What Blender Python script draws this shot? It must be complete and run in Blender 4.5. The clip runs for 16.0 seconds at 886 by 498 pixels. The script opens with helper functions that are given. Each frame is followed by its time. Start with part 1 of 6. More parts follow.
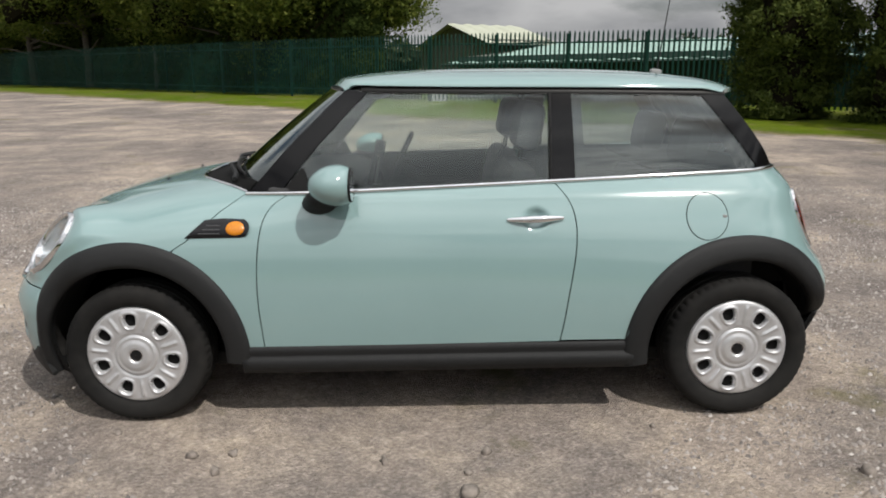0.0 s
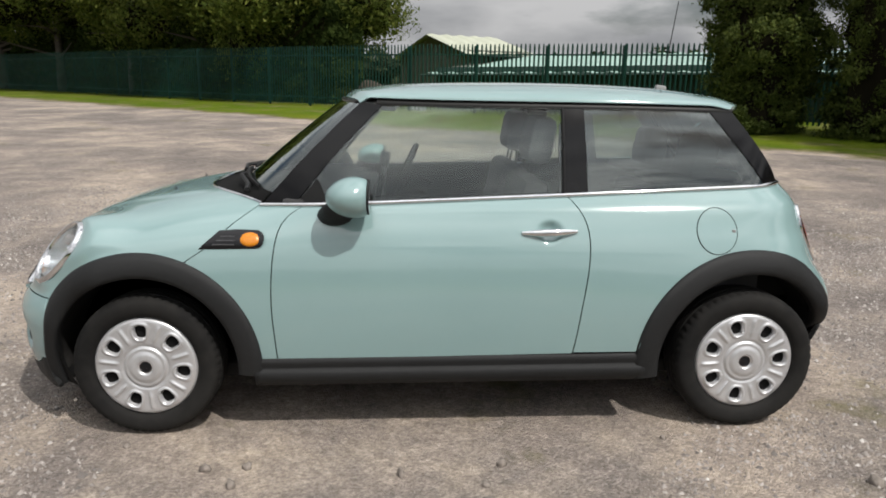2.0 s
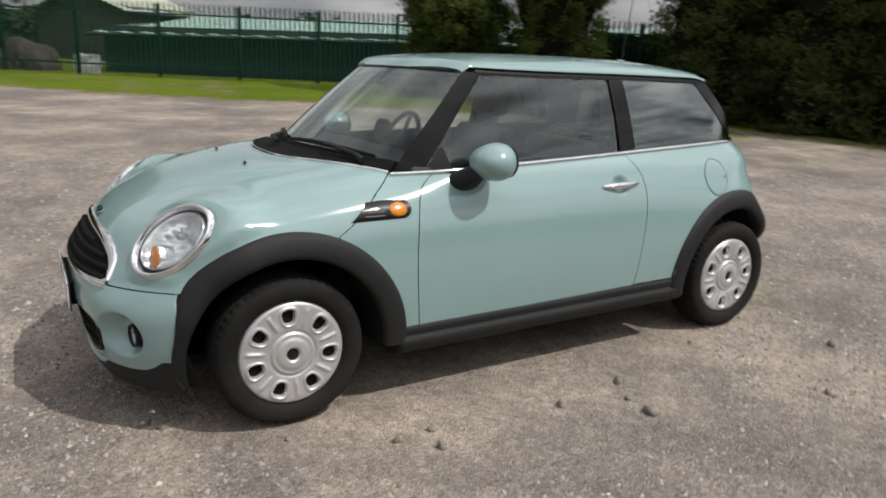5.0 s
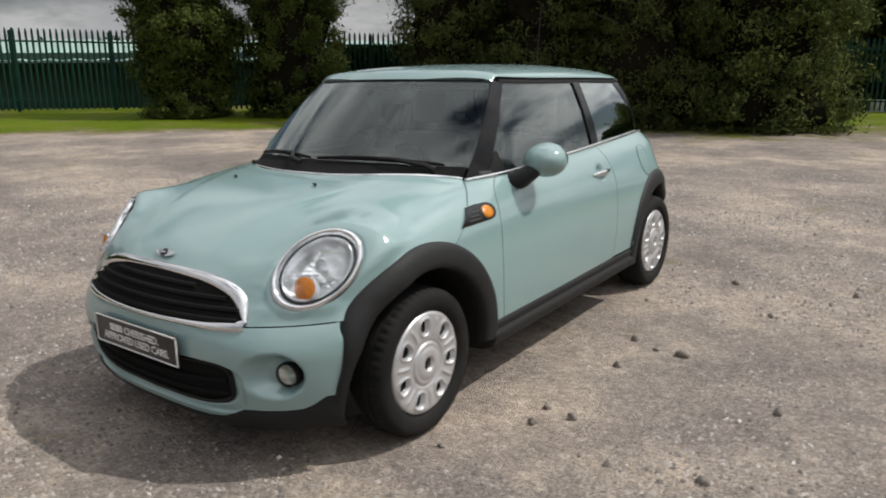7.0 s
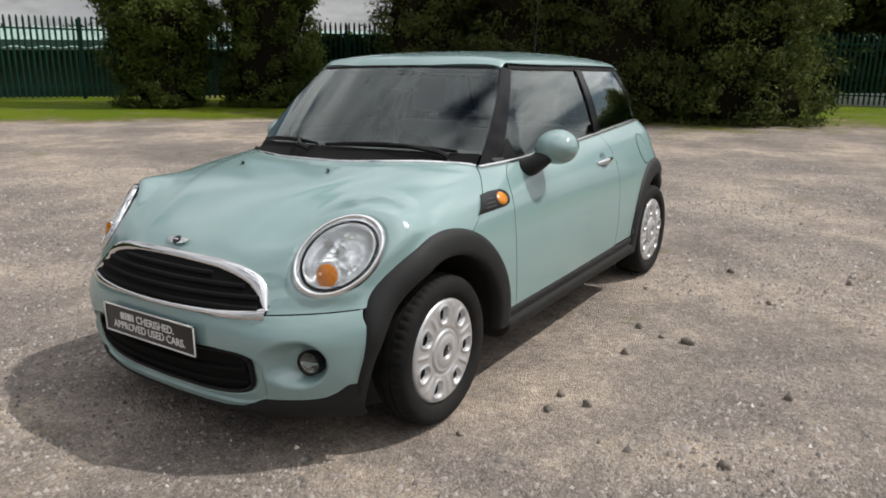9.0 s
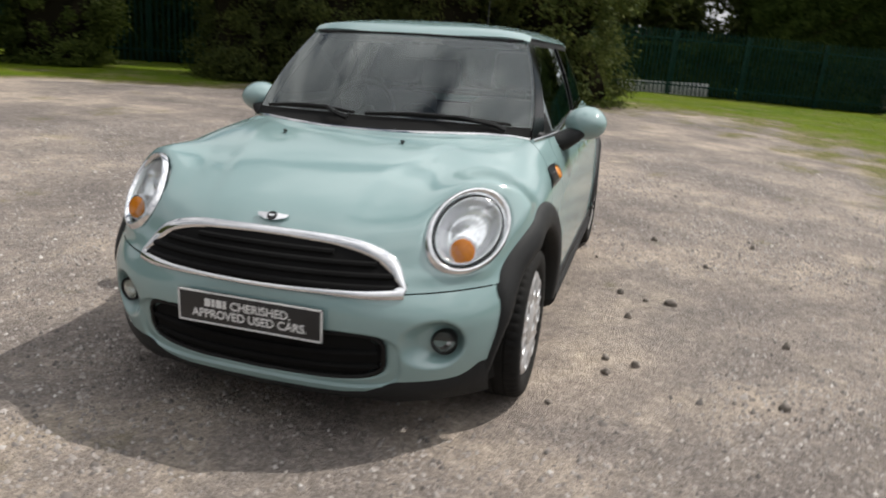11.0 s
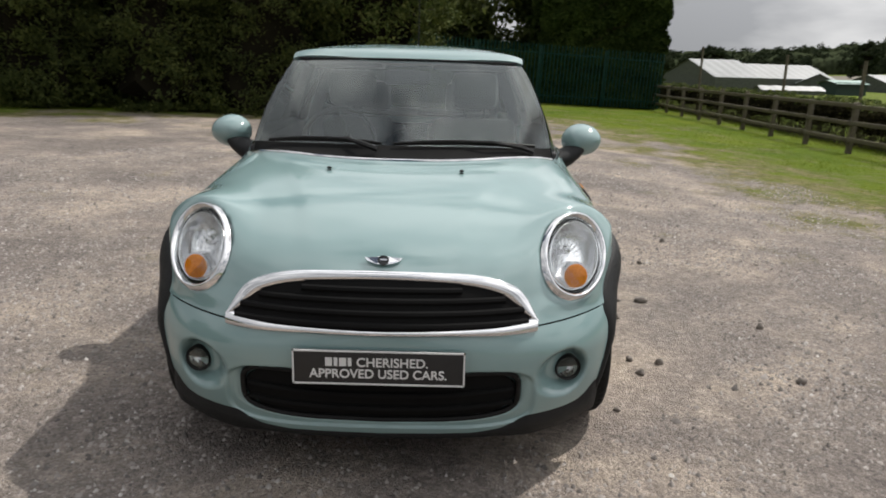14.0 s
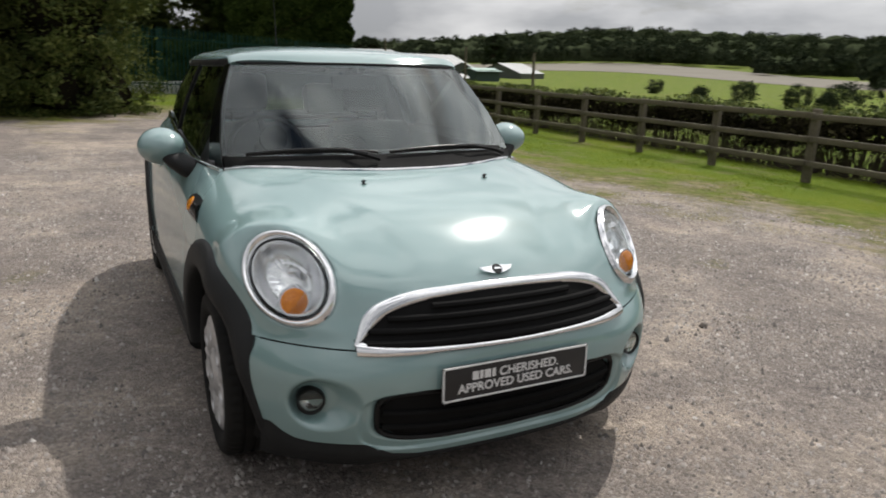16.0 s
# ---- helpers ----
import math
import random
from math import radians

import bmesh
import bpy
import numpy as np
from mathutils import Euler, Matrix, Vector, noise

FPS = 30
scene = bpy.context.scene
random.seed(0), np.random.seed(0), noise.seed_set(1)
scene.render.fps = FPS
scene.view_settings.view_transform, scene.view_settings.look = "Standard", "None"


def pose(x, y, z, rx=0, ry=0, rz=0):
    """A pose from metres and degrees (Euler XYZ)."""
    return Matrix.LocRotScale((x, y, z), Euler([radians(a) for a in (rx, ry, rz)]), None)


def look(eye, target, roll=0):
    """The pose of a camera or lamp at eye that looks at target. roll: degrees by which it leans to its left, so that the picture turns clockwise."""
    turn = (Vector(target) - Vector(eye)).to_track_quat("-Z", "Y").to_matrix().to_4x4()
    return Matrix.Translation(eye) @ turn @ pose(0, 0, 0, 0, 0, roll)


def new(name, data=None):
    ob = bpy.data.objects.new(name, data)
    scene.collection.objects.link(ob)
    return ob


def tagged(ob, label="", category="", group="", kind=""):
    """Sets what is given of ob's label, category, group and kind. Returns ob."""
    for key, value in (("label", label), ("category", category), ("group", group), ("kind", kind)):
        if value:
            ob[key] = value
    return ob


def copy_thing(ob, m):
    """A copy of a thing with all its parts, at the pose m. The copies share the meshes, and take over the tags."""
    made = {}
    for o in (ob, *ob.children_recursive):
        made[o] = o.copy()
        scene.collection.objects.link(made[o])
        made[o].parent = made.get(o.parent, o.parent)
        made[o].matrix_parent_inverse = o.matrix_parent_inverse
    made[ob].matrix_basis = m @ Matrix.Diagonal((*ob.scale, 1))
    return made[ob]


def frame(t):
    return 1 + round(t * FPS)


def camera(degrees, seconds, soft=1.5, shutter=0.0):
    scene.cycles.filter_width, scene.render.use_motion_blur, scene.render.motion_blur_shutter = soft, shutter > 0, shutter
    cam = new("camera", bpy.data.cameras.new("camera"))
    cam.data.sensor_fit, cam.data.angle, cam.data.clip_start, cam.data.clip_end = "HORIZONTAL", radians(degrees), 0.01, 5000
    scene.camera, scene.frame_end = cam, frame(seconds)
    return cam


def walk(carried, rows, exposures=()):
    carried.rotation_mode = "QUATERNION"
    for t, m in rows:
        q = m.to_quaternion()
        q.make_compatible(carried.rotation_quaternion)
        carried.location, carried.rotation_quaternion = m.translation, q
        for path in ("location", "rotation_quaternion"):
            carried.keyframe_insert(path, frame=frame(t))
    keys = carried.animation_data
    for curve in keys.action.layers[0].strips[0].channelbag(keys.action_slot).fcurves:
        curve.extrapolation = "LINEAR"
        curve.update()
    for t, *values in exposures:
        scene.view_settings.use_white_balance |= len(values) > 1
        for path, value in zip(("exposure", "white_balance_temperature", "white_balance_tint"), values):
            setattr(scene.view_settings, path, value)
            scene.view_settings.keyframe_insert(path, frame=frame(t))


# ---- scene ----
cam = camera(63.5, 16.0, 1.8, 0.5)
PATH = [
    (0, (1.234, -3.563, 1.378), (1.25, -1.616, 0.917), -0.5),
    (0.5, (1.083, -3.547, 1.384), (1.156, -1.6, 0.93), -1.4),
    (1, (1.066, -3.555, 1.393), (1.171, -1.606, 0.958), -1.0),
    (1.5, (1.071, -3.565, 1.393), (1.163, -1.615, 0.959), 0.0),
    (2, (1.07, -3.568, 1.394), (1.159, -1.618, 0.958), 0.4),
    (2.5, (1.023, -3.583, 1.397), (1.139, -1.636, 0.953), 0.8),
    (3, (0.792, -3.619, 1.405), (1.013, -1.68, 0.969), 1.9),
    (3.5, (0.44, -3.599, 1.388), (0.796, -1.683, 0.936), 2.0),
    (4, (-0.018, -3.552, 1.388), (0.559, -1.684, 0.968), 3.1),
    (4.5, (-0.412, -3.446, 1.404), (0.33, -1.644, 0.956), 3.6),
    (4.7, (-0.567, -3.371, 1.385), (0.268, -1.617, 0.909), 2.8),
    (6.8, (-1.979, -2.467, 1.376), (-0.41, -1.328, 0.889), -0.1),
    (7, (-2.044, -2.375, 1.369), (-0.473, -1.231, 0.897), -0.9),
    (7.5, (-2.086, -2.327, 1.353), (-0.515, -1.179, 0.888), -2.0),
    (8, (-2.096, -2.317, 1.349), (-0.519, -1.177, 0.885), -1.0),
    (10.3, (-2.35, -1.749, 1.343), (-0.607, -0.904, 0.845), 2.7),
    (10.5, (-2.418, -1.621, 1.349), (-0.627, -0.863, 0.884), 4.1),
    (11, (-2.597, -1.172, 1.318), (-0.748, -0.646, 0.764), 3.2),
    (11.5, (-2.663, -0.756, 1.296), (-0.761, -0.448, 0.76), 1.7),
    (12, (-2.701, -0.377, 1.318), (-0.769, -0.297, 0.809), 0.1),
    (12.5, (-2.712, -0.233, 1.343), (-0.779, -0.151, 0.837), -0.5),
    (13, (-2.715, -0.223, 1.344), (-0.78, -0.176, 0.839), 0.7),
    (13.5, (-2.713, -0.217, 1.341), (-0.78, -0.176, 0.827), 0.8),
    (14, (-2.699, -0.171, 1.344), (-0.765, -0.183, 0.838), 1.6),
    (14.5, (-2.698, 0.022, 1.345), (-0.773, -0.172, 0.837), 2.6),
    (15, (-2.623, 0.38, 1.337), (-0.738, -0.025, 0.809), 2.3),
    (15.5, (-2.565, 0.761, 1.364), (-0.749, 0.103, 0.844), 1.9),
    (16, (-2.435, 1.129, 1.377), (-0.703, 0.268, 0.867), 1.6),
]
# the film camera's own exposure drifts a little
walk(cam, [(t, look(eye, target, roll)) for t, eye, target, roll in PATH],
     [(0, -0.03), (1, 0.05), (2, 0.06), (3, 0.03), (4.5, -0.10), (7, -0.05), (8.2, -0.03), (11, 0.08), (12, 0.05), (13.5, 0.0), (16, 0.0)])

# ---- light ----
SUN_TO = Vector((0.45, -0.61, 1.0)).normalized()  # towards the sun
world = bpy.data.worlds.new("sky")
scene.world = world
world.use_nodes = True
wn, wl = world.node_tree.nodes, world.node_tree.links
wn.clear()
w_out = wn.new("ShaderNodeOutputWorld")
w_bg = wn.new("ShaderNodeBackground")
w_sky = wn.new("ShaderNodeTexSky")
w_sky.sky_type = "NISHITA"
w_sky.sun_disc = False
w_sky.sun_elevation = math.asin(SUN_TO.z)
w_sky.sun_rotation = math.atan2(SUN_TO.x, SUN_TO.y)
w_sky.air_density, w_sky.dust_density, w_sky.ozone_density = 1.2, 2.0, 1.0
w_co = wn.new("ShaderNodeTexCoord")
w_map = wn.new("ShaderNodeMapping")
w_map.inputs["Scale"].default_value = (1.0, 1.0, 3.0)
w_map.inputs["Location"].default_value = (0.35, 0.1, 0.2)
w_n1 = wn.new("ShaderNodeTexNoise")
w_n1.inputs["Scale"].default_value, w_n1.inputs["Detail"].default_value, w_n1.inputs["Roughness"].default_value = 1.9, 9.0, 0.58
w_n2 = wn.new("ShaderNodeTexNoise")
w_n2.inputs["Scale"].default_value, w_n2.inputs["Detail"].default_value = 3.1, 8.0
w_cov = wn.new("ShaderNodeValToRGB")
w_cov.color_ramp.elements[0].position, w_cov.color_ramp.elements[1].position = 0.36, 0.47
w_shade = wn.new("ShaderNodeValToRGB")
w_shade.color_ramp.elements[0].position, w_shade.color_ramp.elements[1].position = 0.41, 0.60
w_shade.color_ramp.elements[0].color = (8.4, 8.6, 9.0, 1)
w_shade.color_ramp.elements[1].color = (15.5, 15.5, 15.6, 1)
w_mix = wn.new("ShaderNodeMix")
w_mix.data_type = "RGBA"
wl.new(w_co.outputs["Generated"], w_map.inputs["Vector"])
wl.new(w_map.outputs["Vector"], w_n1.inputs["Vector"])
wl.new(w_map.outputs["Vector"], w_n2.inputs["Vector"])
wl.new(w_n1.outputs["Fac"], w_cov.inputs["Fac"])
wl.new(w_n2.outputs["Fac"], w_shade.inputs["Fac"])
wl.new(w_cov.outputs["Color"], w_mix.inputs["Factor"])
wl.new(w_sky.outputs["Color"], w_mix.inputs["A"])
# an overcast sky is brighter overhead than at the horizon
w_sep = wn.new("ShaderNodeSeparateXYZ")
w_up = wn.new("ShaderNodeMapRange")
w_up.inputs["From Min"].default_value, w_up.inputs["From Max"].default_value = 0.0, 0.9
w_up.inputs["To Min"].default_value, w_up.inputs["To Max"].default_value = 0.86, 2.0
w_grad = wn.new("ShaderNodeVectorMath")
w_grad.operation = "SCALE"
wl.new(w_co.outputs["Generated"], w_sep.inputs[0])
wl.new(w_sep.outputs["Z"], w_up.inputs["Value"])
wl.new(w_shade.outputs["Color"], w_grad.inputs[0])
# and brighter towards the sun
w_dot = wn.new("ShaderNodeVectorMath")
w_dot.operation = "DOT_PRODUCT"
w_dot.inputs[1].default_value = SUN_TO
w_sunward = wn.new("ShaderNodeMapRange")
w_sunward.interpolation_type = "SMOOTHSTEP"
w_sunward.inputs["From Min"].default_value, w_sunward.inputs["From Max"].default_value = 0.2, 1.0
w_sunward.inputs["To Min"].default_value, w_sunward.inputs["To Max"].default_value = 0.92, 1.9
w_gain = wn.new("ShaderNodeMath")
w_gain.operation = "MULTIPLY"
wl.new(w_co.outputs["Generated"], w_dot.inputs[0])
wl.new(w_dot.outputs["Value"], w_sunward.inputs["Value"])
wl.new(w_up.outputs[0], w_gain.inputs[0])
wl.new(w_sunward.outputs[0], w_gain.inputs[1])
wl.new(w_gain.outputs[0], w_grad.inputs["Scale"])
wl.new(w_grad.outputs[0], w_mix.inputs["B"])
wl.new(w_mix.outputs["Result"], w_bg.inputs["Color"])
w_bg.inputs["Strength"].default_value = 0.0372
wl.new(w_bg.outputs["Background"], w_out.inputs["Surface"])

sun_data = bpy.data.lights.new("sun", "SUN")
sun_data.energy, sun_data.angle, sun_data.color = 3.65, radians(0.6), (1.0, 0.955, 0.895)
sun = new("sun", sun_data)
sun.matrix_world = look(SUN_TO * 60, (0, 0, 0))

# ---- materials ----
def blank(name):
    m = bpy.data.materials.new(name)
    m.use_nodes = True
    m.node_tree.nodes.clear()
    out = m.node_tree.nodes.new("ShaderNodeOutputMaterial")
    bsdf = m.node_tree.nodes.new("ShaderNodeBsdfPrincipled")
    m.node_tree.links.new(bsdf.outputs[0], out.inputs[0])
    return m, m.node_tree.nodes, m.node_tree.links, bsdf, out


def noise_node(n, l, scale, detail=4.0, rough=0.55, coord=None, out="Fac"):
    t = n.new("ShaderNodeTexNoise")
    t.inputs["Scale"].default_value, t.inputs["Detail"].default_value, t.inputs["Roughness"].default_value = scale, detail, rough
    if coord is None:
        coord = n.new("ShaderNodeTexCoord").outputs["Object"]
    l.new(coord, t.inputs["Vector"])
    return t.outputs[out]


def ramp(n, l, fac, stops):
    r = n.new("ShaderNodeValToRGB")
    while len(r.color_ramp.elements) < len(stops):
        r.color_ramp.elements.new(0.5)
    for e, (p, c) in zip(r.color_ramp.elements, stops):
        e.position, e.color = p, (*c, 1) if len(c) == 3 else c
    l.new(fac, r.inputs["Fac"])
    return r.outputs["Color"]


def mixrgb(n, l, fac, a, b, mode="MIX"):
    x = n.new("ShaderNodeMix")
    x.data_type, x.blend_type = "RGBA", mode
    for key, v in (("Factor", fac), ("A", a), ("B", b)):
        if hasattr(v, "links"):
            l.new(v, x.inputs[key])
        else:
            x.inputs[key].default_value = v if key == "Factor" else (*v, 1)
    return x.outputs["Result"]


def bump(n, l, bsdf, height, strength, dist):
    b = n.new("ShaderNodeBump")
    b.inputs["Strength"].default_value, b.inputs["Distance"].default_value = strength, dist
    l.new(height, b.inputs["Height"])
    l.new(b.outputs["Normal"], bsdf.inputs["Normal"])


def plain(name, c1, c2, rough=0.6, metal=0.0, scale=30.0, big=2.0, rel=0.0, relscale=200.0, coat=0.0, spec=0.5):
    """Two-scale colour variation with grain and fine relief."""
    m, n, l, b, o = blank(name)
    small = noise_node(n, l, scale)
    large = noise_node(n, l, big)
    f = mixrgb(n, l, 0.5, small, large)
    l.new(ramp(n, l, f, [(0.35, c1), (0.65, c2)]), b.inputs["Base Color"])
    r = n.new("ShaderNodeMapRange")
    r.inputs["To Min"].default_value, r.inputs["To Max"].default_value = rough * 0.8, min(1.0, rough * 1.2)
    l.new(small, r.inputs["Value"])
    l.new(r.outputs[0], b.inputs["Roughness"])
    b.inputs["Metallic"].default_value = metal
    b.inputs["Coat Weight"].default_value = coat
    b.inputs["Coat Roughness"].default_value = 0.04
    b.inputs["Specular IOR Level"].default_value = spec
    if rel:
        bump(n, l, b, noise_node(n, l, relscale, 3.0), rel, 0.002)
    return m


M = {}
# car
m, n, l, b, o = blank("mint_paint")
dust = noise_node(n, l, 1.6, 6.0)
l.new(ramp(n, l, dust, [(0.3, (0.190, 0.288, 0.288)), (0.7, (0.203, 0.304, 0.303))]), b.inputs["Base Color"])
l.new(ramp(n, l, noise_node(n, l, 7.0), [(0.3, (0.52,) * 3), (0.7, (0.62,) * 3)]), b.inputs["Roughness"])
b.inputs["Specular IOR Level"].default_value = 0.12
b.inputs["Coat Weight"].default_value, b.inputs["Coat Roughness"].default_value = 1.0, 0.085
b.inputs["Coat IOR"].default_value = 1.80
M["paint"] = m
M["trim"] = plain("black_textured_plastic", (0.009, 0.0095, 0.010), (0.015, 0.0155, 0.016), 0.58, spec=0.26, rel=0.5, relscale=900, scale=60)
M["gloss"] = plain("gloss_black", (0.006, 0.006, 0.007), (0.010, 0.010, 0.011), 0.34, coat=0.35, spec=0.15)
M["pillar"] = plain("piano_black", (0.004, 0.004, 0.0045), (0.006, 0.006, 0.0065), 0.10, spec=0.22)
M["satin"] = plain("satin_black", (0.006, 0.006, 0.006), (0.010, 0.010, 0.010), 0.45, spec=0.2)
M["rubber"] = plain("tyre_rubber", (0.007, 0.007, 0.007), (0.019, 0.0182, 0.0170), 0.8, spec=0.15, rel=0.4, relscale=160, scale=18)
M["chrome"] = plain("chrome", (0.72, 0.72, 0.73), (0.80, 0.80, 0.81), 0.07, metal=1.0)
M["silver"] = plain("silver_wheel_paint", (0.46, 0.46, 0.47), (0.56, 0.56, 0.57), 0.36, metal=0.55, coat=0.4)
M["dark"] = plain("dark_cavity", (0.006, 0.006, 0.006), (0.010, 0.010, 0.010), 0.85, spec=0.08)
M["under"] = plain("underbody", (0.010, 0.010, 0.010), (0.020, 0.019, 0.018), 0.9, spec=0.12)
M["cloth"] = plain("seat_cloth", (0.085, 0.085, 0.090), (0.125, 0.125, 0.130), 0.95, rel=0.15, relscale=90)
M["dash"] = plain("dash_plastic", (0.026, 0.026, 0.027), (0.042, 0.042, 0.043), 0.75, rel=0.1, relscale=300)
M["lining"] = plain("grey_headlining", (0.22, 0.22, 0.21), (0.27, 0.27, 0.26), 0.95)
M["plate_black"] = plain("plate_black", (0.010, 0.010, 0.011), (0.016, 0.016, 0.017), 0.35)
M["plate_white"] = plain("plate_white", (0.62, 0.62, 0.62), (0.70, 0.70, 0.70), 0.4)
M["grey"] = plain("grey_plastic", (0.18, 0.18, 0.18), (0.24, 0.24, 0.24), 0.5)
M["reflector"] = plain("lamp_reflector", (0.78, 0.78, 0.80), (0.88, 0.88, 0.90), 0.20, metal=1.0, scale=12)
M["lamp_bowl"] = plain("bright_lamp_bowl", (0.84, 0.84, 0.86), (0.93, 0.93, 0.94), 0.16, metal=0.9, scale=25)
M["dark_grey"] = plain("dark_grey_plastic", (0.030, 0.030, 0.032), (0.045, 0.045, 0.047), 0.45)
M["red"] = plain("red_lens", (0.12, 0.008, 0.008), (0.17, 0.012, 0.010), 0.12, coat=1.0)


def glassy(name, tint, gloss=0.02, thick=0.85):
    """A thin pane: clear with a tint, and a Fresnel gloss on top."""
    m, n, l, b, o = blank(name)
    n.remove(b)
    tr = n.new("ShaderNodeBsdfTransparent")
    tr.inputs["Color"].default_value = (*tint, 1)
    gl = n.new("ShaderNodeBsdfGlossy")
    gl.inputs["Roughness"].default_value = gloss
    gl.inputs["Color"].default_value = (0.91, 0.97, 0.95, 1)
    fr = n.new("ShaderNodeFresnel")
    fr.inputs["IOR"].default_value = 1.52
    mp = n.new("ShaderNodeMapRange")
    mp.inputs["From Max"].default_value = thick
    mx = n.new("ShaderNodeMixShader")
    l.new(fr.outputs[0], mp.inputs["Value"])
    l.new(mp.outputs[0], mx.inputs["Fac"])
    l.new(tr.outputs[0], mx.inputs[1])
    l.new(gl.outputs[0], mx.inputs[2])
    l.new(mx.outputs[0], o.inputs[0])
    return m


M["glass"] = glassy("car_glass", (0.90, 0.95, 0.93), 0.012, 0.56)
M["side_glass"] = glassy("side_glass", (0.80, 0.87, 0.84), 0.012, 0.50)
M["rear_glass"] = glassy("rear_window_glass", (0.20, 0.23, 0.22), 0.012, 0.5)
M["privacy"] = glassy("rear_side_glass", (0.50, 0.58, 0.55), 0.012, 0.33)
M["lens"] = glassy("lamp_lens", (0.96, 0.97, 0.97), 0.02, 1.5)
m, n, l, b, o = blank("amber_lens")
l.new(ramp(n, l, noise_node(n, l, 120.0), [(0.3, (0.52, 0.150, 0.006)), (0.7, (0.68, 0.23, 0.012))]), b.inputs["Base Color"])
b.inputs["Roughness"].default_value, b.inputs["Coat Weight"].default_value = 0.25, 1.0
M["amber"] = m
M["amber_side"] = plain("yellow_amber_lens", (0.48, 0.155, 0.002), (0.70, 0.26, 0.004), 0.25, coat=0.35, scale=160)

# ground: gravel yard and grass, told apart by the attribute "grass"
m, n, l, b, o = blank("gravel_and_grass")
pos = n.new("ShaderNodeNewGeometry").outputs["Position"]
att = n.new("ShaderNodeAttribute")
att.attribute_name = "grass"
vor = n.new("ShaderNodeTexVoronoi")
vor.inputs["Scale"].default_value = 105.0
l.new(pos, vor.inputs["Vector"])
vor2 = n.new("ShaderNodeTexVoronoi")
vor2.inputs["Scale"].default_value = 26.0
l.new(pos, vor2.inputs["Vector"])
peb = ramp(n, l, vor.outputs["Color"], [(0.15, (0.128, 0.107, 0.095)), (0.5, (0.243, 0.199, 0.174)), (0.9, (0.43, 0.37, 0.335))])
patch = ramp(n, l, noise_node(n, l, 0.55, 7.0, 0.62, pos), [(0.38, (0.152, 0.140, 0.135)), (0.50, (0.249, 0.223, 0.204)), (0.61, (0.412, 0.355, 0.302))])
beige = ramp(n, l, noise_node(n, l, 2.6, 6.0, 0.66, pos), [(0.38, (0.84, 0.83, 0.83)), (0.50, (1.0, 0.99, 0.97)), (0.62, (1.24, 1.21, 1.13))])
patch = mixrgb(n, l, 1.0, patch, beige, "MULTIPLY")
fine = ramp(n, l, noise_node(n, l, 14.0, 9.0, 0.72, pos), [(0.3, (0.66, 0.66, 0.66)), (0.7, (1.14, 1.14, 1.14))])
peb2 = ramp(n, l, vor2.outputs["Color"], [(0.2, (0.62, 0.62, 0.63)), (0.6, (0.98, 0.97, 0.95)), (0.9, (1.5, 1.48, 1.45))])
g0 = mixrgb(n, l, 0.32, patch, peb)
g1 = mixrgb(n, l, 0.30, g0, peb2, "MULTIPLY")
grit = ramp(n, l, noise_node(n, l, 55.0, 6.0, 0.75, pos), [(0.34, (0.66, 0.65, 0.65)), (0.5, (1.0, 1.0, 1.0)), (0.66, (1.36, 1.35, 1.33))])
gravel = mixrgb(n, l, 0.9, mixrgb(n, l, 0.65, g1, fine, "MULTIPLY"), grit, "MULTIPLY")
gn = mixrgb(n, l, 0.5, noise_node(n, l, 0.35, 6.0, 0.6, pos), noise_node(n, l, 14.0, 6.0, 0.7, pos))
grass = ramp(n, l, gn, [(0.34, (0.044, 0.084, 0.002)), (0.52, (0.088, 0.128, 0.004)), (0.68, (0.150, 0.152, 0.012))])
edge = n.new("ShaderNodeMath")
edge.operation = "MULTIPLY_ADD"
l.new(noise_node(n, l, 0.9, 8.0, 0.68, pos), edge.inputs[0])
edge.inputs[1].default_value = 2.5
l.new(att.outputs["Fac"], edge.inputs[2])
em = n.new("ShaderNodeMapRange")
em.inputs["From Min"].default_value, em.inputs["From Max"].default_value = 1.48, 2.25
l.new(edge.outputs[0], em.inputs["Value"])
worn = mixrgb(n, l, 0.75, ramp(n, l, noise_node(n, l, 5.0, 8.0, 0.7, pos), [(0.35, (0.080, 0.086, 0.024)), (0.65, (0.230, 0.195, 0.098))]), fine, "MULTIPLY")
lower = n.new("ShaderNodeMapRange")
lower.inputs["From Max"].default_value = 0.5
l.new(em.outputs[0], lower.inputs["Value"])
upper = n.new("ShaderNodeMapRange")
upper.inputs["From Min"].default_value = 0.5
l.new(em.outputs[0], upper.inputs["Value"])
l.new(mixrgb(n, l, upper.outputs[0], mixrgb(n, l, lower.outputs[0], gravel, worn), grass), b.inputs["Base Color"])
b.inputs["Roughness"].default_value = 0.93
b.inputs["Specular IOR Level"].default_value = 0.12
hsum = n.new("ShaderNodeMath")
hsum.operation = "MULTIPLY_ADD"
l.new(vor.outputs["Distance"], hsum.inputs[0])
hsum.inputs[1].default_value = -0.70
l.new(noise_node(n, l, 85.0, 7.0, 0.78, pos), hsum.inputs[2])
hsum2 = n.new("ShaderNodeMath")
hsum2.operation = "MULTIPLY_ADD"
l.new(noise_node(n, l, 9.0, 5.0, 0.6, pos), hsum2.inputs[0])
hsum2.inputs[1].default_value = 0.9
l.new(hsum.outputs[0], hsum2.inputs[2])
bump(n, l, b, hsum2.outputs[0], 0.8, 0.0145)
M["ground"] = m

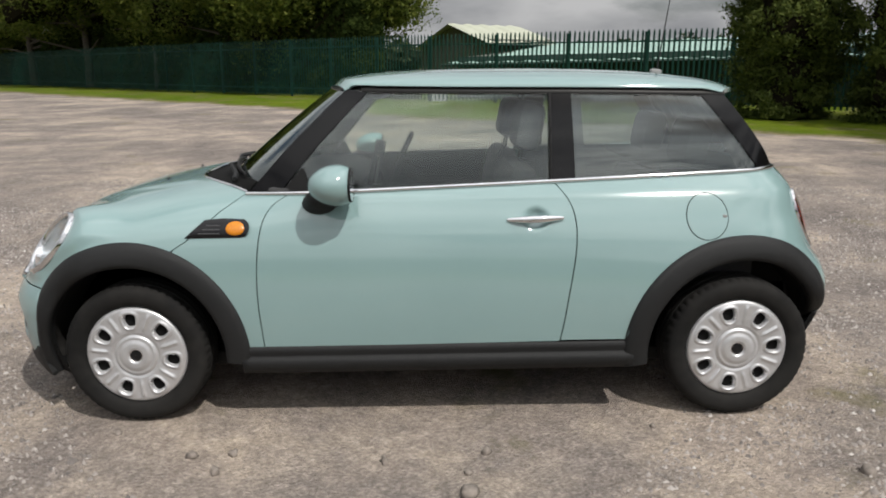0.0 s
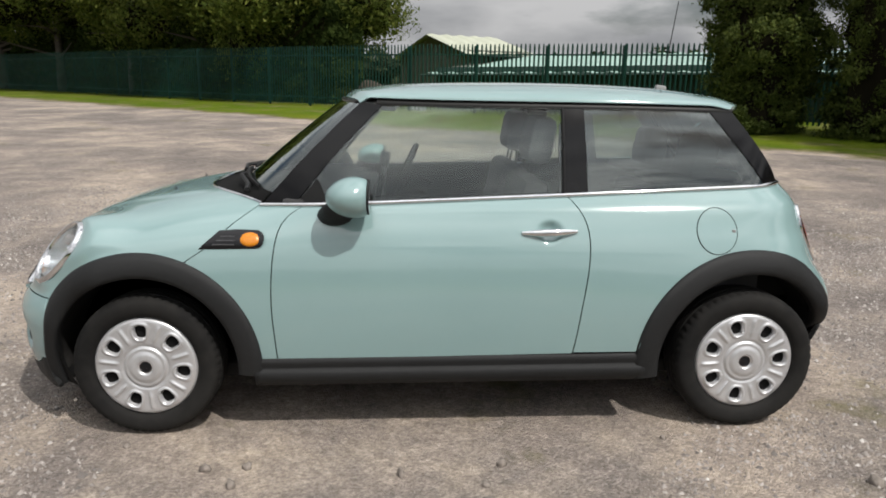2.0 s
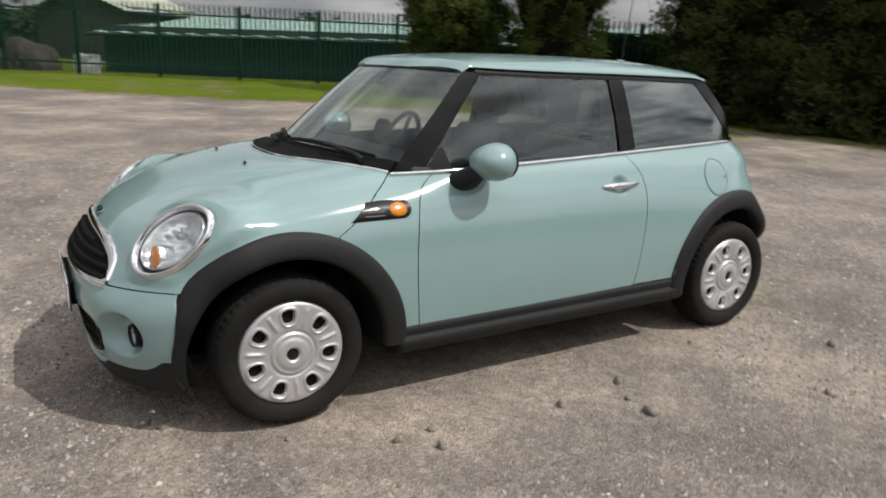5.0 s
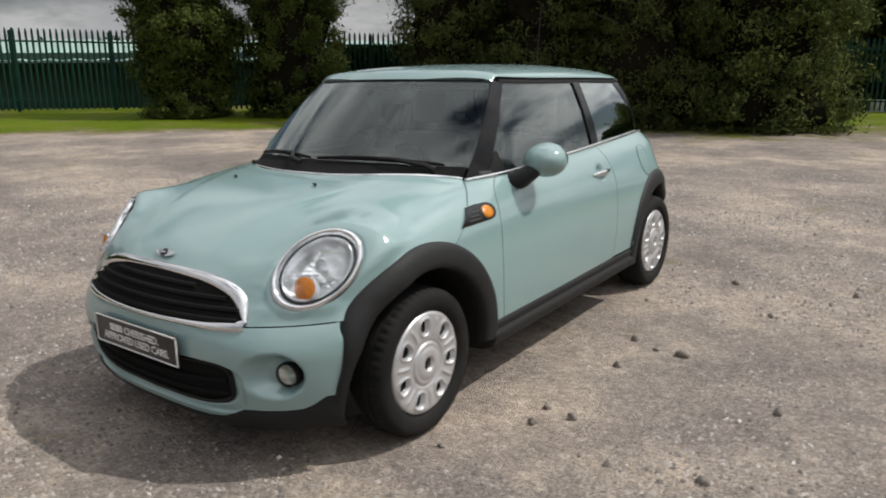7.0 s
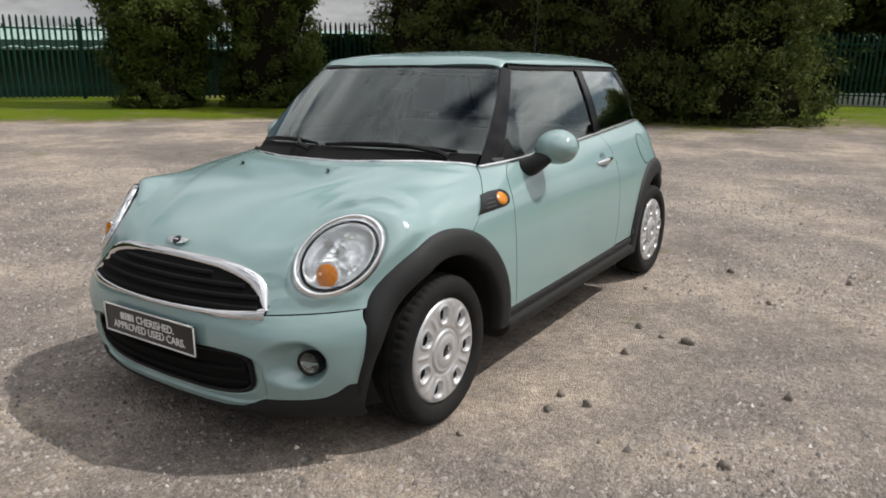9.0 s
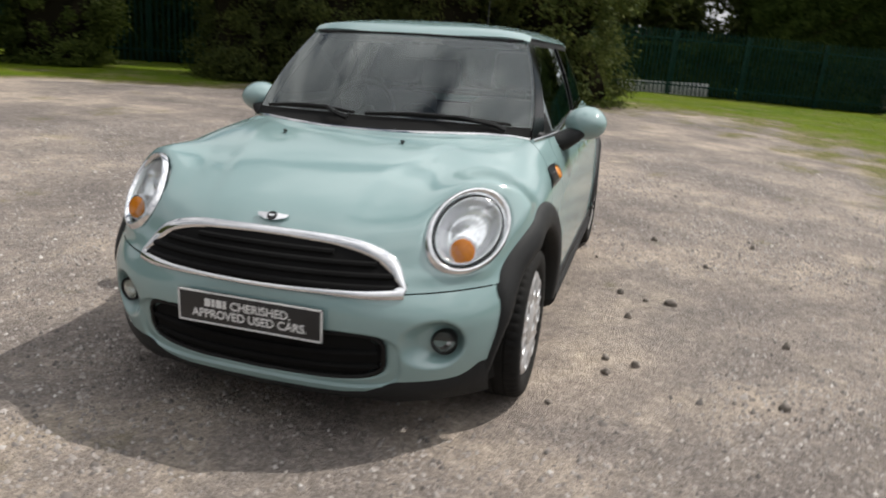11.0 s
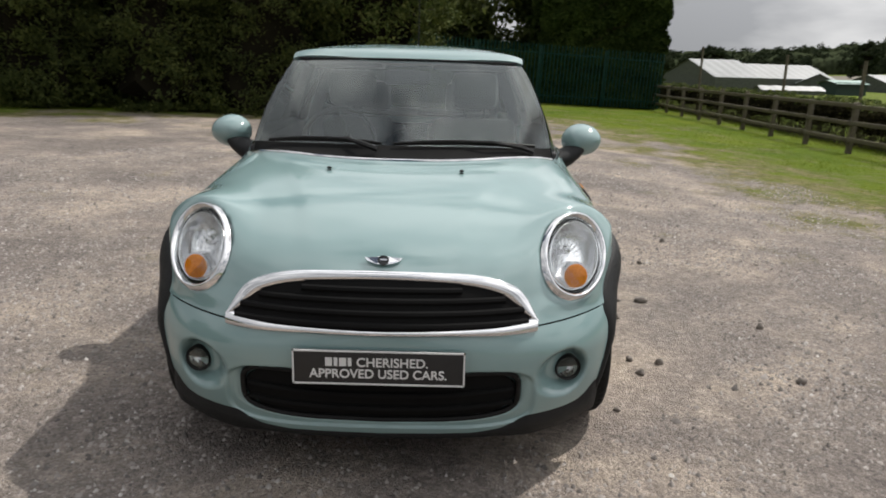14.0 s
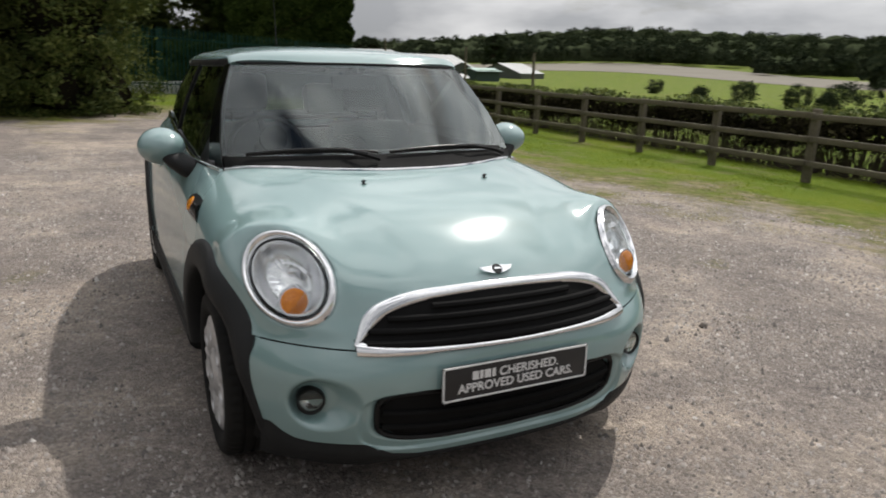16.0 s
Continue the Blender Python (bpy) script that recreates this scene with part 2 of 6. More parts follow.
m, n, l, b, o = blank("stone_chips")
geo = n.new("ShaderNodeNewGeometry")
sc = ramp(n, l, geo.outputs["Random Per Island"], [(0.0, (0.10, 0.088, 0.081)), (0.35, (0.195, 0.172, 0.157)), (0.80, (0.30, 0.270, 0.247)), (0.97, (0.36, 0.33, 0.305)), (1.0, (0.50, 0.47, 0.44))])
l.new(mixrgb(n, l, 0.5, sc, ramp(n, l, noise_node(n, l, 60.0), [(0.3, (0.8,) * 3), (0.7, (1.15,) * 3)]), "MULTIPLY"), b.inputs["Base Color"])
b.inputs["Roughness"].default_value = 0.9
M["stone"] = m
M["rock"] = plain("grey_brown_stone", (0.13, 0.112, 0.098), (0.235, 0.203, 0.175), 0.9, scale=70, big=12, rel=0.8, relscale=120)


def leafy(name, cols, trans=0.35):
    m, n, l, b, o = blank(name)
    geo = n.new("ShaderNodeNewGeometry")
    c = ramp(n, l, geo.outputs["Random Per Island"], [(0.0, cols[0]), (0.5, cols[1]), (1.0, cols[2])])
    c = mixrgb(n, l, 0.8, c, ramp(n, l, noise_node(n, l, 0.8, 4.0), [(0.3, (0.6, 0.62, 0.6)), (0.7, (1.25, 1.2, 1.0))]), "MULTIPLY")
    l.new(c, b.inputs["Base Color"])
    b.inputs["Roughness"].default_value = 0.7
    b.inputs["Specular IOR Level"].default_value = 0.15 if trans > 0.1 else 0.0
    t = n.new("ShaderNodeBsdfTranslucent")
    l.new(c, t.inputs["Color"])
    x = n.new("ShaderNodeMixShader")
    x.inputs["Fac"].default_value = trans
    l.new(b.outputs[0], x.inputs[1])
    l.new(t.outputs[0], x.inputs[2])
    l.new(x.outputs[0], o.inputs[0])
    return m


M["conifer"] = leafy("conifer_leaf", ((0.034, 0.052, 0.011), (0.058, 0.082, 0.017), (0.098, 0.122, 0.028)), 0.32)
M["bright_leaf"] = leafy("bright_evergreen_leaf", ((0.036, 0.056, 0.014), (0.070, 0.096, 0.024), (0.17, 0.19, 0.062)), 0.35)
M["broad"] = leafy("broad_leaf", ((0.050, 0.076, 0.015), (0.094, 0.126, 0.023), (0.165, 0.185, 0.042)), 0.40)
# darker copy of the conifer leaf: shade on the hedges' near side, as colour
M["clipped"] = leafy("shaded_conifer_leaf", ((0.016, 0.027, 0.008), (0.027, 0.042, 0.012), (0.044, 0.062, 0.018)), 0.10)
M["dark_leaf"] = leafy("dark_conifer_leaf", ((0.036, 0.050, 0.016), (0.064, 0.083, 0.024), (0.112, 0.130, 0.038)), 0.42)
M["far_leaf"] = leafy("far_leaf", ((0.022, 0.031, 0.020), (0.035, 0.046, 0.029), (0.052, 0.064, 0.038)), 0.04)
M["blade"] = leafy("grass_blade", ((0.100, 0.160, 0.003), (0.140, 0.195, 0.005), (0.205, 0.225, 0.015)), 0.5)
# twigs of the low hedge; on crown and hedge cores it is painted shade
M["twig_shade"] = leafy("twig_and_inner_shade", ((0.012, 0.011, 0.008), (0.020, 0.018, 0.012), (0.034, 0.032, 0.018)), 0.05)
M["soil"] = plain("pale_soil", (0.105, 0.092, 0.068), (0.150, 0.132, 0.098), 0.95, scale=0.8, big=0.05)
M["bark"] = plain("bark", (0.045, 0.035, 0.026), (0.10, 0.085, 0.068), 0.95, rel=0.9, relscale=30, scale=14)
M["fence_green"] = plain("green_fence_paint", (0.003, 0.025, 0.018), (0.005, 0.040, 0.028), 0.55, scale=8, spec=0.2)
M["timber"] = plain("weathered_timber", (0.066, 0.056, 0.038), (0.155, 0.132, 0.090), 0.9, rel=0.7, relscale=60, scale=22)
M["hedge_wood"] = plain("dead_hedge", (0.030, 0.022, 0.016), (0.060, 0.045, 0.032), 0.95, scale=20)
M["sheet_roof"] = plain("pale_green_sheet_roof", (0.20, 0.31, 0.265), (0.26, 0.385, 0.335), 0.55, scale=3)
M["cream_roof"] = plain("cream_sheet_roof", (0.33, 0.35, 0.27), (0.40, 0.415, 0.33), 0.6, scale=3)
M["shed_wall"] = plain("dark_green_shed_wall", (0.012, 0.030, 0.024), (0.018, 0.042, 0.033), 0.7, scale=4)
M["gable"] = plain("grey_gable_boards", (0.10, 0.10, 0.088), (0.15, 0.15, 0.13), 0.85, scale=9)
M["poly"] = plain("polythene_sheet", (0.14, 0.15, 0.15), (0.21, 0.22, 0.22), 0.5, scale=2, big=0.15)
M["poly_end"] = plain("tunnel_end", (0.050, 0.056, 0.048), (0.085, 0.094, 0.080), 0.8, scale=2)

# ---- mesh helpers ----
def mesh_from(name, verts, faces, mat, smooth=False):
    me = bpy.data.meshes.new(name)
    me.from_pydata([tuple(map(float, v)) for v in verts], [], [tuple(map(int, f)) for f in faces])
    me.materials.append(mat)
    if smooth:
        me.shade_smooth()
    return me


def fast_mesh(name, verts, quads, mat, smooth=False):
    """A mesh from arrays: verts (n, 3), faces (m, 3 or 4)."""
    v, q = np.asarray(verts, dtype=np.float32), np.asarray(quads, dtype=np.int32)
    k = q.shape[1]
    me = bpy.data.meshes.new(name)
    me.vertices.add(len(v))
    me.vertices.foreach_set("co", v.ravel())
    me.loops.add(q.size)
    me.loops.foreach_set("vertex_index", q.ravel())
    me.polygons.add(len(q))
    me.polygons.foreach_set("loop_start", np.arange(0, q.size, k, dtype=np.int32))
    me.materials.append(mat)
    if smooth:
        me.polygons.foreach_set("use_smooth", np.ones(len(q), dtype=bool))
    me.update(calc_edges=True)
    return me


def hang(name, me, parent=None, label=""):
    ob = new(name, me)
    ob.parent = parent
    if label:
        ob["label"] = label
    return ob


def part(name, bm, mat, parent, label="", smooth=True):
    """One bmesh as one mesh object under a thing or a part."""
    me = bpy.data.meshes.new(name)
    bmesh.ops.recalc_face_normals(bm, faces=bm.faces)
    bm.to_mesh(me)
    bm.free()
    me.materials.append(mat)
    if smooth:
        me.shade_smooth()
        me.set_sharp_from_angle(angle=radians(38))
    return hang(name, me, parent, label)


def add_box(bm, size, at=(0, 0, 0), rot=None, bevel=0.0):
    mtx = Matrix.Translation(at) @ (rot.to_4x4() if rot else Matrix.Identity(4)) @ Matrix.Diagonal((*size, 1))
    r = bmesh.ops.create_cube(bm, size=1.0, matrix=mtx)
    if bevel:
        es = list({e for v in r["verts"] for e in v.link_edges})
        bmesh.ops.bevel(bm, geom=es, offset=bevel, segments=2, affect="EDGES", profile=0.5)
    return bm


def box(size, at=(0, 0, 0), rot=None, bevel=0.0):
    return add_box(bmesh.new(), size, at, rot, bevel)


def tube(points, radius, segs=8, closed=False, flat=1.0):
    """A bmesh tube along points; radius may be a list."""
    bm = bmesh.new()
    pts = [Vector(p) for p in points]
    k = len(pts)
    rings = []
    for i, p in enumerate(pts):
        a = pts[(i - 1) % k] if closed or i else pts[0]
        c = pts[(i + 1) % k] if closed or i < k - 1 else pts[-1]
        t = (c - a).normalized()
        up = Vector((0, 0, 1)) if abs(t.z) < 0.92 else Vector((1, 0, 0))
        s = t.cross(up).normalized()
        u = s.cross(t)
        r = radius[i] if hasattr(radius, "__len__") else radius
        rings.append([bm.verts.new(p + s * (r * math.cos(2 * math.pi * j / segs)) + u * (r * flat * math.sin(2 * math.pi * j / segs))) for j in range(segs)])
    for i in range(k if closed else k - 1):
        a, c = rings[i], rings[(i + 1) % k]
        for j in range(segs):
            bm.faces.new((a[j], a[(j + 1) % segs], c[(j + 1) % segs], c[j]))
    if not closed:
        bm.faces.new(rings[0])
        bm.faces.new(rings[-1])
    return bm


def sstep(a, b, x):
    t = np.clip((x - a) / (b - a), 0, 1)
    return t * t * (3 - 2 * t)


# ---- ground ----
def gz(x, y):
    """Height of the ground: level round the car, falling away to the rail fence and the valley."""
    x, y = np.asarray(x, float), np.asarray(y, float)
    w = 0.004 * x - 0.045 * y
    down = 1.05 * w * w / (np.abs(w) + 0.15)
    z = np.where(w > 0, -3.2 * np.tanh(down / 3.2), 1.8 * np.tanh(-w / 3.0))
    r = np.hypot(x - 1.2, y)
    z = z * sstep(2.6, 6.5, r)
    far = np.hypot(x, y)
    bearing = np.arctan2(y, x)
    valley = sstep(-1.9, -1.2, bearing) * (1 - sstep(-0.1, 0.5, bearing))
    hills = 0.35 + 0.65 * (1 - sstep(-0.75, -0.3, bearing))
    return z + valley * hills * sstep(180, 750, far) * 26 * (0.9 + 0.1 * np.sin(bearing * 9 + 1))


YARD = [(-60, 72), (-19, 33.4), (-4.35, 20.6), (0, 16.2), (3.8, 13.6), (8.1, 11.0), (11.6, 6.7), (12.9, 4.6), (13.6, 2.4), (15.0, 0.7), (17.2, -1.0), (17.0, -2.5), (13.5, -3.6), (10.9, -4.1), (8.5, -4.2), (6.5, -4.6), (4.7, -4.8), (3.2, -5.2), (1.85, -5.5), (-3, -7.0), (-20, -9.5), (-60, -15)]


def yard_side(px, py):
    """Metres outside (+) or inside (-) the gravel yard."""
    px, py = np.asarray(px, float), np.asarray(py, float)
    d = np.full(px.shape, 1e9)
    inside = np.zeros(px.shape, bool)
    for (ax, ay), (bx, by) in zip(YARD, YARD[1:] + YARD[:1]):
        ex, ey = bx - ax, by - ay
        t = np.clip(((px - ax) * ex + (py - ay) * ey) / (ex * ex + ey * ey), 0, 1)
        d = np.minimum(d, np.hypot(px - ax - t * ex, py - ay - t * ey))
        cross = ((ay > py) != (by > py)) & (px < (bx - ax) * (py - ay) / (by - ay + 1e-12) + ax)
        inside ^= cross
    return np.where(inside, -d, d)


def lumps(x, y):
    """Low ripples of the worn yard, fading out under the car and far away."""
    r = np.hypot(np.asarray(x) - 1.0, np.asarray(y) + 0.5)
    ripple = 0.008 * np.sin(x * 2.3 + 1.1 * np.sin(y * 1.7)) + 0.006 * np.sin(y * 3.1 + x * 1.3)
    return np.exp(-((r / 9.0) ** 2)) * ripple * sstep(2.3, 3.2, np.hypot(x - 1.2, y * 1.6)) - 0.004


def build_ground():
    na = 360
    rad = np.concatenate([np.linspace(0.001, 20, 150), np.geomspace(20.3, 3500, 115)])
    ang = np.linspace(0, 2 * math.pi, na, endpoint=False)
    rr, aa = np.meshgrid(rad, ang, indexing="ij")
    x, y = 1.0 + rr * np.cos(aa), -0.5 + rr * np.sin(aa)
    z = gz(x, y)
    z = z + lumps(x, y)
    verts = np.stack([x, y, z], -1).reshape(-1, 3)
    verts = np.vstack([verts, [[1.0, -0.5, float(z[0].mean())]]])
    i, j = np.meshgrid(np.arange(len(rad) - 1), np.arange(na), indexing="ij")
    a = i * na + j
    c = i * na + (j + 1) % na
    quads = np.stack([a, a + na, c + na, c], -1).reshape(-1, 4)
    me = fast_mesh("ground", verts, quads, M["ground"], smooth=True)
    side = yard_side(verts[:, 0], verts[:, 1])
    g = me.attributes.new("grass", "FLOAT", "POINT")
    # worn, patchy edge where cars turn, sharper by the far fence
    soft = np.where((verts[:, 0] > 0) & (verts[:, 1] < 8), 4.6, 1.4)
    # two wheel ruts worn through the grass
    rut = np.zeros(len(verts))
    for o in (-0.75, 0.75):
        t = np.clip((verts[:, 0] - 6.0) / 13.0, 0, 1)
        ry = -2.3 - 2.9 * t ** 0.8 + o
        rut = np.maximum(rut, np.exp(-((verts[:, 1] - ry) / 0.30) ** 2) * sstep(5, 7, verts[:, 0]) * (1 - sstep(16, 20, verts[:, 0])))
    g.data.foreach_set("value", np.clip(0.5 + side / soft - 0.30 * rut, 0, 1).astype(np.float32))
    ob = new("ground", me)
    tagged(ob, "pale gravel yard with worn grass round its edges", "ground", kind="structure")


build_ground()


def chip_mesh(name, centres, sizes, rng, mat, fine=False):
    """Many angular chips joined into one mesh."""
    bm = bmesh.new()
    if fine:
        bmesh.ops.create_icosphere(bm, subdivisions=2, radius=1.0)
    else:
        tips = [bm.verts.new(c) for c in ((1, 0, -0.3), (0, 1, -0.3), (-1, 0, -0.3), (0, -1, -0.3), (0.25, 0.1, 0.9))]
        for q in range(4):
            bm.faces.new((tips[q], tips[(q + 1) % 4], tips[4]))
        bm.verts.index_update()
    base = np.array([v.co[:] for v in bm.verts])
    tris = np.array([[v.index for v in f.verts] for f in bm.faces])
    bm.free()
    k = len(centres)
    jit = base[None] * (1 + rng.uniform(-0.32, 0.32, (k, len(base), 1)))
    jit *= rng.uniform(0.6, 1.25, (k, 1, 3)) * np.array([1, 1, 1.0])
    a = rng.uniform(0, 2 * math.pi, k)
    ca, sa = np.cos(a)[:, None], np.sin(a)[:, None]
    x, y = jit[..., 0] * ca - jit[..., 1] * sa, jit[..., 0] * sa + jit[..., 1] * ca
    v = np.stack([x, y, jit[..., 2]], -1) * sizes[:, None, None] + centres[:, None]
    f = (tris[None] + (np.arange(k) * len(base))[:, None, None]).reshape(-1, 3)
    return fast_mesh(name, v.reshape(-1, 3), f, mat)


def build_gravel():
    rng = np.random.default_rng(11)
    k = 350000
    r = 1.1 + 5.9 * rng.random(k) ** 0.75
    a = rng.uniform(0, 2 * math.pi, k)
    x, y = 1.0 + r * np.cos(a) * 1.15, -0.5 + r * np.sin(a)
    keep = (yard_side(x, y) < 0.5) & (rng.random(k) < np.clip(0.42 + 0.30 * np.sin(x * 1.9 + 2 + 0.8 * np.sin(y * 1.3)) * np.sin(y * 2.3) + 0.32 * np.sin(x * 5.3 + 1.7 * np.sin(y * 3.1)) * np.sin(y * 6.1 + 1.3 * np.sin(x * 2.7)), 0.10, 0.95))
    x, y = x[keep], y[keep]
    s = 0.0040 + 0.0110 * rng.random(len(x)) ** 2.4 + 0.010 * (rng.random(len(x)) > 0.988)
    c = np.stack([x, y, gz(x, y) + lumps(x, y) + s * 0.12], -1)
    ob = new("gravel", chip_mesh("gravel", c, s, rng, M["stone"]))
    tagged(ob, "loose grey and buff gravel chips over the yard", "gravel", kind="stuff")
    # single stones that stand out
    big = [(1.335, -1.375, 0.032), (0.231, -1.80, 0.026), (0.451, -1.088, 0.020), (2.765, -1.27, 0.024), (1.41, -1.10, 0.018), (1.338, -1.24, 0.016), (2.10, -0.905, 0.014), (1.03, -1.16, 0.019), (-0.06, -0.91, 0.015), (0.30, -1.10, 0.022), (0.42, -1.22, 0.020), (2.86, -1.95, 0.022), (-0.95, 1.55, 0.018), (0.9, -1.9, 0.02), (2.2, -1.6, 0.018), (-1.2, -0.9, 0.014)]
    for x, y, s in big:
        me = chip_mesh("stone", np.array([[0.0, 0.0, 0.0]]), np.array([s]), rng, M["rock"], True)
        st = new("stone", me)
        st.location = (x, y, float(gz(x, y) + lumps(x, y)) + s * 0.30)
        tagged(st, "rough grey stone lying loose on gravel", "stone", group="stones on the gravel")


def build_grass():
    rng = np.random.default_rng(3)
    k = 130000
    x = rng.uniform(-2, 33, k)
    y = -13.5 + 17.5 * rng.random(k)
    sd = yard_side(x, y)
    pr = np.clip((sd + 0.6) / 3.4, 0, 1) ** 1.3 * (0.35 + 0.65 * (np.sin(x * 1.1) * np.sin(y * 1.7 + x) > -0.3)) * np.clip(1.35 - np.hypot(x, y) / 34, 0.2, 1)
    keep = rng.random(k) < pr
    x2 = rng.uniform(-14, 24, 30000)
    y2 = rng.uniform(0, 36, 30000)
    sd2 = yard_side(x2, y2)
    k2 = (rng.random(30000) < np.clip(sd2 / 1.0, 0, 1)) & (sd2 < 5)
    x, y = np.concatenate([x[keep], x2[k2]]), np.concatenate([y[keep], y2[k2]])
    k = len(x)
    h = rng.uniform(0.006, 0.018, k)
    a = rng.uniform(0, 2 * math.pi, k)
    w = rng.uniform(0.003, 0.006, k) * (1 + 0.10 * np.hypot(x, y))
    lean = rng.uniform(-1.3, 1.3, (k, 2)) * h[:, None]
    base = np.stack([x, y, gz(x, y) - 0.008], -1)
    d = np.stack([np.cos(a) * w, np.sin(a) * w, 0 * a], -1)
    tip = base + np.stack([lean[:, 0], lean[:, 1], h], -1)
    mid = base + np.stack([lean[:, 0] * 0.35, lean[:, 1] * 0.35, h * 0.55], -1)
    v = np.stack([base - d, base + d, mid + d * 0.7, tip, mid - d * 0.7], 1).reshape(-1, 3)
    o = (np.arange(k) * 5)[:, None]
    f = np.concatenate([o + [[0, 1, 2]], o + [[0, 2, 4]], o + [[4, 2, 3]]])
    ob = new("grass", fast_mesh("grass", v, f, M["blade"]))
    tagged(ob, "short rough grass on the verges of the yard", "grass", kind="stuff")


build_gravel()
build_grass()


# ---- trees ----
def leaf_mesh(name, centres, normals, size, rng, mat, aspect=0.55):
    """Many small pointed leaves joined into one mesh."""
    k = len(centres)
    t = rng.normal(size=(k, 3))
    t /= np.linalg.norm(t, axis=1)[:, None]
    nn = normals + rng.normal(size=(k, 3)) * 0.55
    nn /= np.linalg.norm(nn, axis=1)[:, None]
    t -= nn * (t * nn).sum(1)[:, None]
    t /= np.linalg.norm(t, axis=1)[:, None] + 1e-9
    s = np.cross(nn, t)
    sz = (size * rng.uniform(0.6, 1.35, k))[:, None]
    v = np.stack([centres - t * sz - s * sz * aspect * 0.8, centres - t * sz * 0.6 + s * sz * aspect + nn * sz * 0.3, centres + t * sz * 1.2], 1)
    f = np.arange(k * 3).reshape(-1, 3)
    return fast_mesh(name, v.reshape(-1, 3), f, mat)


def clump_points(rng, lobes, clumps, per, spread, inner=0.25, drop=0.0):
    """Leaf centres gathered in clumps over the surface of some lobes (x, y, z, rx, ry, rz)."""
    lob = np.array(lobes, float)
    area = lob[:, 3] * lob[:, 5]
    pick = rng.choice(len(lob), clumps, p=area / area.sum())
    d = rng.normal(size=(clumps, 3))
    d /= np.linalg.norm(d, axis=1)[:, None]
    rad = 1 - inner * rng.random(clumps) ** 2
    c = lob[pick, :3] + d * lob[pick, 3:] * rad[:, None]
    cn = d / lob[pick, 3:]
    cn /= np.linalg.norm(cn, axis=1)[:, None]
    q = np.repeat(np.arange(clumps), per)
    off = rng.normal(size=(len(q), 3)) * spread * rng.uniform(0.5, 1.3, clumps)[q][:, None]
    off[:, 2] *= 0.75
    off[:, 2] -= drop * rng.random(len(q))
    p = c[q] + off
    n = cn[q] + 0.8 * off / (spread + 1e-6) * 0.5
    n /= np.linalg.norm(n, axis=1)[:, None]
    return p, n


def limb_bm(rng, top, r0, limbs, spread):
    bm = tube([(0, 0, -0.3), (0.04, 0.02, top * 0.3), (-0.05, 0.05, top * 0.65), (0.02, 0, top)], [r0, r0 * 0.8, r0 * 0.5, r0 * 0.15], 10)
    for i in range(limbs):
        z = top * rng.uniform(0.25, 0.85)
        a = rng.uniform(0, 2 * math.pi)
        ln = spread * rng.uniform(0.5, 0.95)
        e = Vector((math.cos(a) * ln, math.sin(a) * ln, z + ln * rng.uniform(0.1, 0.5)))
        m2 = Vector((math.cos(a) * ln * 0.45, math.sin(a) * ln * 0.45, z + ln * 0.12))
        b2 = tube([(0, 0, z), m2, e], [r0 * 0.38, r0 * 0.24, r0 * 0.07], 6)
        me = bpy.data.meshes.new("tmp")
        b2.to_mesh(me)
        b2.free()
        bm.from_mesh(me)
        bpy.data.meshes.remove(me)
    return bm


def tree(name, at, lobes, clumps, per, spread, size, mat, label, category, seed, top=3.0, r0=0.12, limbs=10, drop=0.0, inner=0.3, core=0.0):
    rng = np.random.default_rng(seed)
    root = new(name)
    root.location = (at[0], at[1], float(gz(at[0], at[1])))
    tagged(root, label, category)
    part("trunk", limb_bm(rng, top, r0, limbs, max(l[3] for l in lobes)), M["bark"], root)
    p, n = clump_points(rng, lobes, clumps, per, spread, inner, drop)
    p[:, 2] = np.maximum(p[:, 2], 0.03 + 0.1 * rng.random(len(p)))
    hang("crown", leaf_mesh("crown", p, n, size, rng, mat), root)
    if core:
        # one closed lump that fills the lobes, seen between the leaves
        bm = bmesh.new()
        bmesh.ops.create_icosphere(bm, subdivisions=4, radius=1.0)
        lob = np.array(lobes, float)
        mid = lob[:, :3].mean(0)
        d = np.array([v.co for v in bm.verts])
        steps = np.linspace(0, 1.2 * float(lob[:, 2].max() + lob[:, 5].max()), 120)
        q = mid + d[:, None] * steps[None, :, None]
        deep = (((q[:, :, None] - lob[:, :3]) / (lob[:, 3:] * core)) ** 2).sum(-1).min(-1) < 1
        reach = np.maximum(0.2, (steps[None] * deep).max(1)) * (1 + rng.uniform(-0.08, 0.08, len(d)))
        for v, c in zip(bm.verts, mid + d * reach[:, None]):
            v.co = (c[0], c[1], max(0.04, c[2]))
        # near-black, so that the gaps between the leaves look shaded
        part("shade_core", bm, M["twig_shade"], root, "dark core for the twigs and painted shade inside the crown", smooth=False)
    return root


def conifer(at, r, h, seed, mat="conifer", label="", clumps=420, per=60):
    lobes = []
    rng = np.random.default_rng(seed + 50)
    for i in range(9):
        f = i / 8
        rr = r * (0.80 + 0.30 * math.sin(min(1, f * 2.2) * math.pi / 2)) * (1 - 0.75 * f ** 2.4)
        lobes.append((rng.normal() * 0.12 * r, rng.normal() * 0.12 * r, 0.35 + f * (h - 0.8), rr, rr, h / 9))
    tree("conifer", at, lobes, clumps, per, 0.12, 0.046, M[mat], label, "tree", seed, top=h * 0.9, r0=0.13, limbs=14, drop=0.16, inner=0.25, core=0.74)


conifer((10.05, 14.78), 1.38, 8.2, 1, label="tall dense green conifer before the palisade fence", clumps=1000, per=105)
conifer((12.20, 13.0), 1.52, 9.0, 2, label="slender green conifer beside a wider one", clumps=900, per=100)


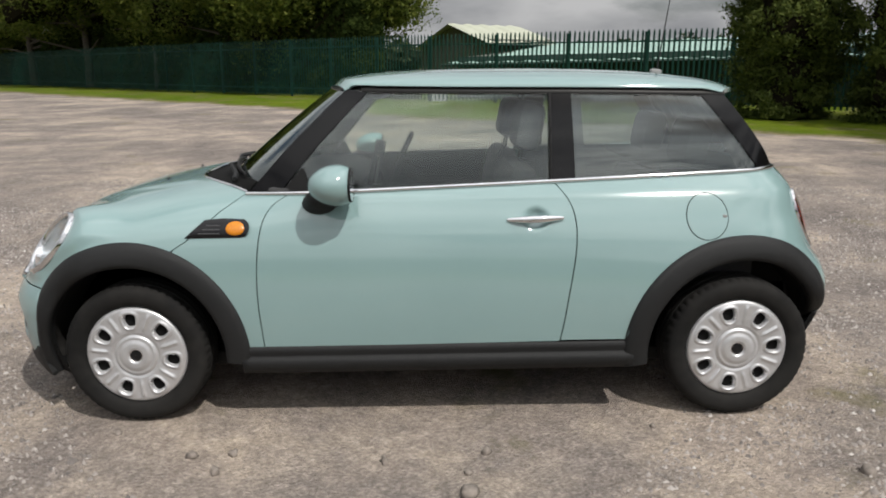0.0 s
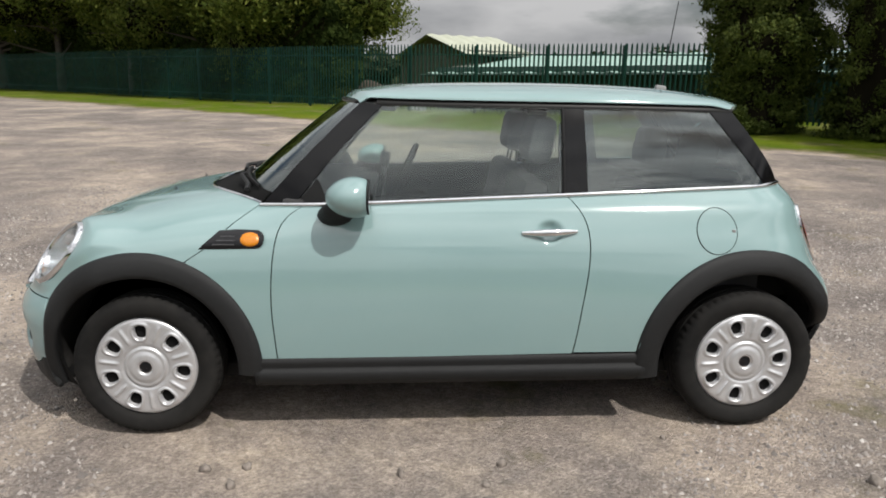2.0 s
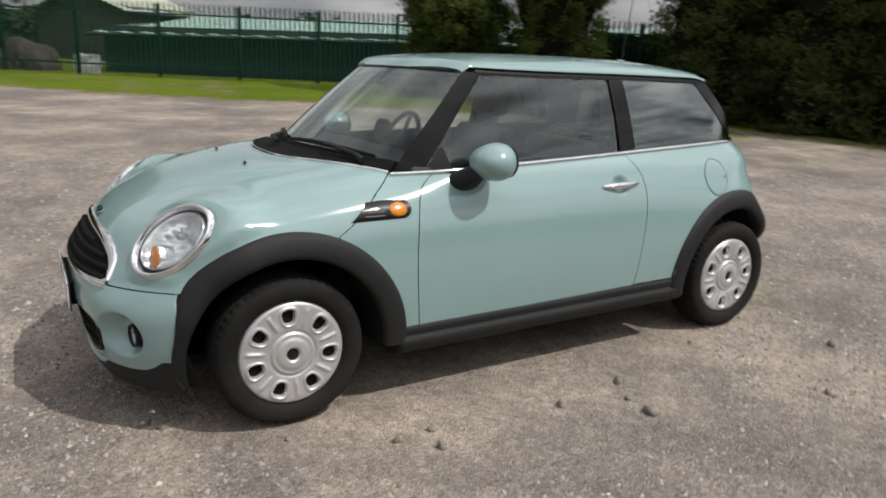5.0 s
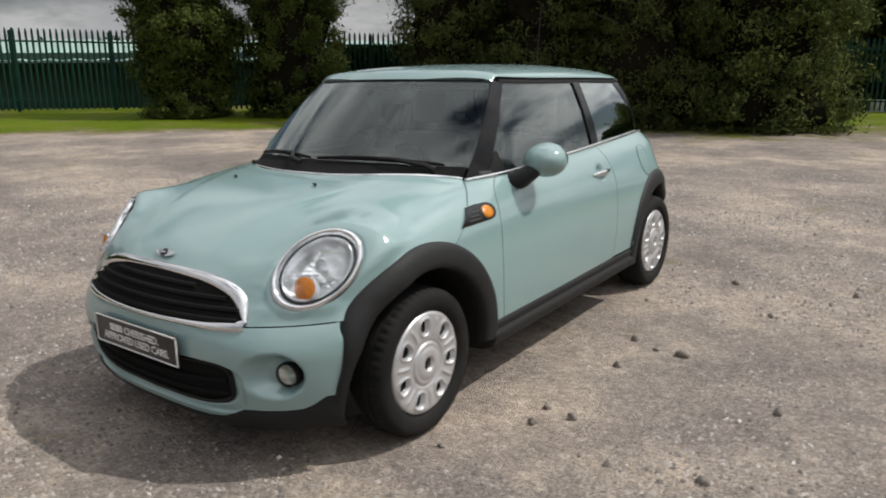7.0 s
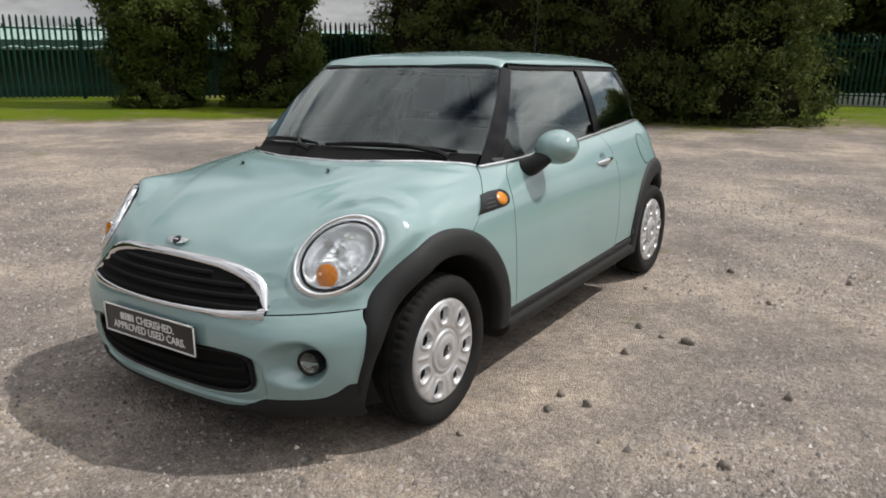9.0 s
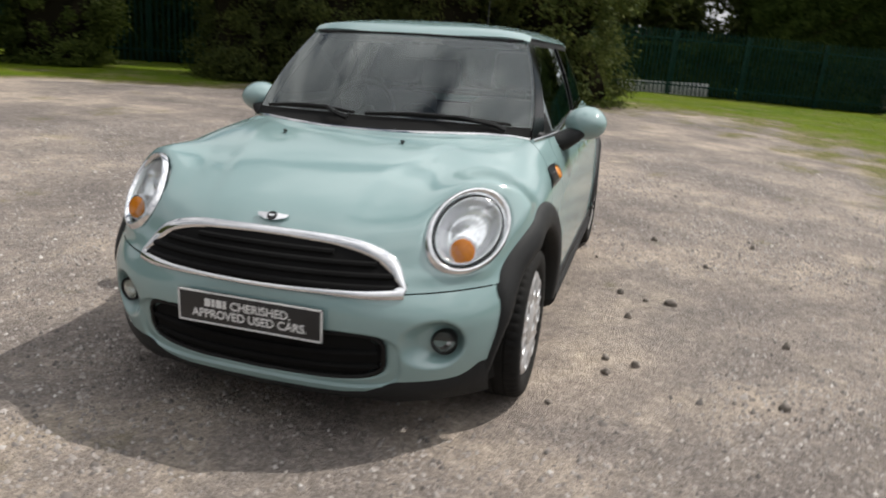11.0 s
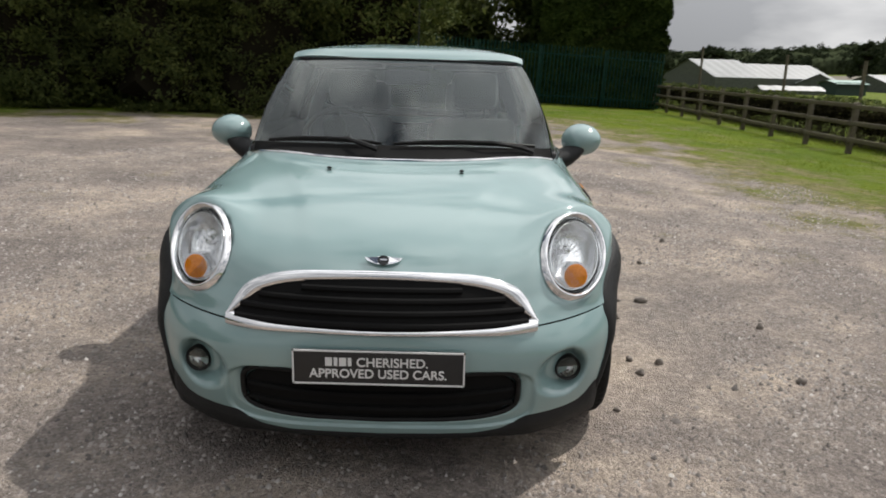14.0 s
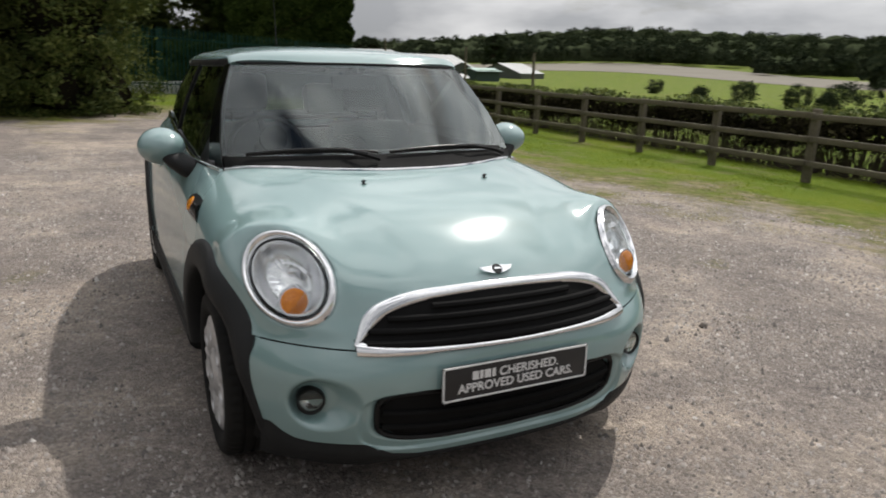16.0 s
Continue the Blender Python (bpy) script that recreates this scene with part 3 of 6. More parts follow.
def bush(at, r, h, seed, mat, label, clumps=620, per=115, size=0.047, core=0.60):
    rng = np.random.default_rng(seed + 90)
    lobes = [(0, 0, h * 0.45, r, r, h * 0.5)]
    for i in range(7):
        a = rng.uniform(0, 6.28)
        lobes.append((math.cos(a) * r * 0.55, math.sin(a) * r * 0.55, h * rng.uniform(0.25, 0.9), r * 0.55, r * 0.55, h * 0.22))
    # skirt of low branches down to the grass
    for i in range(6):
        a = i * 1.047 + rng.uniform(-0.3, 0.3)
        lobes.append((math.cos(a) * r * 0.55, math.sin(a) * r * 0.55, rng.uniform(0.5, 1.0), r * 0.5, r * 0.5, 1.0))
    tree("evergreen_tree", at, lobes, clumps, per, 0.17, size, M[mat], label, "tree", seed, top=h * 0.8, r0=0.15, limbs=12, drop=0.12, inner=0.4, core=core)


bush((13.3, 8.5), 1.25, 8.5, 11, "dark_leaf", "dark evergreen tree with foliage down to the ground")
bush((14.2, 6.5), 1.8, 9.5, 12, "dark_leaf", "dark evergreen tree with foliage down to the ground", clumps=950)
bush((15.1, 4.1), 1.9, 9.0, 13, "dark_leaf", "dark evergreen tree with foliage down to the ground", clumps=950)
bush((16.4, 1.72), 2.1, 6.8, 14, "bright_leaf", "bushy green evergreen at the end of a row", clumps=680, per=140, size=0.050)
for sx, sy, sr, sh, sd in ((19.5, 9.0, 2.6, 9, 21), (22.5, 5.5, 2.6, 9, 22), (26, 3, 2.6, 10, 23), (17.0, 10.6, 1.5, 9, 24)):
    bush((sx, sy), sr, sh, sd, "dark_leaf", "tall dark evergreen tree behind a row of bushes", clumps=420, per=45, size=0.11)


def broad(at, r, h, seed, label, mat="broad", clumps=760, size=0.10):
    rng = np.random.default_rng(seed + 70)
    lobes = [(0, 0, h * 0.62, r * 0.8, r * 0.8, h * 0.33)]
    for i in range(11):
        a = rng.uniform(0, 6.28)
        z = h * rng.uniform(0.24, 0.9)
        lobes.append((math.cos(a) * r * 0.7, math.sin(a) * r * 0.7, z, r * 0.42, r * 0.42, h * 0.14))
    tree("broadleaf_tree", at, lobes, clumps, 62, 0.40, size, M[mat], label, "tree", seed, top=h * 0.7, r0=0.28, limbs=16, drop=0.3, core=0.70)


for bx, by, br, bh, sd in ((-3.6, 31.6, 4.0, 10, 31), (-9.0, 35.2, 4.3, 11, 32), (-15.0, 40.2, 4.6, 12, 33), (-21.5, 45.4, 4.8, 12, 34), (-28.5, 51.5, 5.0, 12, 35), (-36, 57.5, 5.0, 12, 36), (-13, 46, 5.0, 13, 37), (-25, 56, 5.2, 13, 38)):
    broad((bx - 0.1, by - 0.1), br, bh, sd, "large broadleaf tree overhanging the green fence", clumps=760 if sd < 34 else 520)
for bx, by, br, bh, sd in ((29.5, 6.2, 3.4, 9, 41), (31.0, 0.6, 3.2, 8, 42), (32.5, -6.5, 3.2, 7, 43)):
    broad((bx, by), br, bh, sd, "dark broadleaf tree standing behind the palisade fence", mat="dark_leaf", clumps=420, size=0.16)


# clipped tall hedge with a straight end
def tall_hedge(a, b2, top, label, seed, mat="dark_leaf"):
    rng = np.random.default_rng(seed)
    root = new("tall_hedge")
    a, b2 = np.array(a), np.array(b2)
    d = (b2 - a) / np.linalg.norm(b2 - a)
    nrm = np.array([-d[1], d[0]])
    ln = float(np.linalg.norm(b2 - a))
    root.location = (float(a[0]), float(a[1]), float(gz(a[0], a[1])))
    tagged(root, label, "hedge")
    k = int(60000 * min(1.0, ln * top / 60))
    u, h = rng.uniform(0, ln, k), rng.uniform(0.1, top, k)
    face = rng.integers(0, 4, k)
    off = np.where(face < 2, 0.0, rng.uniform(-1.8, 0, k))
    u = np.where(face == 2, 0.0, u)
    rough = np.abs(rng.normal(size=k)) * 0.10 + 0.25 * (np.sin(u * 2.1 + 2 * np.sin(h * 1.9)) * np.sin(h * 2.7 + u) + 0.6)
    p = np.stack([d[0] * u + nrm[0] * (off - rough), d[1] * u + nrm[1] * (off - rough), h], -1)
    p[face == 2] += np.array([d[0], d[1], 0]) * rough[face == 2][:, None]
    n = np.tile(np.array([nrm[0], nrm[1], 0.2]), (k, 1))
    n[face == 2] = (-d[0], -d[1], 0.2)
    hang("foliage", leaf_mesh("foliage", p, n, 0.11, rng, M[mat], 0.7), root)
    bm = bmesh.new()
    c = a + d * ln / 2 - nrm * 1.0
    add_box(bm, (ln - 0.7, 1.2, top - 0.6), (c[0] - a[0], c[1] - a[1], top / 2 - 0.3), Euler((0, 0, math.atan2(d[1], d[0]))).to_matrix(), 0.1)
    # the core's near-black colour paints the shade inside the hedge
    part("shade_core", bm, M["twig_shade"], root, "dark core for the twigs and painted shade inside the hedge")


tall_hedge((28.55, -9.55), (27.5, -4.1), 5.0, "tall dark clipped conifer hedge behind the fence", 77, "clipped")
tall_hedge((27.4, -3.95), (26.0, 1.4), 1.95, "dark hedge behind the palisade fence", 78, "clipped")
tall_hedge((25.8, 1.9), (15.0, 14.4), 2.3, "dark hedge behind the palisade fence", 79, "clipped")
tall_hedge((-2.3, 27.8), (-37.3, 60.0), 4.2, "dark overgrown hedge behind the palisade fence", 80, "clipped")


# ---- palisade fence: panels of pales on two rails ----
def palisade():
    path = [(-38.0, 58.9), (-10.8, 32.9), (-3.1, 26.7), (1.0, 23.3), (10.2, 18.9), (25.6, 1.2), (27.0, -4.0), (28.3, -9.5)]
    prof = [(-0.033, 0), (-0.012, 0.018), (0.012, 0.018), (0.033, 0), (0.012, 0.013), (-0.012, 0.013)]
    vs, fs = [], []
    zs = [0.05, 2.26, 2.36]
    for z, sc in zip(zs, (1, 1, 0.45)):
        vs += [(px * sc, -py, z) for px, py in prof]
    for r in range(2):
        for j in range(6):
            fs.append((r * 6 + j, r * 6 + (j + 1) % 6, r * 6 + 6 + (j + 1) % 6, r * 6 + 6 + j))
    fs.append((12, 13, 14, 15, 16, 17))
    pale = mesh_from("pale", vs, fs, M["fence_green"])
    first = None
    for (ax, ay), (bx, by) in zip(path, path[1:]):
        ln = math.hypot(bx - ax, by - ay)
        k = max(1, round(ln / 2.75))
        step = ln / k
        ang = math.atan2(by - ay, bx - ax)
        for i in range(k):
            x, y = ax + (bx - ax) * i / k, ay + (by - ay) * i / k
            x2, y2 = ax + (bx - ax) * (i + 1) / k, ay + (by - ay) * (i + 1) / k
            z, z2 = float(gz(x, y)), float(gz(x2, y2))
            mtx = pose(x, y, z, 0, -math.degrees(math.atan2(z2 - z, step)), math.degrees(ang))
            if first is None:
                first = new("palisade_panel")
                first.matrix_basis = mtx
                tagged(first, "dark green steel palisade fence panel with pointed pales", "fence", group="palisade fence panels")
                part("post", box((0.10, 0.055, 2.3), (0, 0.06, 1.15), None, 0.006), M["fence_green"], first)
                for rz in (0.35, 2.0):
                    part("rail", box((step, 0.05, 0.05), (step / 2, 0.025, rz), None, 0.006), M["fence_green"], first)
                for j in range(17):
                    pl = hang("pale", pale, first)
                    pl.location = (0.09 + j * (step - 0.02) / 17, 0, 0)
            else:
                copy_thing(first, mtx)


palisade()


# ---- things behind the foot of the palisade ----
def sunlit_strip():
    """An added low white strip close behind the pales, standing in for sunlit ground."""
    a, b2 = Vector((26.15, 0.45)), Vector((27.05, -2.9))
    d = b2 - a
    root = new("pale_strip")
    root.matrix_basis = pose(a.x, a.y, float(gz(a.x, a.y)) - 0.1, 0, 0, math.degrees(math.atan2(d.y, d.x)))
    tagged(root, "low white strip added for the sunlit ground behind the palisade fence", "wall")
    k = 4
    for i in range(k):
        part("block", box((d.length / k - 0.015, 0.12, 0.48), (d.length * (i + 0.5) / k, 0.0, 0.24), None, 0.012), M["plate_white"], root)


def board_stack():
    root = new("board_stack")
    root.matrix_basis = pose(1.35, 23.75, float(gz(1.35, 23.75)), 0, 0, -36)
    tagged(root, "stack of pale boards leaning behind the fence", "boards")
    for i in range(5):
        part("board", box((0.17, 0.03, 0.62 + 0.05 * (i % 2)), (-0.4 + 0.185 * i, 0.0, 0.31), Euler((-0.16, 0.02 * (i - 2), 0)).to_matrix(), 0.004), M["plate_white"], root)


def earth_mound():
    rng = np.random.default_rng(44)
    bm = bmesh.new()
    bmesh.ops.create_icosphere(bm, subdivisions=4, radius=1.0)
    for v in bm.verts:
        k = 1 + 0.10 * math.sin(5 * v.co.x + 2 * v.co.y) * math.sin(4 * v.co.z + 1) + rng.uniform(-0.03, 0.03)
        v.co = (v.co.x * 1.25 * k, v.co.y * 0.8 * k, max(-0.05, v.co.z) * 1.0 * k)
    me = bpy.data.meshes.new("earth_mound")
    bm.to_mesh(me)
    bm.free()
    me.materials.append(M["hedge_wood"])
    ob = new("earth_mound", me)
    ob.matrix_basis = pose(-0.35, 26.1, float(gz(-0.35, 26.1)), 0, 0, -38)
    tagged(ob, "dark brown mound of earth behind the fence", "mound")


sunlit_strip()
board_stack()
earth_mound()


# ---- post and rail fence ----
def rail_fence():
    a, b2 = (28.86, -9.3), (-5.0, -8.85)
    ln = math.hypot(b2[0] - a[0], b2[1] - a[1])
    step = 1.98
    k = int(ln / step)
    ang = math.degrees(math.atan2(b2[1] - a[1], b2[0] - a[0]))
    rng = random.Random(8)
    for i in range(k):
        x, y = a[0] + (b2[0] - a[0]) * i * step / ln, a[1] + (b2[1] - a[1]) * i * step / ln
        x2, y2 = a[0] + (b2[0] - a[0]) * (i + 1) * step / ln, a[1] + (b2[1] - a[1]) * (i + 1) * step / ln
        z, z2 = float(gz(x, y)), float(gz(x2, y2))
        bay = new("rail_fence_bay")
        bay.matrix_basis = pose(x, y, z, 0, 0, ang)
        tagged(bay, "weathered timber fence bay with a post and three rails", "fence", group="post and rail fence bays")
        h = 1.10 + rng.uniform(-0.03, 0.05)
        part("post", box((0.12, 0.10, h + 0.3), (0, 0, h / 2 - 0.15), Euler((rng.uniform(-0.02, 0.02), rng.uniform(-0.02, 0.02), 0)).to_matrix(), 0.008), M["timber"], bay)
        sl = math.atan2(z2 - z, step)
        for rz in (0.30, 0.66, 1.02):
            part("rail", box((step + 0.06, 0.04, 0.09), (step / 2, -0.07, rz + (z2 - z) / 2 + rng.uniform(-0.012, 0.012)), Euler((0, -sl + rng.uniform(-0.008, 0.008), 0)).to_matrix(), 0.006), M["timber"], bay)


rail_fence()


def low_hedge():
    """The scruffy hedge that runs behind the timber fence: a dark mass of twigs, leafy on top, open at its foot."""
    rng = np.random.default_rng(19)
    root = new("low_hedge")
    tagged(root, "low scruffy hedge of dark twigs beyond the timber fence", "hedge", kind="stuff")

    def spread(k, wide):
        u = rng.uniform(0, 42, k)
        x = 36 - u
        return u, x, -11.0 + 0.012 * (30 - x) + rng.normal(size=k) * wide
    # the top takes a brighter leaf, which puts its sunlight into the colour
    for name, k, lo, hi, size, mat in (("twig_mass", 52000, 0.42, 0.98, 0.055, "twig_shade"), ("sunlit_leafy_top", 16000, 0.90, 1.12, 0.045, "bright_leaf")):
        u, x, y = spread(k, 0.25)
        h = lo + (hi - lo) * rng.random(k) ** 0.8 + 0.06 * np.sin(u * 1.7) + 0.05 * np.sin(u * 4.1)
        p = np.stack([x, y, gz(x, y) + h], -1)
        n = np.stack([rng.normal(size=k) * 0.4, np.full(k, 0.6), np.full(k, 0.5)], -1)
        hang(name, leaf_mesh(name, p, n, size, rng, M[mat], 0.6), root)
    k = 5000
    u, x, y = spread(k, 0.18)
    b0 = np.stack([x, y, gz(x, y) - 0.05], -1)
    t0 = b0 + np.stack([rng.normal(size=k) * 0.12, rng.normal(size=k) * 0.08, rng.uniform(0.45, 0.75, k)], -1)
    w = np.stack([np.full(k, 0.011), np.zeros(k), np.zeros(k)], -1)
    v = np.stack([b0 - w, b0 + w, t0 + w * 0.5, t0 - w * 0.5], 1).reshape(-1, 3)
    f = (np.arange(k) * 4)[:, None] + [[0, 1, 2, 3]]
    hang("stems", fast_mesh("stems", v, f, M["hedge_wood"]), root)


low_hedge()

for sx, sy, sh in ((27.2, -10.6, 2.7), (20.2, -10.8, 2.3), (15.9, -10.8, 2.1)):
    st = new("stake")
    st.location = (sx, sy, float(gz(sx, sy)))
    tagged(st, "tall thin weathered stake rising from the hedge", "post", group="hedge stakes")
    part("shaft", tube([(0, 0, -0.3), (0.01, 0, sh * 0.5), (0.0, 0.01, sh)], 0.045, 8), M["timber"], st)


# ---- sheds beyond the fence ----
def corrugated(p00, p10, p01, p11, waves, depth, mat, name, parent):
    """A ribbed sheet between four corners; ribs run from the first edge to the second."""
    cs = [Vector(c) for c in (p00, p10, p01, p11)]
    nrm = (cs[1] - cs[0]).cross(cs[2] - cs[0]).normalized()
    if nrm.z < 0:
        nrm = -nrm
    vs, fs = [], []
    k = waves * 4
    for i in range(k + 1):
        t = i / k
        o = nrm * depth * (1 if i % 4 in (1, 2) else 0)
        vs += [cs[0].lerp(cs[1], t) + o, cs[2].lerp(cs[3], t) + o]
    for i in range(k):
        fs.append((2 * i, 2 * i + 2, 2 * i + 3, 2 * i + 1))
    return hang(name, mesh_from(name, vs, fs, mat), parent)


def shed(name, origin, ang, length, depth, eave, ridge, wall, roof, label):
    root = new(name)
    root.matrix_basis = pose(origin[0], origin[1], float(gz(*origin)) - 0.3, 0, 0, ang)
    tagged(root, label, "shed")
    part("wall", box((length, depth, eave + 0.3), (length / 2, depth / 2, (eave + 0.3) / 2 - 0.02)), M[wall], root, smooth=False)
    for x in (0.0, length):
        bm = bmesh.new()
        bm.faces.new([bm.verts.new(c) for c in ((x, 0, eave + 0.25), (x, depth, eave + 0.25), (x, depth / 2, ridge + 0.25))])
        part("gable", bm, M["gable"], root, smooth=False)
    corrugated((-0.4, -0.5, eave), (length + 0.4, -0.5, eave), (-0.4, depth / 2, ridge + 0.35), (length + 0.4, depth / 2, ridge + 0.35), int(length * 1.3), 0.05, M[roof], "roof_slope", root)
    corrugated((-0.4, depth + 0.5, eave), (length + 0.4, depth + 0.5, eave), (-0.4, depth / 2, ridge + 0.35), (length + 0.4, depth / 2, ridge + 0.35), int(length * 1.3), 0.05, M[roof], "roof_slope", root)
    part("gutter", tube([(-0.4, -0.55, eave - 0.03), (length + 0.4, -0.55, eave - 0.03)], 0.06, 6), M["shed_wall"], root)
    return root


shed("long_shed", (2.1, 25.6), -31, 31, 23, 1.60, 2.45, "shed_wall", "sheet_roof", "long low shed with a pale green ribbed roof")
shed("gabled_shed", (4.07, 34.3), 30, 4.0, 7.2, 2.55, 3.42, "gable", "cream_roof", "grey gabled shed with a cream ribbed roof")


# ---- valley ----
def bare_field():
    """A strip of pale bare soil across the valley."""
    a = np.radians(np.linspace(-58, -20, 60))[:, None]
    t = np.linspace(0, 1, 8)[None]
    near = 205 + 75 * sstep(0, 0.55, np.linspace(0, 1, 60))[:, None]
    r = near + (72 + 8 * np.sin(a * 14)) * t
    x, y = r * np.cos(a), r * np.sin(a)
    z = gz(x, y) + 0.12
    i, j = np.meshgrid(np.arange(59), np.arange(7), indexing="ij")
    o = (i * 8 + j).ravel()
    me = fast_mesh("bare_field", np.stack([x, y, z], -1).reshape(-1, 3), np.stack([o, o + 1, o + 9, o + 8], -1), M["soil"], True)
    tagged(new("bare_field", me), "strip of pale bare soil across the valley", "field", kind="structure")


bare_field()


def glasshouse(at, ang, length, span, eave, ridge, label):
    """A low wide-span growing house: pitched sheeted roof on short walls, hoops showing as seams."""
    root = new("growing_house")
    root.matrix_basis = pose(at[0], at[1], float(gz(*at)), 0, 0, ang)
    tagged(root, label, "greenhouse", group="growing houses in the valley")
    part("wall", box((length, span, eave + 0.4), (length / 2, span / 2, eave / 2 - 0.2)), M["poly_end"], root, smooth=False)
    for x in (0.02, length - 0.02):
        bm = bmesh.new()
        bm.faces.new([bm.verts.new(c) for c in ((x, 0, eave), (x, span, eave), (x, span / 2, ridge))])
        part("gable_end", bm, M["poly_end"], root, smooth=False)
    for s in (0.0, span):
        corrugated((-0.2, s, eave), (length + 0.2, s, eave), (-0.2, span / 2, ridge + 0.02), (length + 0.2, span / 2, ridge + 0.02), int(length / 2), 0.06, M["poly"], "roof_slope", root)


for tx, ty, ta, tl, tw, te, tr in ((139, -52.6, -76, 11, 19.5, 2.2, 5.6), (145.6, -65, -71, 18.5, 15, 2.4, 5.2), (142, -78.7, -27, 11, 8.2, 1.8, 3.8), (165, -104, -64, 12, 15, 1.4, 4.0)):
    glasshouse((tx, ty), ta, tl, tw, te, tr, "low growing house with a pale sheeted roof")
glasshouse((119, -53.3), -81, 11.5, 3.0, 0.5, 1.2, "long low cold frame with a pale cover")
shed("field_shed", (131, -71.8), -70, 7.5, 4, 2.3, 2.6, "shed_wall", "sheet_roof", "small dark shed beside the growing houses")


def woods(name, label, arcs, k, size, mat, seed):
    """Far woods: clumps of leaves along arcs (distance, first and last bearing, height)."""
    rng = np.random.default_rng(seed)
    ps, ns = [], []
    for dist, a0, a1, h in arcs:
        kk = int(k * abs(a1 - a0) / 40)
        crowns = max(6, int(abs(a1 - a0) * dist / 57 / (h * 0.16)))
        ca = np.radians(a0 + (a1 - a0) * rng.random(crowns))
        cd = dist * rng.uniform(0.96, 1.10, crowns)
        cx, cy = cd * np.cos(ca), cd * np.sin(ca)
        ch = h * rng.uniform(0.65, 1.15, crowns)
        cr = h * rng.uniform(0.22, 0.42, crowns)
        q = rng.integers(0, crowns, kk)
        d = rng.normal(size=(kk, 3))
        d /= np.linalg.norm(d, axis=1)[:, None]
        d[:, 2] = np.abs(d[:, 2]) * 1.0 - 0.35
        p = np.stack([cx[q] + d[:, 0] * cr[q], cy[q] + d[:, 1] * cr[q], gz(cx[q], cy[q]) + ch[q] * 0.55 + d[:, 2] * ch[q] * 0.5], -1)
        ps.append(p + rng.normal(size=p.shape) * h * 0.04)
        ns.append(d)
    ob = new(name, leaf_mesh(name, np.vstack(ps), np.vstack(ns), size, rng, M[mat], 0.8))
    tagged(ob, label, "woods", kind="stuff")
    # the closed mass of the wood behind its outer leaves
    for dist, a0, a1, h in arcs:
        k2 = int(abs(a1 - a0) * 14)
        an = np.radians(np.linspace(a0, a1, k2))[:, None]
        v = np.linspace(0, 1, 10)[None]
        lump = np.zeros((k2, 1))
        for f in range(1, 7):
            lump += np.sin(an * dist / h * 3.1 * f + rng.uniform(0, 6)) / f
        top = h * (0.84 + 0.07 * lump)
        r = dist * 1.03 + h * (1.0 * v ** 2 + 0.06 * rng.normal(size=(k2, 10)))
        x, y = r * np.cos(an), r * np.sin(an)
        z = gz(x, y) - 0.5 + top * np.sin(v * math.pi / 2) + 0.03 * h * rng.normal(size=(k2, 10)) * v
        i, j = np.meshgrid(np.arange(k2 - 1), np.arange(9), indexing="ij")
        o = (i * 10 + j).ravel()
        hang("dense_mass", fast_mesh("dense_mass", np.stack([x, y, z], -1).reshape(-1, 3), np.stack([o, o + 1, o + 11, o + 10], -1), M[mat], False), ob)


woods("far_woods", "dark line of woodland across the valley", [(225, -80, -56.5, 8.5), (300, -78, -49, 8.0), (355, -50, 0, 9.0), (440, -78, 5, 10.5), (620, -78, 8, 13.5)], 25000, 0.72, "far_leaf", 61)
woods("far_trees", "distant trees beyond the sheds", [(120, 55, 100, 6), (160, 20, 60, 7)], 9000, 0.5, "far_leaf", 62)
broad((223.3, -81.1), 4.8, 11.0, 51, "lone rounded tree on the far side of the valley", mat="far_leaf", clumps=110, size=0.5)
broad((223.1, -129.0), 3.6, 13.5, 52, "tall dark tree standing above the far woods", mat="far_leaf", clumps=110, size=0.5)
for i, (fx, fy, fr) in enumerate(((83.7, -76.9, 1.2), (64.2, -66.5, 0.8), (55.8, -64.5, 1.3), (45.8, -60.6, 1.2), (41.0, -58.5, 0.9), (37.5, -55.7, 1.4), (34.4, -57.0, 1.7))):
    tree("field_shrub", (fx, fy), [(0, 0, fr * 0.9, fr, fr, fr)], 60, 40, 0.22, 0.10, M["far_leaf"], "rounded green shrub in the field below", "shrub", 200 + i, top=fr, r0=0.05, limbs=5)


# ---- the car: a small hatchback; origin on the ground under the front axle, nose towards -x ----
def spline(pts):
    """A natural cubic through a few points, held flat-sloped beyond its ends."""
    p = np.array(pts, float)
    x, y = p[:, 0], p[:, 1]
    k = len(x)
    h = np.diff(x)
    a = np.zeros((k, k))
    r = np.zeros(k)
    a[0, 0] = a[-1, -1] = 1
    for i in range(1, k - 1):
        a[i, i - 1], a[i, i], a[i, i + 1] = h[i - 1], 2 * (h[i - 1] + h[i]), h[i]
        r[i] = 6 * ((y[i + 1] - y[i]) / h[i] - (y[i] - y[i - 1]) / h[i - 1])
    m2 = np.linalg.solve(a, r)

    def f(q):
        q = np.clip(np.asarray(q, float), x[0], x[-1])
        i = np.clip(np.searchsorted(x, q) - 1, 0, k - 2)
        t, s = q - x[i], x[i + 1] - q
        return (m2[i] * s ** 3 + m2[i + 1] * t ** 3) / (6 * h[i]) + (y[i] / h[i] - m2[i] * h[i] / 6) * s + (y[i + 1] / h[i] - m2[i + 1] * h[i] / 6) * t
    return f


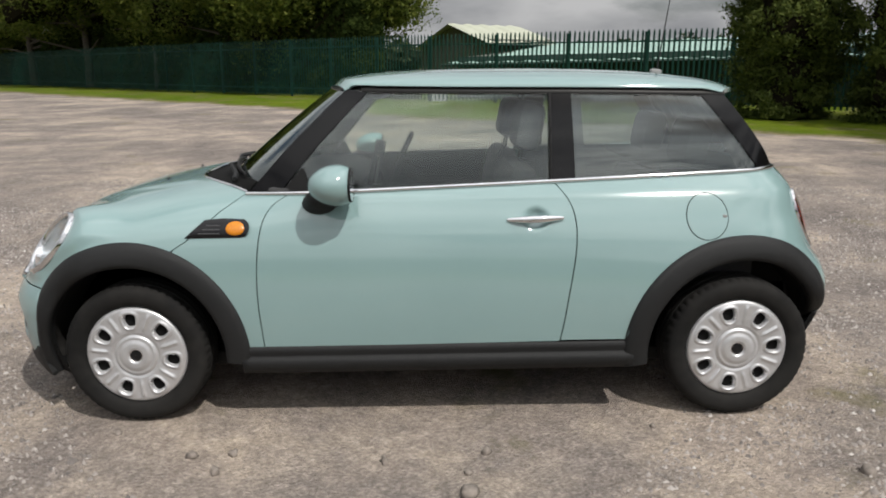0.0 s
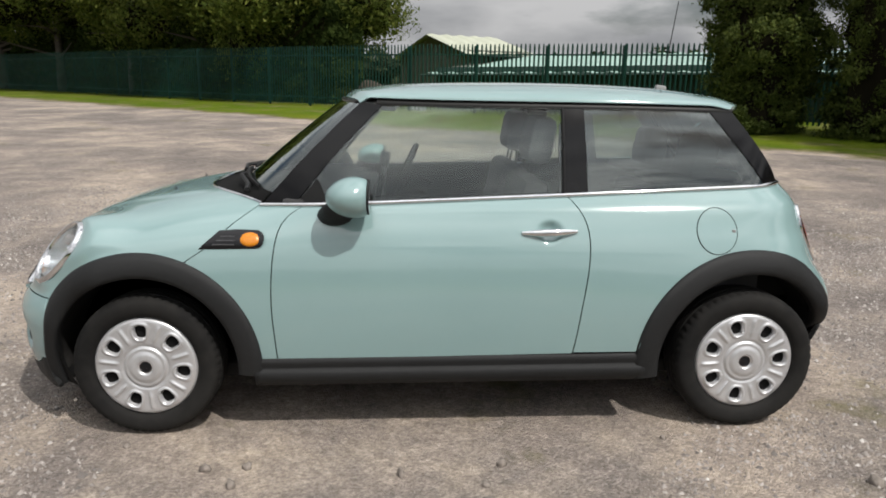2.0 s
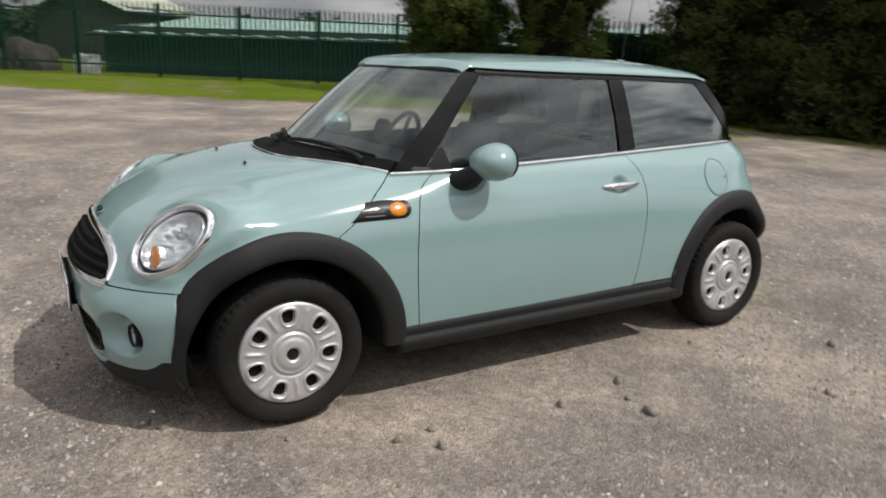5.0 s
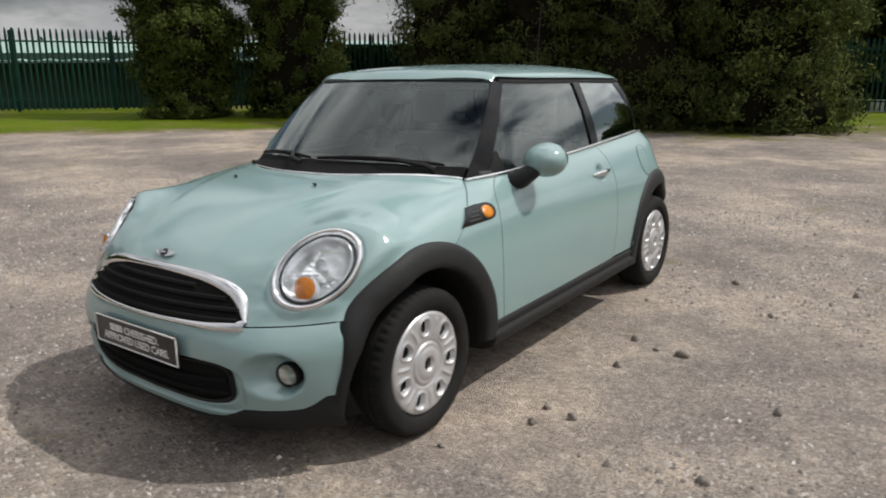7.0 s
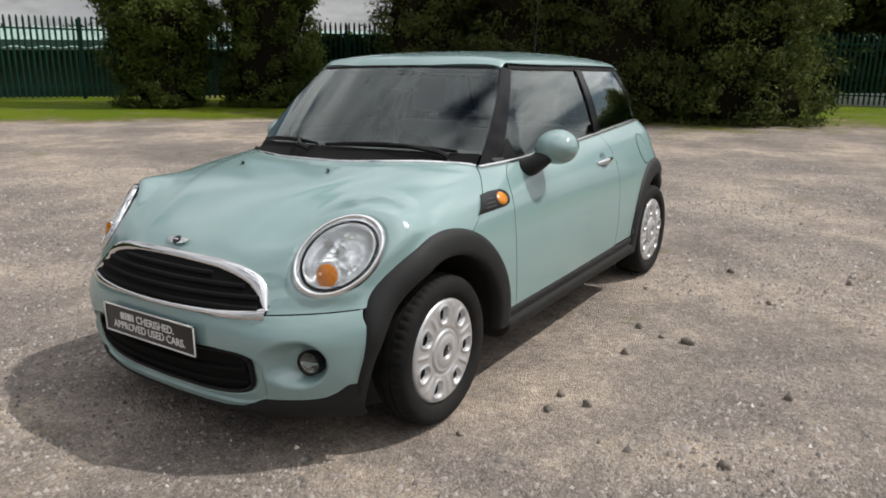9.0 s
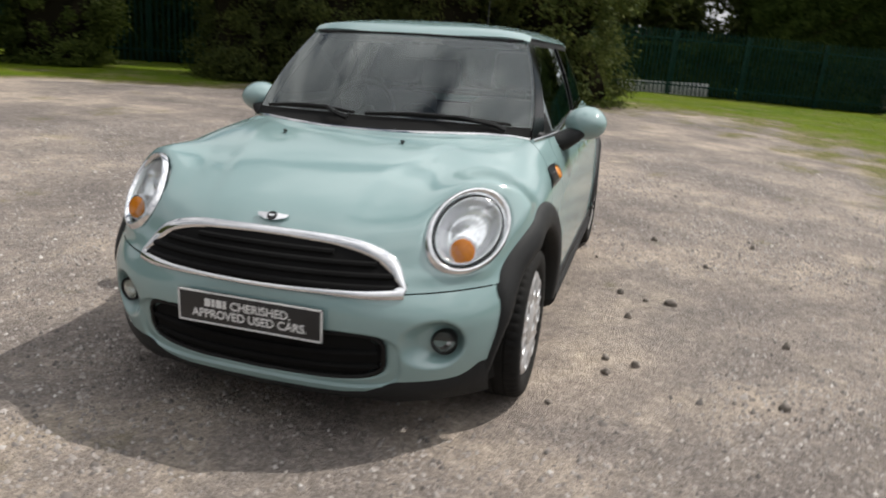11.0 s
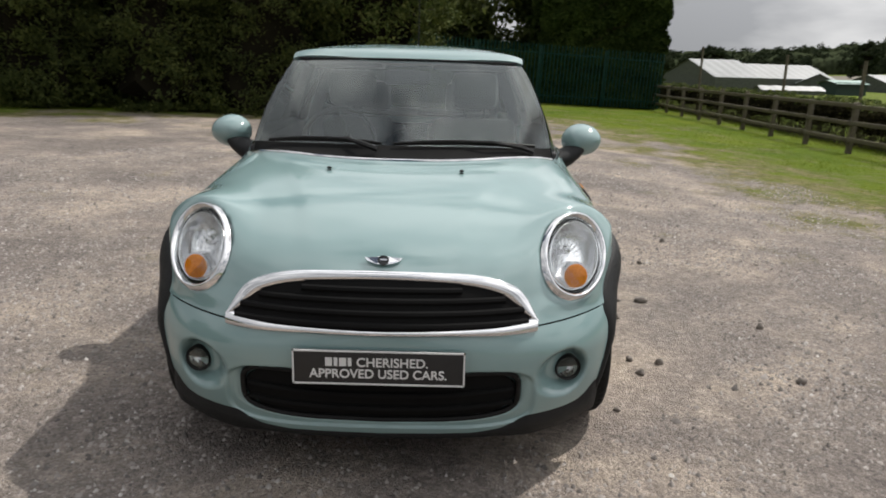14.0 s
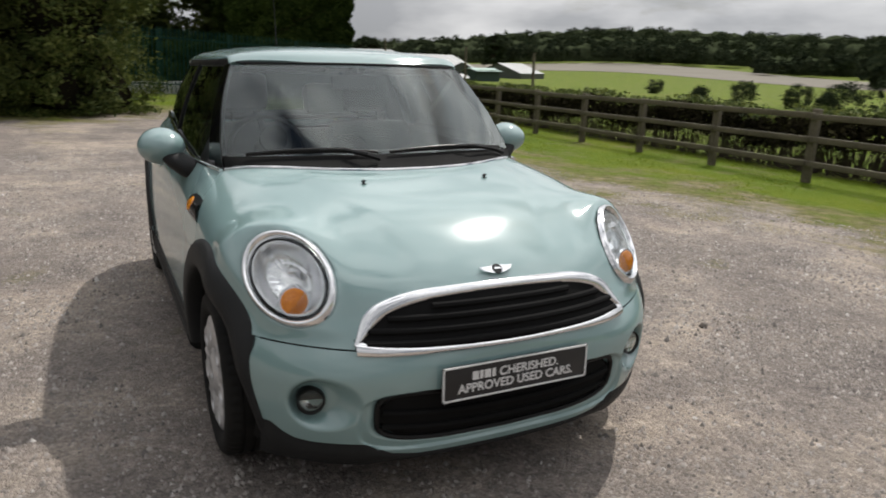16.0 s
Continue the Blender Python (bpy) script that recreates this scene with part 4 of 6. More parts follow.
WIDTH = spline([(0.12, 0.80), (0.30, 0.822), (0.45, 0.832), (0.60, 0.830), (0.70, 0.821), (0.81, 0.797), (0.88, 0.768), (0.93, 0.740), (0.975, 0.702), (1.03, 0.655), (1.15, 0.55)])
CROWN = spline([(-0.75, 0.60), (-0.66, 0.675), (-0.60, 0.725), (-0.555, 0.757), (-0.46, 0.8025), (-0.31, 0.864), (-0.17, 0.904), (0.0, 0.936), (0.15, 0.9585), (0.46, 1.002), (0.9, 1.06)])
NOSE = spline([(0.08, -0.58), (0.2, -0.645), (0.3, -0.678), (0.42, -0.690), (0.5, -0.688), (0.56, -0.675), (0.64, -0.643), (0.70, -0.615), (0.78, -0.585), (0.9, -0.55), (1.1, -0.5)])
TAIL = spline([(0.1, 2.85), (0.3, 2.94), (0.48, 3.00), (0.58, 2.98), (0.66, 2.925), (0.78, 2.885), (0.9, 2.835), (0.97, 2.785), (1.05, 2.71)])


NL, NH, NR, PA, RN, HB, QB, MB, ZA, ZB = 2.0, 2.1, 3.9, 1.5, 0.483, 0.384, 5.5, 2.4, 0.6, 1.0


def body_terms(x, z):
    """Half width, squareness and the sum of the terms that close the body at nose, tail and bonnet."""
    w = WIDTH(z) * (1 - 0.045 * sstep(0.5, 0.95, z) * np.clip((x - 1.1) / 1.5, 0, 2) ** 2)
    nf = NL + (NH - NL) * sstep(ZA, ZB, z) + 1.25 * (1 - sstep(0.44, 0.64, z))
    n = nf + (NR - nf) * sstep(-0.42, 0.22, x) - 1.2 * sstep(2.2, 2.8, x)
    a = np.clip((NOSE(z) + RN - x) / RN, 0, 3) ** PA
    rl = 0.55 - 0.17 * sstep(0.80, 0.96, z)
    r = np.clip((x - TAIL(z) + rl) / rl, 0, 3) ** 3.0
    b = np.clip(1 - (CROWN(x) - z) / HB, 0, 3) ** QB * (1 - sstep(0.45, 0.85, x))
    return w, n, (a ** MB + b ** MB + 1e-12) ** (1 / MB) + r


def inside(p):
    """Below 0 inside the lower body."""
    x, y, z = p[..., 0], p[..., 1], p[..., 2]
    w, n, s = body_terms(x, z)
    return (np.abs(y) / w) ** n + s - 1


def half(x, z):
    """Half width of the lower body at a point of its side view."""
    x, z = np.asarray(x, float), np.asarray(z, float)
    w, n, s = body_terms(x, z)
    return w * np.clip(1 - s, 1e-4, 1) ** (1 / n)


def push(p, c):
    """Move points along rays from c on to the body's skin."""
    c = np.asarray(c, float)
    d = p - c
    lo, hi = np.full(p.shape[:-1], 0.2), np.full(p.shape[:-1], 2.2)
    for _ in range(44):
        mid = (lo + hi) / 2
        out = inside(c + d * mid[..., None]) > 0
        hi = np.where(out, mid, hi)
        lo = np.where(out, lo, mid)
    return c + d * lo[..., None]


def along(y, z, x0, x1):
    """x at which the skin lies for given y, z, between x0 (inside) and x1 (outside)."""
    y, z = np.broadcast_arrays(np.asarray(y, float), np.asarray(z, float))
    p = np.stack([np.full(y.shape, x0), y, z], -1)
    lo, hi = np.full(y.shape, float(x0)), np.full(y.shape, float(x1))
    for _ in range(44):
        mid = (lo + hi) / 2
        p[..., 0] = mid
        out = inside(p) > 0
        hi = np.where(out, mid, hi)
        lo = np.where(out, lo, mid)
    return lo


def front_x(y, z):
    return along(y, z, 0.4, -0.9)


def top_z(x, y):
    x, y = np.broadcast_arrays(np.asarray(x, float), np.asarray(y, float))
    lo, hi = np.full(x.shape, 0.5), np.full(x.shape, 1.2)
    for _ in range(44):
        mid = (lo + hi) / 2
        out = inside(np.stack([x, y, mid], -1)) > 0
        hi = np.where(out, mid, hi)
        lo = np.where(out, lo, mid)
    return lo


def skin_normal(p):
    e = 1e-3
    g = np.stack([inside(p + e * np.eye(3)[i]) - inside(p - e * np.eye(3)[i]) for i in range(3)], -1)
    return g / np.linalg.norm(g, axis=-1, keepdims=True)


def resample(pts, k):
    p = np.asarray(pts, float)
    s = np.concatenate([[0], np.cumsum(np.linalg.norm(np.diff(p, axis=0), axis=1))])
    q = np.linspace(0, s[-1], k)
    return np.stack([np.interp(q, s, p[:, i]) for i in range(p.shape[1])], -1)


def coons(c0, c1, d0, d1):
    """A patch between four edges: c0, c1 along u at v=0, 1; d0, d1 along v at u=0, 1."""
    k, m = len(c0), len(d0)
    u, v = np.linspace(0, 1, k)[:, None, None], np.linspace(0, 1, m)[None, :, None]
    a = (1 - v) * c0[:, None] + v * c1[:, None]
    b = (1 - u) * d0[None] + u * d1[None]
    c = (1 - u) * (1 - v) * c0[0] + u * (1 - v) * c0[-1] + (1 - u) * v * c1[0] + u * v * c1[-1]
    return a + b - c


MIRROR = np.array([1.0, -1.0, 1.0])


def sheet(name, p, mat, parent, label="", lip=0.012, outward=None):
    """A curved panel from a grid of points, its rim turned inwards so that it has thickness."""
    p = np.asarray(p, float)
    nu, nv = p.shape[:2]
    du, dv = np.gradient(p, axis=0), np.gradient(p, axis=1)
    nrm = np.cross(du, dv)
    nrm /= np.linalg.norm(nrm, axis=-1, keepdims=True) + 1e-12
    if outward is None:
        outward = p - np.array([1.1, 0.0, 0.6])
    flip = (nrm * outward).sum() < 0
    if flip:
        nrm = -nrm
    v = p.reshape(-1, 3)
    i, j = np.meshgrid(np.arange(nu - 1), np.arange(nv - 1), indexing="ij")
    a = (i * nv + j).ravel()
    q = np.stack([a, a + nv, a + nv + 1, a + 1], -1)
    if lip:
        ring = [x * nv for x in range(nu)] + [(nu - 1) * nv + x for x in range(1, nv)] + [x * nv + nv - 1 for x in range(nu - 2, -1, -1)] + [x for x in range(nv - 2, 0, -1)]
        ring = np.array(ring)
        low = v[ring] - nrm.reshape(-1, 3)[ring] * lip
        k = len(v)
        v = np.vstack([v, v[ring], low])
        nr = len(ring)
        e = np.arange(nr)
        f = (e + 1) % nr
        q = np.vstack([q, np.stack([k + f, k + e, k + nr + e, k + nr + f], -1)])
    if flip:
        q = q[:, ::-1]
    return hang(name, fast_mesh(name, v, q, mat, smooth=True), parent, label)


def both(make):
    for s in (-1, 1):
        make(s)


car = new("car")
tagged(car, "pale mint green three-door hatchback with black wheel arches, parked on gravel", "car")
R_ARCH = 0.468
HUB_F, HUB_R, HUB_Z = 0.0, 2.462, 0.2915
BELT = lambda x: 0.929 + (np.asarray(x, float) - 0.45) * 0.0355
DOOR_F = spline([(0.28, 0.534), (0.32, 0.532), (0.53, 0.518), (0.70, 0.523), (0.80, 0.536), (0.863, 0.556), (0.905, 0.592), (0.945, 0.660)])
DOOR_R = spline([(0.28, 1.712), (0.34, 1.727), (0.542, 1.760), (0.70, 1.783), (0.80, 1.787), (0.885, 1.770), (0.935, 1.740), (0.978, 1.700)])


def side_pt(x, z, s, off=0.0):
    return np.stack([x, s * (half(x, z) + off), z], -1)


def cut_line(z):
    """Rear edge of the bonnet's side: up the wheel arch, then slanting back to the screen."""
    z = np.asarray(z, float)
    arc = np.sqrt(np.clip(R_ARCH ** 2 - (z - HUB_Z) ** 2, 0, 1)) + HUB_F
    slant = np.interp(z, [0.725, 0.77, 0.872, 0.936], [0.18, 0.25, 0.369, 0.462])
    return np.where(z < 0.725, arc, slant)


# bonnet: one clamshell with the front wing tops
def bonnet():
    nu, nv = 141, 97
    th = np.linspace(math.radians(144.5), math.radians(67.4), 60)
    ax, az = HUB_F + R_ARCH * np.cos(th), HUB_Z + R_ARCH * np.sin(th)
    zs = np.linspace(0.733, 0.936, 30)
    lx, lz = np.concatenate([ax, cut_line(zs) - 0.003]), np.concatenate([az, zs])
    d0 = resample(side_pt(lx, lz, -1), nv)
    d1 = d0 * MIRROR
    y0 = d0[0, 1]
    ys = np.linspace(y0, -y0, 160)
    zz = 0.547 + (d0[0, 2] - 0.547) * (np.abs(ys / y0)) ** 2.0
    c0 = np.stack([front_x(ys, zz), ys, zz], -1)
    c0[0], c0[-1] = d0[0], d1[0]
    c0 = resample(c0, nu)
    y1 = d0[-1, 1]
    ys = np.linspace(y1, -y1, 160)
    xx = 0.138 + (d0[-1, 0] - 0.138) * np.abs(ys / y1) ** 2.6
    c1 = np.stack([xx, ys, top_z(xx, ys)], -1)
    c1[0], c1[-1] = d0[-1], d1[-1]
    c1 = resample(c1, nu)
    # the corner at the wheel arch dies away towards the middle
    u, v = np.linspace(0, 1, nu)[:, None, None], np.linspace(0, 1, nv)[None, :, None]
    bow0, bow1 = d0[None] - (1 - v) * d0[0] - v * d0[-1], d1[None] - (1 - v) * d1[0] - v * d1[-1]
    p = (1 - v) * c0[:, None] + v * c1[:, None] + (1 - u) ** 3 * bow0 + u ** 3 * bow1
    p = push(p, (0.55, 0, 0.48))
    p = push(np.stack([p[0]] + [resample(row, nv) for row in p[1:-1]] + [p[-1]]), (0.55, 0, 0.48))
    # raised middle, widening towards the screen
    edge = 0.27 + 0.16 * sstep(-0.5, 0.15, p[..., 0])
    p[..., 2] += 0.0045 * (1 - sstep(-0.035, 0.035, np.abs(p[..., 1]) - edge)) * sstep(-0.58, -0.44, p[..., 0]) * sstep(0, 10, np.arange(nv)[::-1])[None]
    # bowls for the head lamps
    for s in (-1, 1):
        c, ax, eu, ev = lamp_frame(s)
        q = np.hypot((p - c) @ eu / LAMP[0], (p - c) @ ev / LAMP[1])
        # the wing swells round the lamp, but keeps its shut lines
        hold = sstep(0, 9, np.minimum(np.arange(nu), np.arange(nu)[::-1]))[:, None] * sstep(0, 6, np.arange(nv))[None]
        swell = np.clip((c - p) @ ax, -0.01, 0.055) * (1 - sstep(0.95, 2.3, q)) * sstep(0.40, 0.62, np.abs(p[..., 1])) * hold * (1 - sstep(0.06, 0.2, np.abs((p - c) @ ax)))
        p = p + ax * swell[..., None]
        depth = 0.085 * (1 - sstep(0.86, 0.97, q)) * (np.abs((p - c) @ ax) < 0.2)
        p = p - ax * depth[..., None]
    sheet("bonnet", p, M["paint"], car, "mint green clamshell bonnet", 0.012, p - np.array([0.55, 0, 0.3]))
    return c1


LAMP = (0.180, 0.125)  # half axes of a head lamp's raked oval


def lamp_frame(s):
    """Centre of a head lamp, the way its rim faces, and the directions of its long and short axes."""
    side = np.array([1.0, s, 1.0])
    ax = np.array([-0.678, 0.484, 0.554])
    eu = np.array([-0.734, -0.400, -0.548])
    ev = np.array([-0.044, -0.778, 0.627])
    return (np.array([-0.3866, 0.6336, 0.737]) - 0.014 * ax) * side, ax * side, eu * side, ev * side


rear_edge = bonnet()


def bumper():
    nu, nv = 261, 95
    th0 = math.radians(144.5)
    zb = 0.305
    zs = np.linspace(zb, HUB_Z + R_ARCH * math.sin(th0) - 0.004, 60)
    xs = HUB_F - np.sqrt((R_ARCH - 0.050 * (1 - sstep(0.44, 0.558, zs))) ** 2 - (zs - HUB_Z) ** 2)
    d0 = resample(side_pt(xs, zs, -1), nv)
    d1 = d0 * MIRROR
    y0 = d0[-1, 1]
    ys = np.linspace(y0, -y0, 200)
    zz = 0.542 + (d0[-1, 2] - 0.542) * np.abs(ys / y0) ** 2.0
    c1 = np.stack([front_x(ys, zz), ys, zz], -1)
    c1[0], c1[-1] = d0[-1], d1[-1]
    c1 = resample(c1, nu)
    y0 = d0[0, 1]
    ys = np.linspace(y0, -y0, 200)
    zz = np.interp(np.abs(ys), [0, 0.30, 0.38, 0.43, 0.47, 0.55, 0.61, 0.65, 0.68, 0.71], [0.195, 0.200, 0.212, 0.236, 0.255, 0.256, 0.257, 0.262, 0.278, 0.305])
    c0 = np.stack([front_x(ys, zz), ys, zz], -1)
    c0[0], c0[-1] = d0[0], d1[0]
    c0 = resample(c0, nu)
    p = push(coons(c0, c1, d0, d1), (0.6, 0, 0.40))
    y, z = np.abs(p[..., 1]), p[..., 2]
    p[..., 0] += 0.045 * (1 - sstep(0.80, 1.04, intake_q(y, z)))
    # raised rim round the intake and a dished fog lamp pocket
    p[..., 0] += 0.013 * (1 - sstep(0.88, 0.915, rim_q(y, z)))
    p[..., 0] += 0.062 * (1 - sstep(0.50, 1.0, np.hypot((y - 0.592) / (0.120 - 0.035 * (y > 0.592)), (z - 0.388) / 0.090)))
    # tuck the corner under the wheel arch cladding
    tuck = 1 - sstep(0.458, 0.474, np.hypot(p[..., 0] - HUB_F, z - HUB_Z) + 0.050 * (1 - sstep(0.44, 0.558, z)))
    p[..., 1] -= np.sign(p[..., 1]) * 0.03 * tuck * (y > 0.6)
    sheet("front_bumper", p, M["paint"], car, "mint green front bumper with a wide lower intake", 0.012, p - np.array([0.6, 0, 0.4]))
    # black lip under it
    k = nu
    low = c0.copy()
    low[:, 2] = 0.160 + 0.02 * (np.abs(c0[:, 1]) / 0.8) ** 2
    low[:, 0] += 0.035
    top = c0 + np.array([0.004, 0, -0.002])
    t = np.linspace(0, 1, 9)[None, :, None]
    g = low[:, None] * (1 - t) + top[:, None] * t
    g[..., 0] -= 0.012 * np.sin(np.pi * t[..., 0])
    sheet("front_lip", g, M["trim"], car, "black plastic lip under the bumper", 0.02, g - np.array([0.6, 0, 0.4]))


def intake_q(y, z):
    return (np.clip(np.abs(y) / 0.455, 0, 3) ** 7 + (np.abs(z - 0.325 - 0.02 * (np.abs(y) / 0.42) ** 2) / 0.088) ** 4) ** 0.2


def rim_q(y, z):
    return (np.clip(np.abs(y) / 0.530, 0, 3) ** 6 + (np.abs(z - 0.325) / 0.118) ** 4) ** 0.2


bumper()


def side_panels(s):
    # wing between bonnet and door
    nv = 61
    v = np.linspace(0, 1, nv)
    zl, zr = 0.326 + v * (0.933 - 0.326), 0.326 + v * (0.942 - 0.326)
    xl, xr = cut_line(zl) + 0.003, DOOR_F(zr) - 0.0025
    u = np.linspace(0, 1, 25)[:, None]
    x, z = xl * (1 - u) + xr * u, zl * (1 - u) + zr * u
    sheet("front_wing", side_pt(x, z, s), M["paint"], car, "", 0.012, np.array([0, s, 0.0]))
    # door
    nv, nu = 91, 141
    v = np.linspace(0, 1, nv)
    zl, zr = 0.326 + v * (0.942 - 0.326), 0.342 + v * (0.9745 - 0.342)
    xl, xr = DOOR_F(zl) + 0.0025, DOOR_R(zr) - 0.0025
    u = np.linspace(0, 1, nu)[:, None]
    x, z = xl * (1 - u) + xr * u, zl * (1 - u) + zr * u
    p = side_pt(x, z, s)
    scoop = 1 - sstep(0.15, 1.0, np.hypot((x - 1.626) / 0.062, (z - 0.838) / 0.050))
    p[..., 1] -= s * 0.026 * scoop
    door = sheet("door", p, M["paint"], car, "mint green front door", 0.014, np.array([0, s, 0.0]))
    # handle: a chrome bar across the scoop
    hx = np.linspace(1.512, 1.735, 15)
    prof = np.sin(np.linspace(0.06, 1, 15) * np.pi * 0.95) ** 0.8
    pts = [(a, s * (half(a, 0.84) + 0.006 + 0.012 * math.sin(math.pi * i / 14)), 0.836 + 0.006 * i / 14) for i, a in enumerate(hx)]
    part("door_handle", tube(pts, [0.003 + 0.0105 * q for q in prof], 12, flat=1.2), M["chrome"], door, "chrome pull handle")
    # quarter
    nu, nv = 131, 81
    zs = np.linspace(0.346, 0.9775, 60)
    d0 = resample(side_pt(DOOR_R(zs) + 0.0025, zs, s), nv)
    th = np.linspace(math.radians(173.5), math.radians(13), 90)
    ra = R_ARCH - 0.044 * (1 - sstep(0.1, 0.85, th))
    bx = np.concatenate([np.linspace(1.732, 1.99, 12), HUB_R + ra * np.cos(th)])
    bz = np.concatenate([np.linspace(0.346, 0.347, 12), HUB_Z + ra * np.sin(th)])
    c0 = resample(side_pt(bx, bz, s), nu)
    zs = np.linspace(bz[-1], 1.004, 60)
    ys = s * np.linspace(abs(c0[-1, 1]), 0.52, 60)
    d1 = np.stack([along(ys, zs, 2.0, 3.3), ys, zs], -1)
    d1[0] = c0[-1]
    d1 = resample(d1, nv)
    ex = np.linspace(d0[-1, 0], d1[-1, 0], 90)
    ez = np.minimum(BELT(ex), 1.004)
    ez[0], ez[-1] = d0[-1, 2], d1[-1, 2]
    c1 = side_pt(ex, ez, s)
    c1[0], c1[-1] = d0[-1], d1[-1]
    c1 = resample(c1, nu)
    p = push(coons(c0, c1, d0, d1), (1.75, 0, 0.62))
    sheet("quarter_panel", p, M["paint"], car, "", 0.012, np.array([0.2, s, 0.0]))
    # dark strips behind the shut lines
    for line, z0, z1 in ((DOOR_F, 0.33, 0.94), (DOOR_R, 0.345, 0.975), (cut_line, 0.70, 0.935)):
        zz = np.linspace(z0, z1, 40)
        xx = line(zz)
        w = np.linspace(-0.016, 0.016, 3)[:, None]
        g = np.stack([xx + w, s * (half(xx + w, zz + 0 * w) - 0.010), zz + 0 * w], -1)
        sheet("shut_line_seal", g, M["dark"], car, "", 0, np.array([0, s, 0.0]))
    # fuel flap
    fc, fz, fr = 2.312, 0.838, 0.082
    rr, tt = np.meshgrid(np.linspace(0.02, 1, 12), np.linspace(0, 2 * math.pi, 49), indexing="ij")
    if s < 0:
        fx, fzz = fc + rr * fr * np.cos(tt), fz + rr * fr * 1.07 * np.sin(tt)
        sheet("fuel_flap", side_pt(fx, fzz, s, 0.0025), M["paint"], car, "round mint green fuel flap", 0, np.array([0, s, 0.0]))
        t1 = np.linspace(0, 2 * math.pi, 64, endpoint=False)
        rx, rz = fc + (fr + 0.002) * np.cos(t1), fz + (fr * 1.07 + 0.002) * np.sin(t1)
        part("flap_gap", tube(side_pt(rx, rz, s, 0.0005), 0.0016, 6, closed=True), M["dark"], car)
        part("flap_catch", box((0.016, 0.006, 0.013), (fc + 0.070, s * float(half(fc + 0.07, fz) + 0.002), fz), None, 0.002), M["grey"], car)


both(side_panels)


def rear_end():
    nu, nv = 41, 60
    zs = np.linspace(0.40, 1.004, nv)
    ys = np.linspace(abs(float(half(HUB_R + R_ARCH * math.cos(math.radians(13)), 0.398))), 0.52, nv)
    u = np.linspace(-1, 1, nu)[:, None]
    y = u * ys
    g = np.stack([along(y, zs + 0 * u, 2.0, 3.3), y, zs + 0 * u], -1)
    sheet("tailgate", g, M["paint"], car, "", 0.012, np.array([1.0, 0, 0]))
    zs = np.linspace(0.20, 0.395, 20)
    y = u * np.linspace(0.60, 0.66, 20)
    g = np.stack([along(y, zs + 0 * u, 2.0, 3.3), y, zs + 0 * u], -1)
    sheet("rear_bumper", g, M["trim"], car, "black lower rear bumper", 0.02, np.array([1.0, 0, 0]))
    for s in (-1, 1):
        rr, tt = np.meshgrid(np.linspace(0.02, 1, 9), np.linspace(0, 2 * math.pi, 33), indexing="ij")
        y, z = s * (0.560 + 0.058 * rr * np.cos(tt)), 0.79 + 0.120 * rr * np.sin(tt)
        x = along(y, z, 1.9, 3.3) + 0.004 + 0.010 * (1 - rr ** 2)
        lamp = sheet("tail_lamp", np.stack([x, y, z], -1), M["red"], car, "red oval tail lamp in a chrome ring", 0, np.array([1.0, 0, 0]))
        part("lamp_ring", tube(np.stack([x[-1], y[-1], z[-1]], -1)[:-1], 0.008, 8, closed=True), M["chrome"], lamp, "chrome ring")


rear_end()


# ---- wheel arch cladding and sills ----
def cladding(s, hx, a0, a1, name):
    th = np.radians(np.linspace(a0, a1, 90))[:, None]
    prof = np.array([(0.474, -0.006), (0.472, 0.005), (0.464, 0.013), (0.445, 0.018), (0.42, 0.019), (0.395, 0.018), (0.380, 0.013), (0.374, 0.003), (0.374, -0.03), (0.376, -0.10)])
    r, dy = prof[:, 0][None], prof[:, 1][None]
    if hx == HUB_F:
        r = 0.374 + (r - 0.374) * (1 - 0.48 * sstep(2.40, 2.95, th))
    else:
        r = 0.374 + (r - 0.374) * (1 - 0.45 * (1 - sstep(0.1, 0.85, th)))
    x, z = hx + r * np.cos(th), HUB_Z + r * np.sin(th)
    z = np.maximum(z, 0.165)
    ref = half(hx + 0.44 * np.cos(th), np.clip(HUB_Z + 0.44 * np.sin(th), 0.17, 2))
    y = np.minimum(half(x, z), ref + 0.012 + 0 * x) + dy
    sheet(name, np.stack([x, s * y, z], -1), M["trim"], car, "black textured wheel arch cladding", 0, np.array([0, s, 0.0]))


